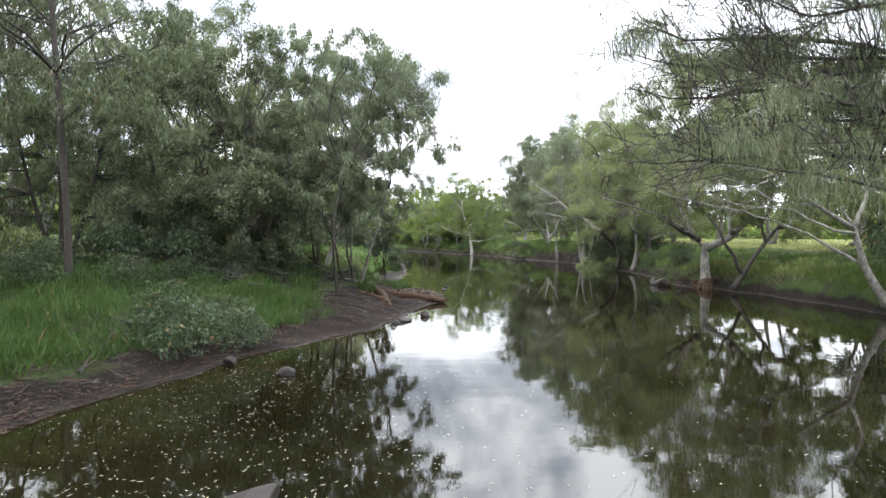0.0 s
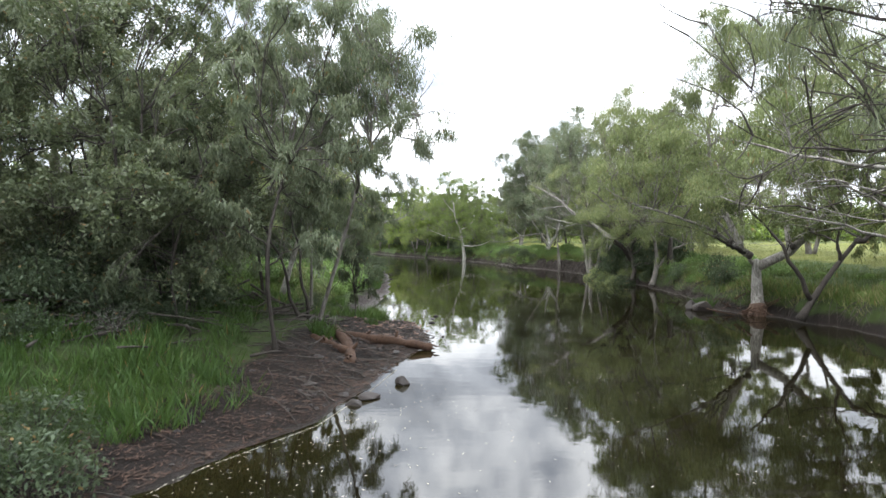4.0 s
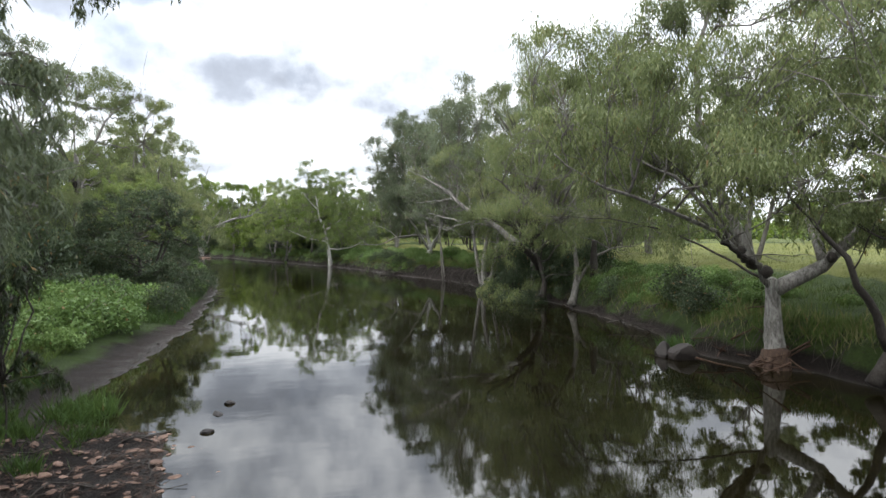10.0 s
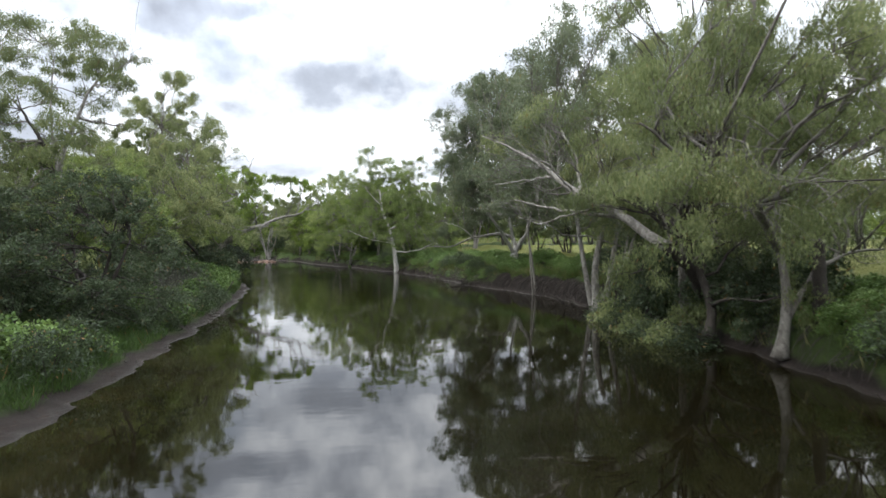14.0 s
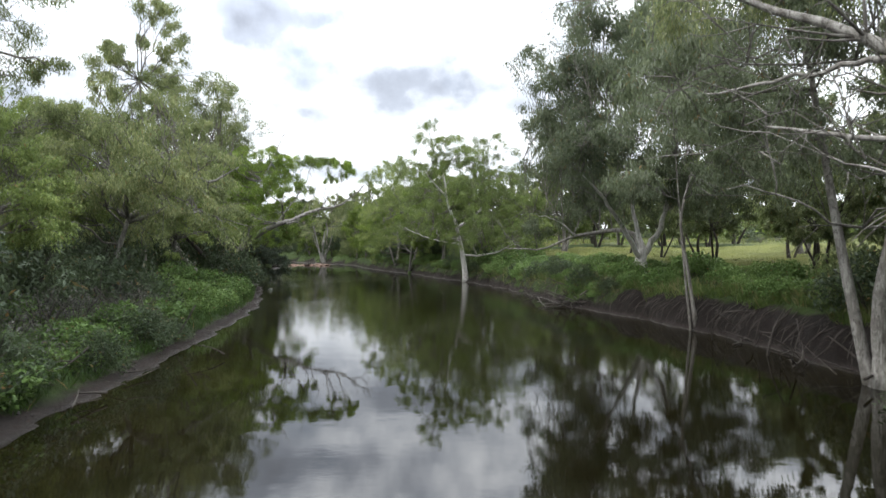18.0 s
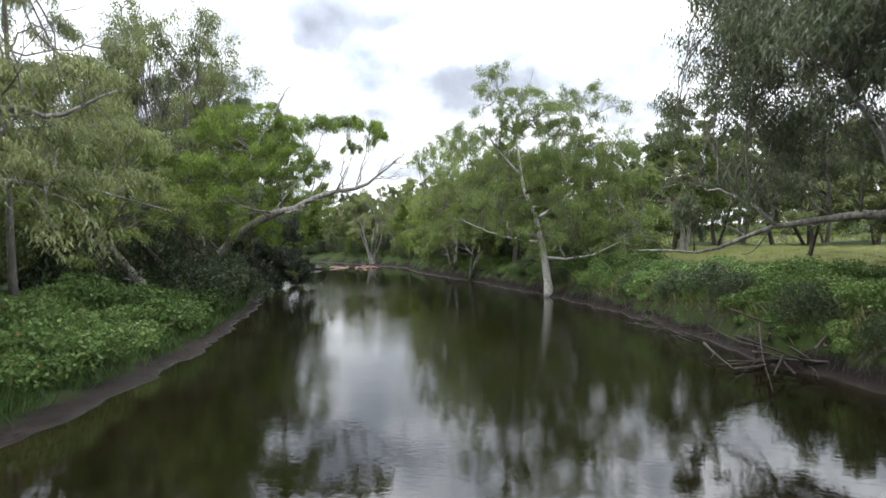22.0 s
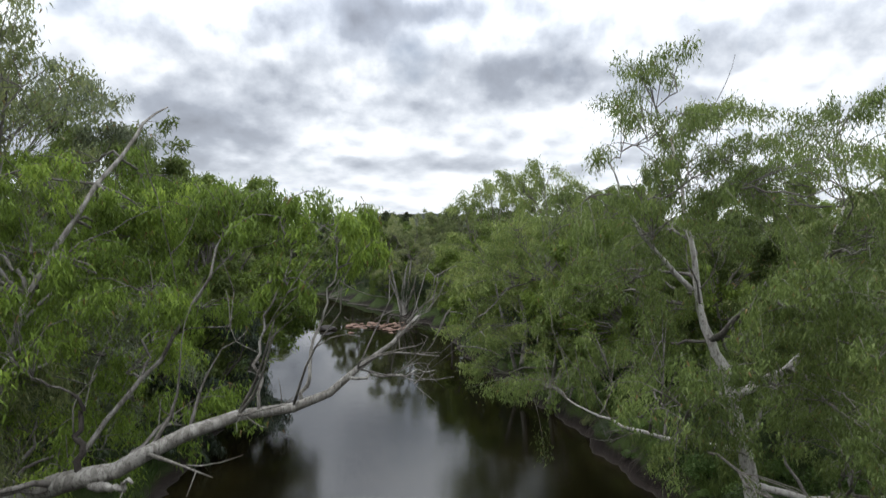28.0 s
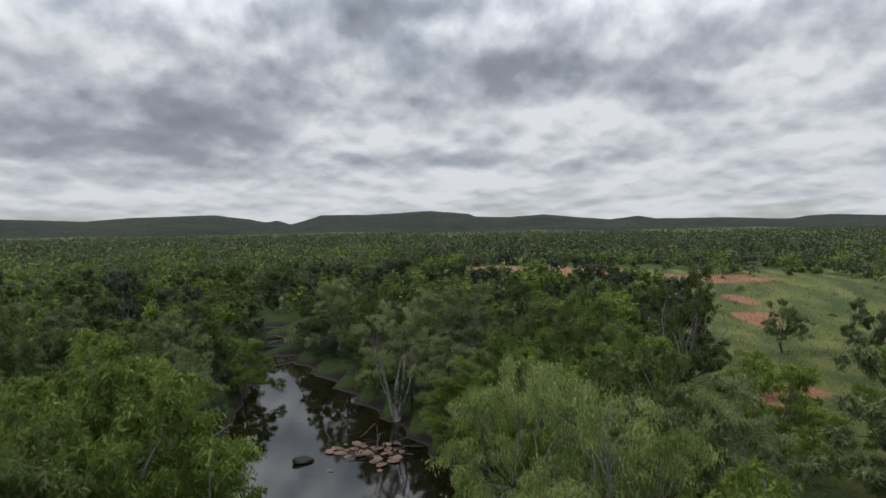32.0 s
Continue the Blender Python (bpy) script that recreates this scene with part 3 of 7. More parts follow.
        gap = np.linalg.norm(c - p0)
        rad = max(min(rad, 0.015 * gap + 0.015), 0.016)
        mid = p0 * 0.5 + c * 0.5 + np.array([rng.normal(0, 0.1 * gap), rng.normal(0, 0.1 * gap), rng.uniform(-0.04, 0.14) * gap])
        lp = spline([p0, mid, c], 8) + np.vstack([np.zeros(3), rng.normal(0, 0.02 * gap, (7, 3))])
        lr = np.linspace(rad, 0.014, 8)
        tube(lb, lp, lr, 6, 0.05, rng)
        for _ in range(max(5, int(tips * ls / 1.75))):
            d = rng.normal(0, 1, 3)
            d /= np.linalg.norm(d)
            if d[2] < 0 and rng.uniform() < 0.6:
                d[2] = -d[2]
            e = c + d * np.array([ls, ls, lh]) * rng.uniform(0.68, 1.08)
            k = rng.randint(3, 8)
            m2 = 0.45 * lp[k] + 0.55 * e + np.array([0, 0, 0.12 * ls])
            tw = spline([lp[k], m2, e + np.array([0, 0, -0.12])], 5)
            if twigs:
                tube(lb, tw, np.linspace(max(lr[k] * 0.45, 0.014), 0.006, 5), twigs, cap=False)
            n = int(sprays * rng.uniform(0.5, 1.5))
            t = rng.uniform(0.58, 1.08, n)
            idx = np.clip(t * 4, 0, 3.999).astype(int)
            u = (np.clip(t * 4, 0, 4) - idx)[:, None]
            at_p = tw[idx] * (1 - u) + tw[np.minimum(idx + 1, 4)] * u
            at_p = at_p + rng.normal(0, 1, (n, 3)) * spread * ls * np.array([0.5, 0.5, 0.36])
            at_p[:, 2] -= np.abs(rng.normal(0, 0.25, n)) * droop
            leaves(cb, at_p, rng, length, width, droop, slim=length < 0.4)
    if lb.n:
        tagged(part("branchwork", lb.mesh("branchwork", M["bark_dark" if bark == "bark_dark" else "bark_grey"]), tree), kind="stuff")
    if cb.n:
        tagged(part("crown", cb.mesh("crown", M[leaf], False), tree), kind="stuff")
    return tree


# ---- the river's two edges and the lie of the land ----
LEFT = [(-9.5, -40), (-8, -10), (-7.2, 0), (-6.0, 9.5), (-5.4, 11.3), (-4.5, 13.9), (-3.5, 16.2), (-2.2, 18.2), (-1.5, 20.6), (-0.9, 23.5), (-0.1, 26.5), (0, 28.4),
        (-0.7, 31.9), (-2.4, 32.8), (-3.2, 34), (-3, 37), (-2.8, 41), (-2.9, 48), (-3.6, 56), (-4, 61.5), (-4.8, 68), (-5.5, 73), (-6.3, 78), (-7.3, 82.4), (-8.5, 86),
        (-10.3, 91.5), (-12, 95.7), (-14, 100), (-16, 106), (-18.5, 113), (-22, 121), (-27, 127), (-30.3, 136), (-33, 142), (-38, 155), (-43, 167), (-56, 187), (-85, 205), (-130, 215)]
RIGHT = [(19, -40), (18, -10), (17.5, 10), (16.8, 24), (16.2, 30), (15.4, 33.6), (14.3, 35.4), (13.9, 36.6), (15, 40), (15.4, 46), (15.4, 56), (14.6, 62), (14.2, 67), (13, 71.5),
         (11.5, 76), (10, 79), (9.2, 84), (7.7, 90), (6.2, 94.5), (4.6, 99), (2, 104), (-0.2, 110), (-4, 117), (-8, 125), (-11.3, 135), (-15, 140.5), (-19.6, 146), (-28.4, 156),
         (-42, 171), (-54, 193), (-84, 212), (-130, 222)]


def to_line(px, py, line):
    """Distance from points to a broken line."""
    best = np.full(np.shape(px), 1e9)
    for (ax, ay), (bx, by) in zip(line[:-1], line[1:]):
        dx, dy = bx - ax, by - ay
        t = np.clip(((px - ax) * dx + (py - ay) * dy) / (dx * dx + dy * dy), 0, 1)
        best = np.minimum(best, np.hypot(px - ax - t * dx, py - ay - t * dy))
    return best


def inside(px, py, ring):
    hit = np.zeros(np.shape(px), bool)
    for (ax, ay), (bx, by) in zip(ring, ring[1:] + ring[:1]):
        if ay == by:
            continue
        c = (ay > py) != (by > py)
        hit ^= c & (px < (bx - ax) * (py - ay) / (by - ay) + ax)
    return hit


RIVER = LEFT + RIGHT[::-1]


def wave(x, y, k, seed):
    """Smooth unevenness about 1 high, of wavelength about k."""
    r = np.random.RandomState(seed)
    out = np.zeros(np.shape(x))
    for i in range(5):
        a, ph, s = r.uniform(0, 6.28), r.uniform(0, 6.28), 2 * np.pi / (k * r.uniform(0.6, 1.5))
        out += np.sin((x * math.cos(a) + y * math.sin(a)) * s + ph) / 5 * 1.6
    return out


def land(x, y):
    """Height of the ground and the distances to the left and right edges (inside the river: wet is true)."""
    x, y = np.asarray(x, float), np.asarray(y, float)
    dl, dr = to_line(x, y, LEFT), to_line(x, y, RIGHT)
    side = np.where(inside(x, y, RIVER), -1.0, 1.0)
    # the edge wanders in small bays and lobes
    bay = (0.2 * wave(x, y, 2.6, 23) + 0.12 * wave(x, y, 0.9, 24)) * np.clip(1.3 - np.minimum(dl, dr) / 3, 0, 1)
    near = side * np.minimum(dl, dr) + bay
    wet = near < 0
    dl, dr, near = np.maximum(np.abs(dl + bay * side), 0), np.maximum(np.abs(dr + bay * side), 0), np.abs(near)
    zl = np.interp(dl, [0, 0.5, 1.2, 2.2, 4, 8, 20, 60], [0, 0.12, 0.3, 0.55, 0.95, 1.5, 2.2, 2.8])
    zr = np.interp(dr, [0, 0.2, 0.5, 1.0, 1.9, 4, 10, 30], [0, 0.3, 0.85, 1.15, 1.42, 1.75, 2.15, 2.5])
    spit = np.exp(-(((x + 2.0) / 3.0) ** 2 + ((y - 29) / 5.5) ** 2))
    zl = zl * (1 - 0.62 * spit)
    zl = zl * (1 - 0.55 * np.exp(-((y - 40) / 6.5) ** 2 - (dl / 2.6) ** 2))
    z = np.where(dl < dr, zl, zr)
    z = np.where(wet, -np.minimum(near * 0.45, 1.1), z)
    rough = np.clip(near / 3.0, 0.0, 1.0)
    z = z + np.where(wet, 0, rough * 0.13 * wave(x, y, 3.1, 3) + np.clip(near / 12, 0, 1) * 0.25 * wave(x, y, 17, 4)) + np.where(wet, 0, (0.03 + 0.07 * spit) * wave(x, y, 0.9, 5) * np.clip(near * 1.5, 0, 1) + 0.05 * spit * wave(x, y, 0.5, 6))
    z = np.where(~wet & (near > 0.15), np.maximum(z, 0.03), z)
    return z, dl, dr, wet


def ground_z(x, y):
    return float(land(np.array([x]), np.array([y]))[0][0])


def axis(lo, hi, step, far_lo, far_hi, grow=1.28):
    mid = list(np.arange(lo, hi + 1e-6, step))
    s, v, up = step, hi, []
    while v < far_hi:
        s *= grow
        v = min(v + s, far_hi)
        up.append(v)
    s, v, down = step, lo, []
    while v > far_lo:
        s *= grow
        v = max(v - s, far_lo)
        down.append(v)
    return np.array(down[::-1] + mid + up)


RED_PATCHES = [(-2, 300, 26, 30), (37, 275, 19, 17), (-30, 308, 26, 16), (26, 197, 4, 9), (30, 222, 4, 13), (18, 153, 4.0, 3.5), (13.5, 146, 4.5, 3.0), (30, 178, 4, 3), (-24, 250, 20, 18), (58, 215, 8, 5)]


def build_ground():
    xs = axis(-16, 20, 0.24, -4200, 4200, 1.08)
    ys = axis(4, 100, 0.38, -1500, 4200, 1.09)
    gx, gy = np.meshgrid(xs, ys)
    z, dl, dr, wet = land(gx, gy)
    # the plain swells gently far off
    dist = np.hypot(gx, gy - 90)
    z = z + np.clip((dist - 250) / 1500, 0, 1) * 6 * (0.6 + 0.4 * wave(gx, gy, 420, 8))
    n, m = len(xs), len(ys)
    i = np.arange(m - 1)[:, None] * n + np.arange(n - 1)
    f = np.stack([i, i + 1, i + n + 1, i + n], -1).reshape(-1, 4)
    me = quad_mesh("ground", np.stack([gx, gy, z], -1).reshape(-1, 3), f, M["ground"])
    left = dl < dr
    near = np.minimum(dl, dr)
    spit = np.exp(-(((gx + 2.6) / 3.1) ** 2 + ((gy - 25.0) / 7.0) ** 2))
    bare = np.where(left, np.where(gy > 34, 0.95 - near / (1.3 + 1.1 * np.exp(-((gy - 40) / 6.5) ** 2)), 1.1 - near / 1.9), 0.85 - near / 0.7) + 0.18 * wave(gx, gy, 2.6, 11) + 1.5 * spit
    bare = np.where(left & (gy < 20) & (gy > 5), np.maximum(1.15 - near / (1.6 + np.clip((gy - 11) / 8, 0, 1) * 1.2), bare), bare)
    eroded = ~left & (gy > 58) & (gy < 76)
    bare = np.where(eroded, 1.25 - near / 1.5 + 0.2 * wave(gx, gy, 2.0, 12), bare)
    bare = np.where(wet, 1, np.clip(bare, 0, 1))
    dry = np.where(left, 0.0, np.clip((near - 5.0) / 6, 0, 1)) * np.clip((125 - gy) / 15, 0.35, 1)
    far = np.clip((dist - 160) / 100, 0, 1)
    dry = np.maximum(dry, far * (0.35 + 0.25 * wave(gx, gy, 90, 14)))
    dry = np.maximum(dry, np.where((gx > 5) & (gy > 128) & (gy < 300), 0.5 + 0.13 * wave(gx, gy, 9, 19), 0))
    red = np.zeros_like(gx)
    for a, b, ra, rb in RED_PATCHES:
        red = np.maximum(red, 1.15 * np.exp(-(((gx - a) / ra) ** 2 + ((gy - b) / rb) ** 2)))
    red *= 0.75 + 0.3 * wave(gx, gy, 9, 15)
    zone = np.stack([bare, dry, np.clip(red, 0, 1), np.ones_like(gx)], -1).reshape(-1, 4)
    att = me.color_attributes.new("zone", "FLOAT_COLOR", "POINT")
    att.data.foreach_set("color", zone.astype(np.float32).reshape(-1))
    tagged(new("ground", me), "grassy creek banks with leaf litter, mud and red soil", "ground", kind="structure")
    wx, wy = axis(-12, 18, 0.5, -140, 40, 1.3), axis(-5, 130, 1.0, -45, 235, 1.3)
    hx, hy = np.meshgrid(wx, wy)
    i = np.arange(len(wy) - 1)[:, None] * len(wx) + np.arange(len(wx) - 1)
    me = quad_mesh("water", np.stack([hx, hy, 0 * hx], -1).reshape(-1, 3), np.stack([i, i + 1, i + len(wx) + 1, i + len(wx)], -1).reshape(-1, 4), M["water"])
    _, dl, dr, wet = land(hx, hy)
    bed = np.where(wet, np.maximum(np.clip(1.15 - dl / 2.6, 0, 1), 0.5 * np.clip(1 - dr / 1.8, 0, 1)), 1.0) * (0.8 + 0.4 * wave(hx, hy, 5, 33))
    bed = np.clip(bed, 0, 1)
    att = me.color_attributes.new("shallow", "FLOAT_COLOR", "POINT")
    att.data.foreach_set("color", np.stack([bed, bed, bed, np.ones_like(bed)], -1).astype(np.float32).reshape(-1))
    tagged(new("water", me), "still dark brown creek water mirroring trees and clouds", "water", kind="structure")


build_ground()

# azimuth and elevation of the skyline's ridges, in degrees
SKYLINE = [(-75, 1.0), (-60, 1.2), (-48.2, 1.1), (-42.6, 0.9), (-39.4, 1.18), (-32.7, 1.4), (-29.9, 1.0), (-28.4, 0.72), (-27.4, 0.86), (-26.2, 0.5), (-24.9, 0.85), (-23.4, 1.34), (-19.2, 1.3),
           (-13.4, 1.62), (-9.7, 1.3), (-9.1, 1.03), (-6, 0.93), (-2.8, 1.14), (3.2, 0.58), (5.7, 0.88), (7.1, 0.61), (12.6, 0.61), (17.6, 0.4), (18.8, 0.63), (20.7, 0.72), (24, 0.55), (40, 0.8), (60, 0.7)]


def build_hills():
    a = np.radians(np.linspace(-75, 60, 700))
    h = np.interp(np.degrees(a), [p[0] for p in SKYLINE], [p[1] for p in SKYLINE])
    rng = np.random.RandomState(5)
    jag = np.convolve(rng.normal(0, 1, 740), np.hanning(9) / 4, "same")[20:720] * 0.02
    rows = []
    eye = 15.7
    for dist, k in ((1500, 0.0), (1800, 0.35), (2100, 0.75), (2400, 1.0), (3200, 0.6)):
        top = np.tan(np.radians(h + jag)) * 2400 + eye
        z = k * top - (4 if k == 0 else 0) + (rng.normal(0, 2.0, 700) if 0 < k < 1 else 0)
        rows.append(np.stack([-2.3 + dist * np.sin(a), 92 + dist * np.cos(a), z], -1))
    v = np.stack(rows)
    n = 700
    i = np.arange(len(rows) - 1)[:, None] * n + np.arange(n - 1)
    f = np.stack([i, i + 1, i + n + 1, i + n], -1).reshape(-1, 4)
    tagged(new("backdrop_hills", quad_mesh("backdrop_hills", v.reshape(-1, 3), f, M["hill"])), "low flat-topped wooded hills on the horizon", "hills", kind="structure")


build_hills()

# ---- the gums along the water ----
def rel(base, pts):
    return [(x - base[0], y - base[1], z - base[2]) for x, y, z in pts]


def rel_lobes(base, lobes):
    return [(x - base[0], y - base[1], z - base[2], s, h) for x, y, z, s, h in lobes]


def hero(name, x, y, label, limbs=(), trunk=None, lobes_at=(), **kw):
    base = (x, y, ground_z(x, y))
    kw["sprays"] = int(kw.get("sprays", 55) * 2.7)
    kw["length"], kw["width"], kw["droop"] = kw.get("length", 0.2) * 0.76, kw.get("width", 0.06) * 0.72, kw.get("droop", 0.6)
    kw["height"], kw["radius"] = kw["height"] * 1.07, kw["radius"] * 1.1
    return grow_tree(name, base, label, trunk=rel(base, trunk) if trunk else None, limbs=[(rel(base, l[0]), *l[1:]) for l in limbs], extra_lobes=rel_lobes(base, lobes_at), **kw)


# overhanging she-oak by the start, its branches low over the water
def she_oak_limbs():
    """A fan of long thin branches reaching out over the water, each with a wisp of needles near its end."""
    rng = np.random.RandomState(12)
    limbs, wisps = [], []
    for k in range(17):
        u = k / 16
        end = np.array([rng.uniform(3.6, 7.6), 11.4 + 3.6 * ((k * 0.618) % 1), 4.3 + 5.6 * u + rng.uniform(-0.3, 0.3)])
        start = np.array([14.1 - 0.4 * u, 11.6, 2.6 + 3.4 * u])
        mid = start * 0.45 + end * 0.55 + np.array([rng.uniform(-0.3, 0.3), rng.uniform(-0.6, 0.6), rng.uniform(0.1, 0.9)])
        near_end = 0.35 * mid + 0.65 * end + np.array([0, rng.uniform(-0.3, 0.3), rng.uniform(-0.5, 0.1)])
        limbs.append(([tuple(start), tuple(mid), tuple(near_end), tuple(end)], rng.uniform(0.045, 0.085), 0.008, 26))
        for w in (0.45, 0.7, 0.9):
            c = mid + (end - mid) * (w * 2 - 1) if w > 0.5 else start + (mid - start) * w * 2
            wisps.append((c[0] + rng.uniform(-0.5, 0.5), c[1] + rng.uniform(-0.6, 0.6), c[2] + rng.uniform(-0.3, 0.5), rng.uniform(0.6, 1.15), rng.uniform(0.35, 0.6)))
    return limbs, wisps


SHE_OAK_LIMBS, SHE_OAK_WISPS = she_oak_limbs()
hero("overhanging_tree", 14.2, 11.6, "leaning tree with dark branches and drooping needle leaves over water", height=11, radius=4.0, r0=0.32, lobes=5, low=5.0,
     leaf="leaf_thicket", bark="bark_dark", seed=11, tips=24, sprays=38, length=0.3, width=0.017, droop=0.7, spread=0.5, limbs=SHE_OAK_LIMBS, lobes_at=SHE_OAK_WISPS)

# white-limbed gum reaching across from the steep bank
hero("white_gum", 16.6, 22.6, "white-barked river gum with long twisting limbs over the creek", height=10.5, radius=4.6, r0=0.17, lobes=9, low=4.6, leaf="leaf_olive", bark="bark_white", seed=21,
     trunk=[(16.6, 22.6, 0.4), (15.7, 22.5, 1.7), (15.2, 22.5, 3.3)],
     limbs=[([(15.2, 22.5, 3.2), (13.7, 22.4, 4.1), (12.2, 22.6, 5.2), (9.7, 22.8, 5.7), (7.9, 23.4, 6.2)], 0.095, 0.018, 12),
            ([(15.2, 22.5, 3.2), (15.7, 22.6, 4.8), (14.6, 23, 6.6), (13.4, 24, 8.6)], 0.085, 0.02, 8),
            ([(15.8, 22.5, 1.7), (13.4, 24, 3.4), (11.3, 25, 4.1), (9.4, 26.4, 4.8)], 0.06, 0.012, 12), ([(15.3, 22.5, 3.0), (14.0, 21.8, 3.2), (12.6, 22.4, 3.9), (11.0, 22.2, 4.0), (9.6, 22.8, 4.6)], 0.055, 0.01, 14),
            ([(13.7, 22.4, 4.1), (12.8, 23.2, 4.2), (11.6, 23.6, 4.9), (10.2, 24.4, 4.9)], 0.045, 0.01, 12), ([(15.2, 22.5, 3.3), (14.0, 23.4, 5.4), (12.4, 23.8, 6.6), (11.0, 24.6, 7.8)], 0.05, 0.012, 10),
            ([(12.2, 22.6, 5.2), (11.2, 22.0, 4.7), (10.0, 22.2, 5.0), (8.8, 22.6, 4.6)], 0.035, 0.008, 10)],
     lobes_at=[(9.4, 23, 6.6, 1.4, 0.9), (11.6, 23, 6.8, 1.5, 1.0), (10.4, 25.6, 5.8, 1.4, 0.9), (13.2, 24, 8.6, 1.8, 1.3)])

# the big gum with two great limbs and a rust-stained base
red_gum = hero("river_red_gum", 14.9, 34.4, "large river gum with a pale forked trunk beside the water", height=14.4, radius=5.8, r0=0.33, lobes=20, low=5.0, leaf="leaf_olive", bark="bark_white", seed=31, tips=18, sprays=62, length=0.19, width=0.045,
     trunk=[(14.95, 34.4, -0.1), (14.9, 34.5, 1.2), (14.85, 34.5, 2.5)],
     limbs=[([(14.8, 34.5, 2.3), (14.2, 34.5, 3.0), (12.5, 34.0, 3.9), (10.5, 33.5, 4.5), (8.7, 33.0, 5.0), (7.4, 32.6, 5.6)], 0.1, 0.016, 14),
            ([(14.9, 34.5, 2.2), (16.1, 34.0, 3.0), (17.3, 33.5, 4.5), (18.2, 33.4, 6.8), (18.4, 33.8, 9.2)], 0.23, 0.05, 8),
            ([(14.2, 34.5, 2.9), (13.4, 35, 5.3), (13.0, 35.4, 8.2), (13.6, 35.5, 10.8)], 0.16, 0.04, 8)] + [
            ([(14.2, 34.5, 2.9), (13.2, 33.7, 3.2), (12.3, 33.4, 3.6)], 0.12, 0.03, 3, "bark_dark"),
            ([(16.1, 34.0, 3.0), (16.6, 35.4, 5.2), (16.4, 36.0, 8.0)], 0.16, 0.03, 5),
            ([(14.4, 34.6, 2.8), (13.8, 36.4, 5.2), (13.0, 38.6, 7.2)], 0.065, 0.016, 6, "bark_dark"), ([(14.2, 34.5, 2.9), (12.6, 35.4, 5.2), (10.8, 36.4, 6.4), (9.0, 36.8, 7.0)], 0.07, 0.014, 12, "bark_grey"), ([(14.9, 34.6, 2.4), (14.2, 37.2, 3.6), (12.6, 39.4, 4.3), (10.6, 41.0, 4.5)], 0.045, 0.01, 14, "bark_dark")],
     lobes_at=[(9.0, 33, 6.0, 1.5, 1.0), (10.8, 33.4, 6.4, 1.6, 1.2), (8.0, 32.8, 6.4, 1.1, 0.8), (12.4, 32.6, 7.6, 1.9, 1.4), (10.4, 34.8, 8.4, 1.8, 1.4), (13.4, 35.6, 11.6, 2.0, 1.5), (17.6, 33, 9.6, 2.0, 1.4),
               (13.2, 34.2, 5.4, 1.2, 0.9), (11.6, 31.6, 5.8, 1.3, 0.9), (10.0, 31.6, 7.2, 1.3, 0.9), (9.2, 36.2, 7.6, 1.2, 1.0), (10.6, 37.4, 6.6, 1.2, 1.0), (8.6, 35.8, 9.0, 1.3, 1.1), (11.4, 38.6, 5.7, 1.0, 0.8), (10.0, 38.2, 8.6, 1.4, 1.2), (12.0, 37.2, 7.8, 1.3, 1.1), (12.8, 38.4, 7.8, 1.5, 1.2), (13.8, 40.0, 8.8, 1.6, 1.3), (12.2, 39.4, 9.8, 1.5, 1.2), (14.6, 38.8, 6.4, 1.3, 1.0)] + [(15.2, 39.8, 7.6, 1.4, 1.2),
               (16.5, 34.5, 11.0, 2.0, 1.6), (18.6, 34, 11.4, 2.0, 1.6), (15.2, 35.5, 12.6, 2.0, 1.5), (19.6, 35.4, 9.4, 1.9, 1.4), (17.4, 36, 12.8, 1.9, 1.4), (14.0, 33.4, 11.0, 1.8, 1.4), (19.6, 33, 7.6, 1.7, 1.3), (20.4, 34.2, 10.6, 1.8, 1.4),
               (16.4, 33.4, 8.2, 1.6, 1.3), (15.4, 32.8, 9.8, 1.6, 1.2), (17.0, 34.6, 7.0, 1.4, 1.1), (16.0, 33.4, 6.2, 1.2, 0.9), (15.0, 31.8, 7.6, 1.3, 1.0)])

def gum_scars(tree):
    """The rust-stained foot with its root flares, and two dark knots on the limbs."""
    rng = np.random.RandomState(315)
    base = tree.matrix_world.translation
    b = Buf()
    tube(b, [(0.06, 0, -0.5), (0.05, 0, -0.1), (0.03, 0.02, 0.25), (0.02, 0.03, 0.55)], [0.56, 0.5, 0.4, 0.345], 14, 0.12, rng)
    for k in range(9):
        a = k * 0.7 + rng.uniform(-0.2, 0.2)
        l = rng.uniform(0.6, 1.2)
        pts = [(0.3 * math.cos(a), 0.3 * math.sin(a), 0.3), (0.55 * l * math.cos(a), 0.55 * l * math.sin(a), 0.02), (l * math.cos(a + 0.2), l * math.sin(a + 0.2), -0.3)]
        q = Buf()
        tube(q, spline(pts, 6), np.linspace(0.13, 0.04, 6), 7, 0.12, rng)
        part("root", q.mesh("root", M["rust_bark"]), tree, "rust-stained surface root")
    part("root_flare", b.mesh("root_flare", M["rust_bark"]), tree, "rust-stained root flare")
    for x, y, z, r in KNOTS:
        q = Buf()
        c = np.array([x - base[0], y - base[1], z - base[2]])
        tube(q, [c + (0, -0.02, -r), c + (0, -0.05, -0.5 * r), c + (0.01, -0.06, 0), c + (0, -0.04, 0.6 * r), c + (0, 0, r)], [0.3 * r, 0.85 * r, r, 0.8 * r, 0.25 * r], 10, 0.14, rng)
        part("knot", q.mesh("knot", M["bark_dark"]), tree, "dark swollen knot")


KNOTS = [(14.35, 34.2, 2.75, 0.17), (16.05, 33.75, 3.15, 0.14), (13.3, 33.9, 3.35, 0.12)]
gum_scars(red_gum)

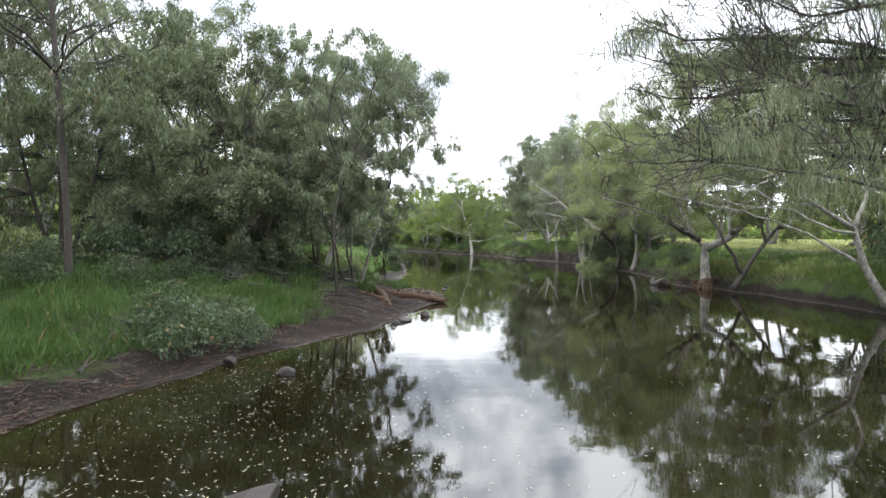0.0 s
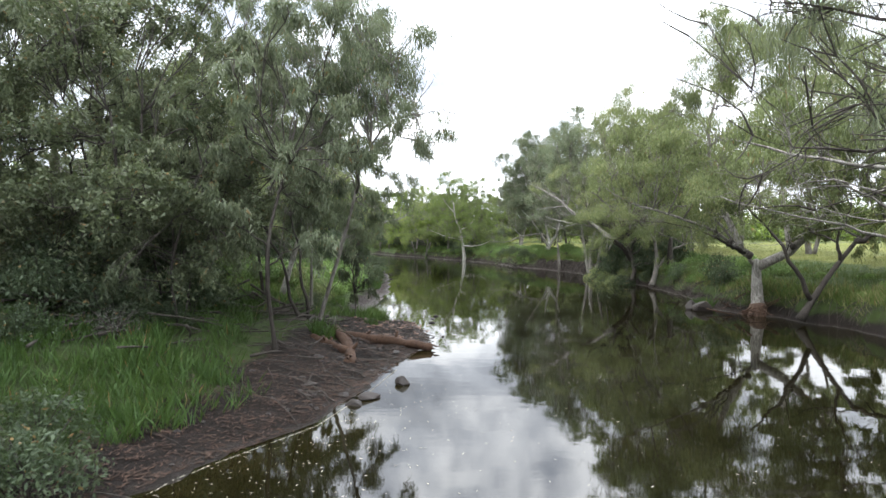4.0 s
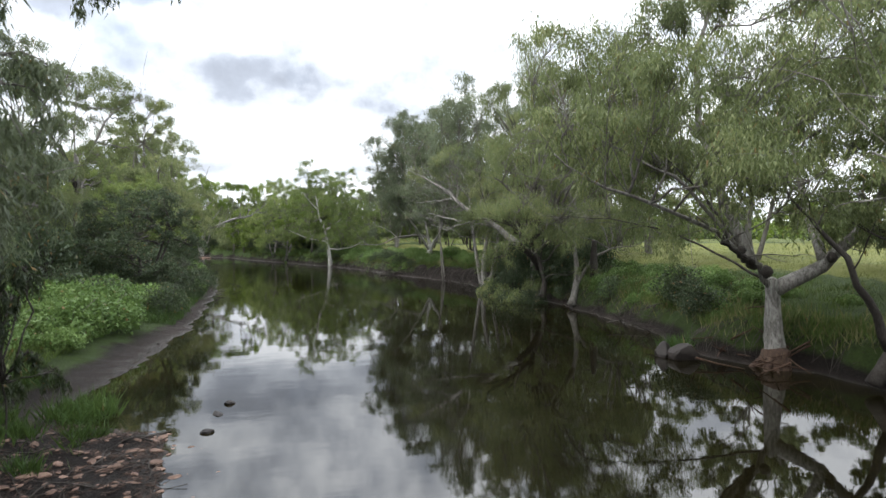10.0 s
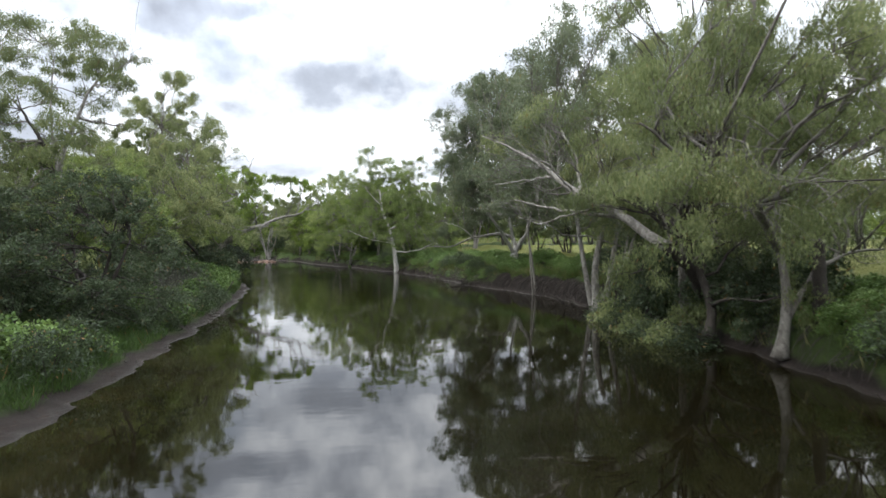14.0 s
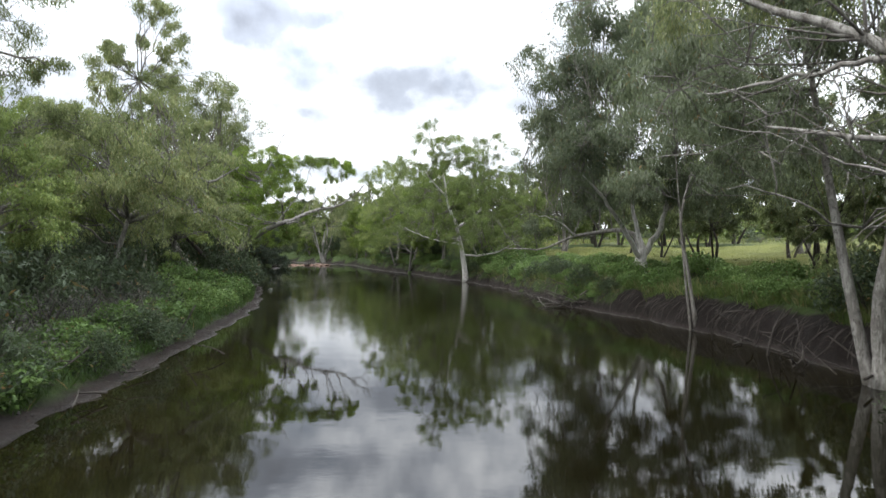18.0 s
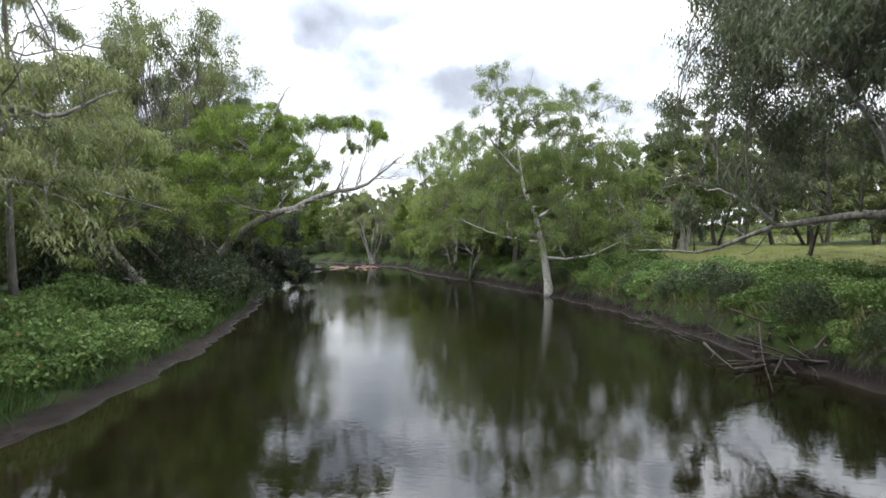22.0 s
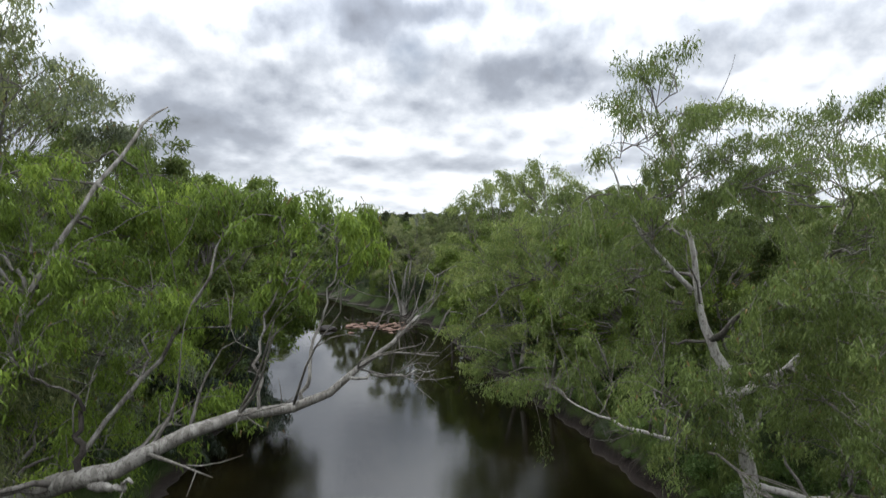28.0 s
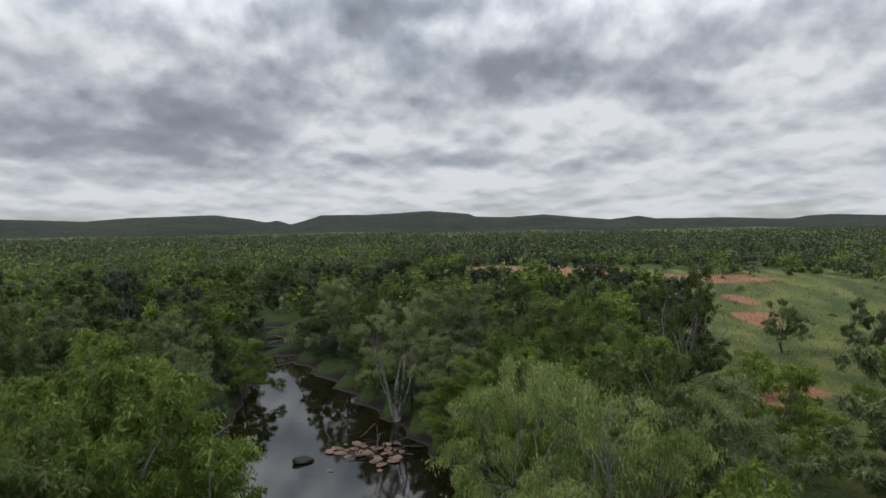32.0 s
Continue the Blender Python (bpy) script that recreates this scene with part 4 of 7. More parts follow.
hero("leaning_gum", 15.2, 31.5, "small gum leaning from the bank with a split dark trunk", height=7.5, radius=3.0, r0=0.14, lobes=6, low=4.2, leaf="leaf_olive", bark="bark_dark", seed=32, lean=(3.2, 0.5),
     trunk=[(15.1, 31.5, 0.2), (15.9, 31.5, 1.5), (16.7, 31.5, 2.6), (17.5, 31.5, 3.6)],
     limbs=[([(15.5, 31.5, 1.0), (14.6, 31.5, 2.7), (14.0, 32.0, 3.9), (13.2, 32.2, 4.8)], 0.11, 0.02, 5), ([(16.7, 31.5, 2.6), (16.4, 31.2, 3.6), (16.8, 31.0, 4.8)], 0.08, 0.02, 3),
            ([(17.3, 31.5, 3.4), (19.0, 31.0, 4.0), (20.5, 30.6, 4.4)], 0.12, 0.02, 4)])

# two gums and a broken stump on the bank behind
hero("bank_gum", 15.7, 49.2, "gum with a dark leaning trunk above the undercut bank", height=12.8, radius=5.4, r0=0.18, lobes=17, low=4.4, leaf="leaf_olive", bark="bark_grey", seed=41, sprays=85, length=0.17, width=0.036, droop=0.68,
     trunk=[(15.3, 48.9, 0.2), (15.7, 49.2, 1.8), (15.6, 49.4, 3.4)],
     limbs=[([(15.4, 49, 0.9), (16.6, 49.4, 2.4), (18, 49.8, 3.1), (19.4, 50, 3.2)], 0.1, 0.03, 3, "bark_grey"), ([(15.6, 49.4, 3.3), (14.2, 48.4, 4.6), (12.4, 47.6, 5.4), (10.6, 47.4, 6.6)], 0.15, 0.03, 8)],
     lobes_at=[(11.4, 47.6, 7.0, 1.7, 1.3), (13.0, 48, 8.4, 1.9, 1.5), (12.4, 46.6, 6.2, 1.4, 1.1), (15.6, 45.6, 7.6, 1.9, 1.5), (17.8, 46.8, 9.0, 2.0, 1.6), (14.2, 45.2, 10.2, 1.6, 1.2), (17.4, 45, 6.2, 1.6, 1.2)])
hero("bank_gum", 15.3, 52.4, "grey gum with a short white-scarred trunk on the eroded bank", height=13.4, radius=4.8, r0=0.2, lobes=14, low=2.6, leaf="leaf_olive", bark="bark_dark", seed=42, sprays=85, length=0.17, width=0.036, droop=0.68, lean=(-1.2, 0),
     trunk=[(14.9, 52.1, 0.2), (15.2, 52.5, 1.4), (14.6, 53.0, 3.4)])
hero("stump", 16.6, 49.0, "broken dark tree stump standing on the grassy bank", height=3.6, radius=0.4, r0=0.26, lobes=0, bark="bark_dark", seed=43, trunk=[(16.6, 49, 1.2), (16.55, 49, 2.4), (16.6, 49.05, 3.5)], group="", category="stump")

# the old gum whose pale trunk has fallen out over the water
hero("fallen_limb_gum", 15.7, 55.4, "old gum with a pale broken trunk leaning out over the creek", height=12.0, radius=4.6, r0=0.2, lobes=13, low=3.4, leaf="leaf_olive", bark="bark_grey", seed=51, sprays=85, length=0.17, width=0.036, droop=0.68, limb_label="pale bare leaning limb",
     limbs=[([(13.55, 52.35, 3.35), (12.55, 53.8, 4.5), (11.2, 55.0, 5.4), (10.6, 56.2, 6.3), (9.4, 57.2, 7.3), (8.2, 58.0, 8.0)], 0.2, 0.016, 18, "bark_white"),
            ([(12.5, 53.9, 4.4), (11.2, 54.8, 4.6), (10.2, 55.8, 4.9), (9.3, 56.6, 5.2)], 0.08, 0.02, 8, "bark_white"),
            ([(11.4, 54.9, 5.2), (11.6, 55.8, 6.6), (11.2, 56.6, 8.0)], 0.09, 0.025, 5, "bark_white"), ([(12.0, 54.4, 4.9), (11.2, 54.2, 5.9), (10.6, 54.4, 6.8)], 0.06, 0.014, 6, "bark_white"),
            ([(10.8, 55.9, 6.1), (10.0, 56.6, 6.0), (8.6, 57.4, 5.9)], 0.06, 0.016, 5, "bark_white"), ([(11.8, 54.6, 5.0), (12.4, 55.6, 6.4), (12.2, 56.4, 8.2)], 0.06, 0.014, 7, "bark_white"), ([(11.2, 55.0, 5.4), (10.2, 54.8, 6.4), (9.0, 55.2, 7.0)], 0.05, 0.01, 8, "bark_white"), ([(11.9, 54.5, 4.7), (10.8, 54.0, 4.5), (9.8, 54.2, 4.2), (8.9, 54.6, 4.5)], 0.05, 0.01, 8, "bark_white"),
            ([(15.4, 53.4, 1.6), (14.6, 52.8, 2.6), (13.6, 52.4, 3.3)], 0.2, 0.17, 0, "bark_dark")],
     lobes_at=[(11.0, 57.4, 8.6, 1.6, 1.2), (9.4, 59, 7.8, 1.2, 0.9), (13.2, 57, 6.6, 1.6, 1.3)])

# many-stemmed white gum
hero("white_gum", 14.4, 61.7, "many-stemmed white gum with long bare limbs above the water", height=16.0, radius=6.0, r0=0.22, lobes=18, low=5.4, leaf="leaf_grey", bark="bark_white", seed=61, stems=3,
     trunk=[(14.35, 61.6, 0.0), (14.25, 61.6, 2.0), (14.6, 61.5, 4.2)],
     limbs=[([(14.6, 61.7, 0.6), (15.6, 61.3, 2.6), (15.6, 61, 4.8), (15.0, 60.9, 6.1), (13.9, 60.5, 7.1), (12.7, 60.5, 7.25), (10.8, 61, 7.35), (9.2, 61, 8.2)], 0.07, 0.014, 12),
            ([(15.4, 61.2, 3.2), (13.8, 60.5, 3.6), (12.4, 60, 3.75), (11.2, 60, 4.4), (10.2, 60.2, 4.6)], 0.045, 0.01, 7),
            ([(14.5, 61.6, 0.6), (15.7, 62.2, 1.8), (16.6, 62.6, 3.6), (17, 62.6, 6)], 0.16, 0.04, 4)],
     lobes_at=[(11.2, 61, 8.6, 1.6, 1.2), (9.8, 61.2, 8.8, 1.2, 0.9), (12.6, 62, 10, 1.9, 1.4), (11.6, 61.4, 6.4, 1.2, 0.8), (13.6, 60.4, 9.4, 1.6, 1.2), (15.0, 60.6, 10.8, 1.8, 1.4), (12.4, 60.8, 8.6, 1.4, 1.1), (16.0, 61.4, 8.6, 1.6, 1.3), (14.4, 59.8, 7.6, 1.3, 1.0), (13.0, 62.6, 11.6, 1.8, 1.4), (15.6, 59.6, 6.2, 1.3, 1.0), (14.4, 62.8, 6.4, 1.5, 1.2), (12.8, 62.0, 7.6, 1.4, 1.1), (16.4, 62.6, 6.8, 1.6, 1.3), (13.4, 63.4, 9.2, 1.7, 1.3), (15.6, 63.6, 9.8, 1.8, 1.4), (11.6, 62.4, 9.6, 1.4, 1.1), (17.2, 61.4, 4.8, 1.3, 1.1)])
hero("slim_gum", 13.2, 70.4, "slender mottled gum with a leaning trunk at the bank's foot", height=13.0, radius=4.0, r0=0.08, lobes=10, low=6.5, leaf="leaf_grey", bark="bark_grey", seed=71, stems=2,
     trunk=[(13.4, 70.6, 0.1), (13.3, 71.0, 2.0), (13.1, 71.3, 4.2), (13.6, 71.6, 6)],
     lobes_at=[(14.8, 72, 9.5, 1.7, 1.3), (13.2, 72.5, 11.4, 1.7, 1.3), (15.8, 71, 7.6, 1.6, 1.2), (12.4, 70.6, 8.4, 1.4, 1.1), (14.2, 69.8, 6.4, 1.3, 1.0), (16.2, 73, 11.4, 1.8, 1.4), (12.0, 72, 10.2, 1.5, 1.2), (16.6, 71.6, 13.0, 1.8, 1.4)])
hero("spreading_gum", 13.6, 78.6, "broad river gum with a low limb over the creek", height=14.6, radius=6.6, r0=0.42, lobes=32, low=4.8, leaf="leaf_grey", bark="bark_pale", seed=81, tips=17, sprays=70,
     trunk=[(13.7, 78.7, 0.6), (13.6, 78.7, 1.9), (13.8, 78.7, 3.0)],
     limbs=[([(13.9, 78.8, 2.0), (13.6, 79.4, 3.6), (12.4, 80, 4.0), (10.8, 81, 3.7), (9.2, 82, 3.05), (7.1, 83, 3.0)], 0.17, 0.02, 14, "bark_white"),
            ([(13.7, 78.7, 2.4), (12.4, 77.6, 4.2), (11.2, 76.6, 5.6), (10, 75.6, 6.6)], 0.15, 0.03, 8), ([(13.8, 78.7, 2.6), (14.6, 78.4, 4.2), (15.0, 78.2, 6.0), (16.0, 78, 8.2)], 0.18, 0.04, 6), ([(13.8, 78.7, 2.8), (13.4, 78.9, 4.6), (13.2, 79.2, 7.0)], 0.16, 0.04, 6),
            ([(10.8, 81, 3.7), (9.6, 80.8, 4.6), (8.4, 80.6, 4.9)], 0.06, 0.012, 6)],
     lobes_at=[(12.6, 77, 5.6, 1.4, 1.1), (14.8, 77, 5.6, 1.4, 1.1), (11.4, 77.6, 6.4, 1.4, 1.1), (16.2, 77.4, 6.2, 1.5, 1.2), (13.6, 76.6, 6.8, 1.4, 1.1), (17.4, 78.4, 5.4, 1.4, 1.1), (15.6, 80, 5.2, 1.4, 1.1), (8.6, 82, 4.2, 1.0, 0.7), (10.2, 80.8, 5.0, 1.3, 0.9), (9.6, 76, 7.4, 1.8, 1.4), (10.2, 79, 8.0, 1.8, 1.5)])
hero("pale_gum", 4.6, 98.6, "tall pale-trunked gum at the foot of the bank", height=13.2, radius=6.0, r0=0.27, lobes=32, low=4.2, leaf="leaf_lime", bark="bark_pale", seed=91, tips=14, sprays=64, spread=0.15, length=0.16, width=0.045,
     trunk=[(4.75, 98.4, 0.0), (4.55, 98.6, 1.6), (4.3, 98.7, 3.2), (3.9, 98.7, 5.0)],
     limbs=[([(4.2, 98.7, 3.2), (2.4, 98.2, 3.5), (0.9, 97.8, 4.0), (-0.3, 97.6, 4.6)], 0.085, 0.015, 8), ([(4.4, 98.7, 2.3), (5.8, 98.2, 2.2), (7.4, 98, 2.5), (8.6, 97.6, 3.1), (9.6, 97.2, 3.0)], 0.1, 0.018, 10),
            ([(3.9, 98.7, 4.9), (3.3, 98.8, 6.6), (3.0, 98.8, 8.6), (2.5, 98.9, 11.4)], 0.15, 0.03, 6),
            ([(4.0, 98.7, 4.6), (5.4, 98.8, 5.4), (6.1, 98.8, 6.2), (6.0, 98.9, 7.4), (6.8, 99.2, 9.6)], 0.13, 0.03, 6),
            ([(3.0, 98.8, 7.4), (1.6, 98.4, 9.0), (0.8, 98.2, 10.8)], 0.08, 0.02, 5)],
     lobes_at=[(7.4, 97.8, 6.0, 1.5, 1.2), (8.6, 97.8, 4.8, 1.2, 0.9), (6.8, 99.6, 8.6, 1.5, 1.2), (5.4, 97.4, 4.6, 1.3, 1.1), (3.0, 97.2, 4.8, 1.3, 1.1), (2.0, 97.4, 6.2, 1.4, 1.2), (4.6, 96.8, 6.6, 1.5, 1.2), (6.6, 97.0, 4.0, 1.0, 0.9), (3.4, 96.8, 4.4, 1.1, 0.9), (4.6, 96.6, 5.2, 1.2, 1.0), (5.8, 96.6, 3.5, 1.0, 0.8), (2.6, 97.2, 3.6, 1.0, 0.8), (4.0, 97.0, 3.6, 0.8, 0.7)])
hero("bank_gum", -1.5, 112.8, "pale gum with several stems on the far bank", height=12.0, radius=4.8, r0=0.17, lobes=17, low=2.8, leaf="leaf_lime", bark="bark_white", seed=101, stems=2, fork=0.5)
hero("bank_gum", -3.2, 116.6, "leaning white gum beside another on the bank", height=11.0, radius=4.4, r0=0.16, lobes=14, low=2.8, leaf="leaf_lime", bark="bark_white", seed=102, stems=2, fork=0.5, lean=(-1.2, 0))
hero("candelabra_gum", -18.0, 144.3, "white-limbed gum with bare upswept branches on a gravel bar", height=10.5, radius=4.2, r0=0.3, lobes=11, low=5.2, leaf="leaf_olive", bark="bark_white", seed=111, stems=3,
     limbs=[([(-18, 144.3, 0.8), (-19, 144, 2.6), (-19.8, 143.6, 5.2)], 0.16, 0.04, 5), ([(-18, 144.3, 0.8), (-17, 144, 2.8), (-16.4, 143.8, 5.4)], 0.16, 0.04, 5), ([(-18, 144.3, 1.0), (-18.2, 144.6, 3.4), (-17.7, 145, 6)], 0.18, 0.04, 4)])

# ---- left bank ----
hero("pale_sapling", -10.7, 17.3, "tall slim gum with a straight grey trunk in long grass", height=14.0, radius=3.8, r0=0.12, lobes=13, low=3.2, leaf="leaf_thicket", bark="bark_dark", seed=201, fork=0.55, sprays=36, trunk=[(-10.6, 17.2, 0.3), (-10.75, 17.4, 3), (-11.1, 17.6, 6.8), (-11.5, 17.9, 10.4), (-11.4, 18.2, 12.6)])
hero("thicket_tree", -11.2, 26.4, "dark multi-stemmed tree in the bank thicket", height=10.4, radius=5.2, r0=0.13, lobes=28, low=1.6, leaf="leaf_thicket", bark="bark_dark", seed=202, stems=5, tips=17, sprays=52, length=0.15, width=0.085, droop=0.4)
hero("thicket_tree", -8.3, 24.4, "dark-stemmed bushy tree over leaf litter", height=9.6, radius=4.2, r0=0.11, lobes=24, low=1.4, leaf="leaf_thicket", bark="bark_dark", seed=203, stems=4, tips=16, sprays=48, length=0.15, width=0.085, droop=0.4)
hero("thicket_tree", -13.6, 21.6, "bushy grey-green tree behind the grass", height=11.0, radius=4.4, r0=0.12, lobes=20, low=1.4, leaf="leaf_thicket", bark="bark_dark", seed=204, stems=3, sprays=44)
hero("thicket_tree", -6.3, 30.4, "slender thicket gum above piled driftwood", height=12.6, radius=3.4, r0=0.1, lobes=16, low=2.8, leaf="leaf_grey", bark="bark_dark", seed=205, stems=2)
hero("leaning_sapling", -3.9, 22.6, "thin leaning sapling rooted in driftwood", height=9.0, radius=2.4, r0=0.06, lobes=10, low=3.2, leaf="leaf_grey", bark="bark_dark", seed=206, fork=0.5, lean=(0.4, 0.3))
hero("leaning_sapling", -6.3, 22.5, "leafy dark-stemmed sapling at the edge of the thicket", height=5.4, radius=2.0, r0=0.045, lobes=9, low=1.0, leaf="leaf_thicket", bark="bark_dark", seed=232, fork=0.5, lean=(0.3, -0.2), stems=2, sprays=44, width=0.045)
hero("leaning_sapling", -7.4, 24.2, "bushy sapling with several thin dark stems", height=6.4, radius=2.3, r0=0.05, lobes=10, low=1.0, leaf="leaf_thicket", bark="bark_dark", seed=233, fork=0.5, stems=3, sprays=44, width=0.045)
hero("waterside_gum", -3.9, 27.6, "cluster of slim gum stems over two brown logs", height=11.0, radius=2.8, r0=0.085, lobes=13, low=3.6, leaf="leaf_grey", bark="bark_grey", seed=207, lean=(0.8, -1.8), tips=17, sprays=80, width=0.034,
     trunk=[(-3.9, 27.6, 0.1), (-3.5, 27.5, 1.5), (-2.95, 27.5, 3.3), (-2.5, 27.6, 5.1)],
     limbs=[([(-3.9, 27.6, 0.2), (-4.2, 27.4, 1.6), (-4.4, 27.3, 3.2), (-4.9, 27.2, 5.2)], 0.075, 0.02, 5, "bark_dark"), ([(-3.9, 27.6, 0.2), (-4.6, 27.5, 1.2), (-5.0, 27.3, 2.8), (-5.8, 27, 4.4)], 0.08, 0.02, 5, "bark_dark"),
            ([(-2.5, 27.6, 5.0), (-2.0, 25.8, 6.0), (-1.2, 24.2, 6.7), (-0.2, 23.0, 6.8)], 0.05, 0.014, 6)],
     lobes_at=[(-0.4, 22.9, 6.6, 0.9, 0.8), (0.2, 22.7, 5.9, 0.6, 0.6), (-1.2, 23.8, 7.6, 1.3, 1.1), (-2.2, 25, 7.6, 1.4, 1.2), (-2.0, 23.2, 5.6, 1.1, 1.0), (-1.0, 23.0, 8.6, 1.3, 1.0), (-2.4, 23.4, 9.6, 1.5, 1.2), (-3.4, 24.6, 8.6, 1.5, 1.2), (-3.4, 25.2, 5.6, 1.2, 1.0), (-2.4, 28, 4.6, 1.2, 0.9), (-4.6, 27, 4.2, 1.3, 1.0)])
hero("waterside_gum", -4.6, 30.4, "bushy slim gum above the gravel spit", height=7.4, radius=1.9, r0=0.07, lobes=8, low=3.4, leaf="leaf_grey", bark="bark_grey", seed=208, fork=0.5, sprays=75, width=0.034)
hero("leaning_pale_gum", -6.5, 33.0, "smooth pale gum trunk leaning toward the creek", height=12.4, radius=3.6, r0=0.12, lobes=11, low=7.4, leaf="leaf_grey", bark="bark_white", seed=209, lean=(2.0, 0),
     trunk=[(-6.5, 33, 0.6), (-5.6, 33, 3.6), (-5.0, 33, 5.7), (-4.1, 33, 8.5)], limbs=[([(-5.2, 33, 4.4), (-4.4, 33.2, 4.8), (-3.6, 33.4, 5.0)], 0.07, 0.02, 3)])
hero("thicket_tree", -10.5, 36.0, "bushy gum standing behind green weeds", height=10.5, radius=4.0, r0=0.17, lobes=19, low=2.4, leaf="leaf_olive", bark="bark_grey", seed=210, stems=2)
hero("thicket_tree", -15.5, 31.5, "tall thin gum at the back of the thicket", height=14.6, radius=4.2, r0=0.18, lobes=15, low=4.6, leaf="leaf_wood_dark", bark="bark_grey", seed=211, fork=0.5, sprays=38)
hero("thicket_tree", -17.0, 24.0, "tall pale gum beyond the grass clearing", height=14.6, radius=4.6, r0=0.2, lobes=16, low=5.4, leaf="leaf_wood_dark", bark="bark_white", seed=212, fork=0.5, sprays=38)
hero("dark_bush", -7.2, 56.4, "large rounded dark grey-green bush beside the creek", height=5.8, radius=3.7, r0=0.16, lobes=24, low=0.5, leaf="leaf_shrub", bark="bark_dark", seed=227, stems=4, tips=20, sprays=40, length=0.16, width=0.06, droop=0.3, category="bush", group="")
hero("dead_topped_gum", -14.3, 68.2, "gum with a charred dead limb and bare grey top", height=14.6, radius=5.4, r0=0.26, lobes=20, low=5.0, leaf="leaf_olive", bark="bark_white", seed=221,
     limbs=[([(-14.2, 68.1, 6.6), (-14.7, 68, 8.8), (-15.9, 68, 11.1)], 0.2, 0.06, 0, "bark_dark"), ([(-14.2, 68, 7), (-13.2, 68, 10.2), (-11.8, 68, 12.8), (-9.6, 68, 13.9)], 0.14, 0.02, 8), ([(-14.4, 68, 8), (-14.3, 68, 12), (-14.1, 68, 14.8)], 0.08, 0.01, 5)], fork=0.5)
hero("tall_gum", -12.0, 79.0, "tall white-stemmed gum behind the creekside scrub", height=15.0, radius=3.8, r0=0.11, lobes=18, low=4.6, leaf="leaf_olive", bark="bark_grey", seed=222, fork=0.6,
     trunk=[(-12.4, 79, 1.4), (-12.5, 79, 6), (-12.4, 79, 9), (-12.5, 79, 12.2)])
hero("limbed_gum", -10.2, 72.4, "gum with crooked pale limbs reaching over the weeds", height=9.0, radius=4.6, r0=0.17, lobes=16, low=3.8, leaf="leaf_olive", bark="bark_white", seed=223, lean=(0.6, 0),
     trunk=[(-10.4, 72.3, 0.8), (-10.2, 72.4, 2.6), (-9.6, 72.5, 4.6)],
     limbs=[([(-9.6, 72.5, 4.6), (-8.4, 73, 5.5), (-7.3, 73.5, 6.4), (-6.6, 74.1, 6.3), (-5.7, 75, 7.0)], 0.15, 0.02, 9), ([(-9.6, 72.5, 4.5), (-8.3, 73.4, 5.0), (-8.2, 74.6, 4.9), (-7.9, 76.4, 5.0), (-6.6, 78.4, 4.4)], 0.12, 0.02, 8)],
     lobes_at=[(-6.6, 75, 7.4, 1.3, 0.9), (-7.2, 77.5, 5.2, 1.0, 0.6)])
hero("overhanging_gum", -12.7, 89.8, "gum with a heavy white limb stretched far over the creek", height=10.2, radius=4.2, r0=0.3, lobes=20, low=4.4, leaf="leaf_bright", bark="bark_white", seed=224, limb_label="heavy smooth white limb", lean=(2.2, 2.8), sprays=72, length=0.18, width=0.045,
     trunk=[(-12.9, 89.7, 0.4), (-12.0, 90.2, 2.4), (-11.0, 90.4, 3.6)],
     limbs=[([(-11.1, 90.4, 3.5), (-9.5, 90.2, 4.5), (-8.1, 90.0, 4.85), (-7.4, 90.2, 5.2), (-6.2, 90.7, 5.8), (-4.7, 91.1, 6.05), (-3.7, 91.4, 6.7), (-2.75, 91.8, 7.5)], 0.23, 0.02, 18),
            ([(-8.15, 90.0, 4.9), (-8.3, 90.1, 5.6), (-8.35, 90.2, 6.3)], 0.07, 0.03, 2, "bark_dark"), ([(-8.0, 90.0, 4.85), (-7.4, 89.8, 4.9), (-6.9, 89.6, 5.1)], 0.09, 0.03, 1),
            ([(-4.7, 91.1, 6.05), (-4.5, 91.3, 7.2), (-4.2, 91.5, 8.4)], 0.04, 0.012, 3)] + [([(-5.4, 90.9, 5.95), (-5.5, 91.2, 7.2), (-5.0, 91.5, 8.8)], 0.035, 0.012, 3), ([(-3.9, 91.3, 6.5), (-3.2, 91.7, 6.5), (-2.6, 92.1, 6.5)], 0.03, 0.008, 6),
            ([(-11.0, 90.4, 3.6), (-10.4, 90.6, 6.5), (-9.6, 91.2, 9.0), (-9.2, 92.6, 11.0), (-9.0, 93.5, 11.9)], 0.09, 0.018, 2), ([(-9.0, 90.6, 4.8), (-7.4, 91.6, 7.2), (-6.7, 92, 9.0)], 0.05, 0.02, 4)],
     lobes_at=[(-4.2, 91.5, 9.0, 0.75, 0.6), (-5.2, 91.4, 9.3, 0.8, 0.6), (-3.7, 91.6, 8.6, 0.5, 0.4), (-6.4, 92.2, 9.3, 1.1, 0.9), (-7.6, 92.8, 9.4, 1.3, 1.0), (-5.0, 91.2, 8.1, 0.5, 0.5), (-9.2, 91.6, 8.2, 1.5, 1.2), (-10.8, 89.4, 7.0, 1.5, 1.2), (-8.0, 91.2, 8.0, 1.2, 0.9), (-12.4, 88.4, 6.2, 1.6, 1.3), (-11.6, 92.4, 8.6, 1.6, 1.2), (-10.2, 88.6, 4.6, 1.2, 0.9), (-4.4, 92.4, 9.2, 0.8, 0.6), (-5.8, 92.6, 9.6, 1.0, 0.8)])
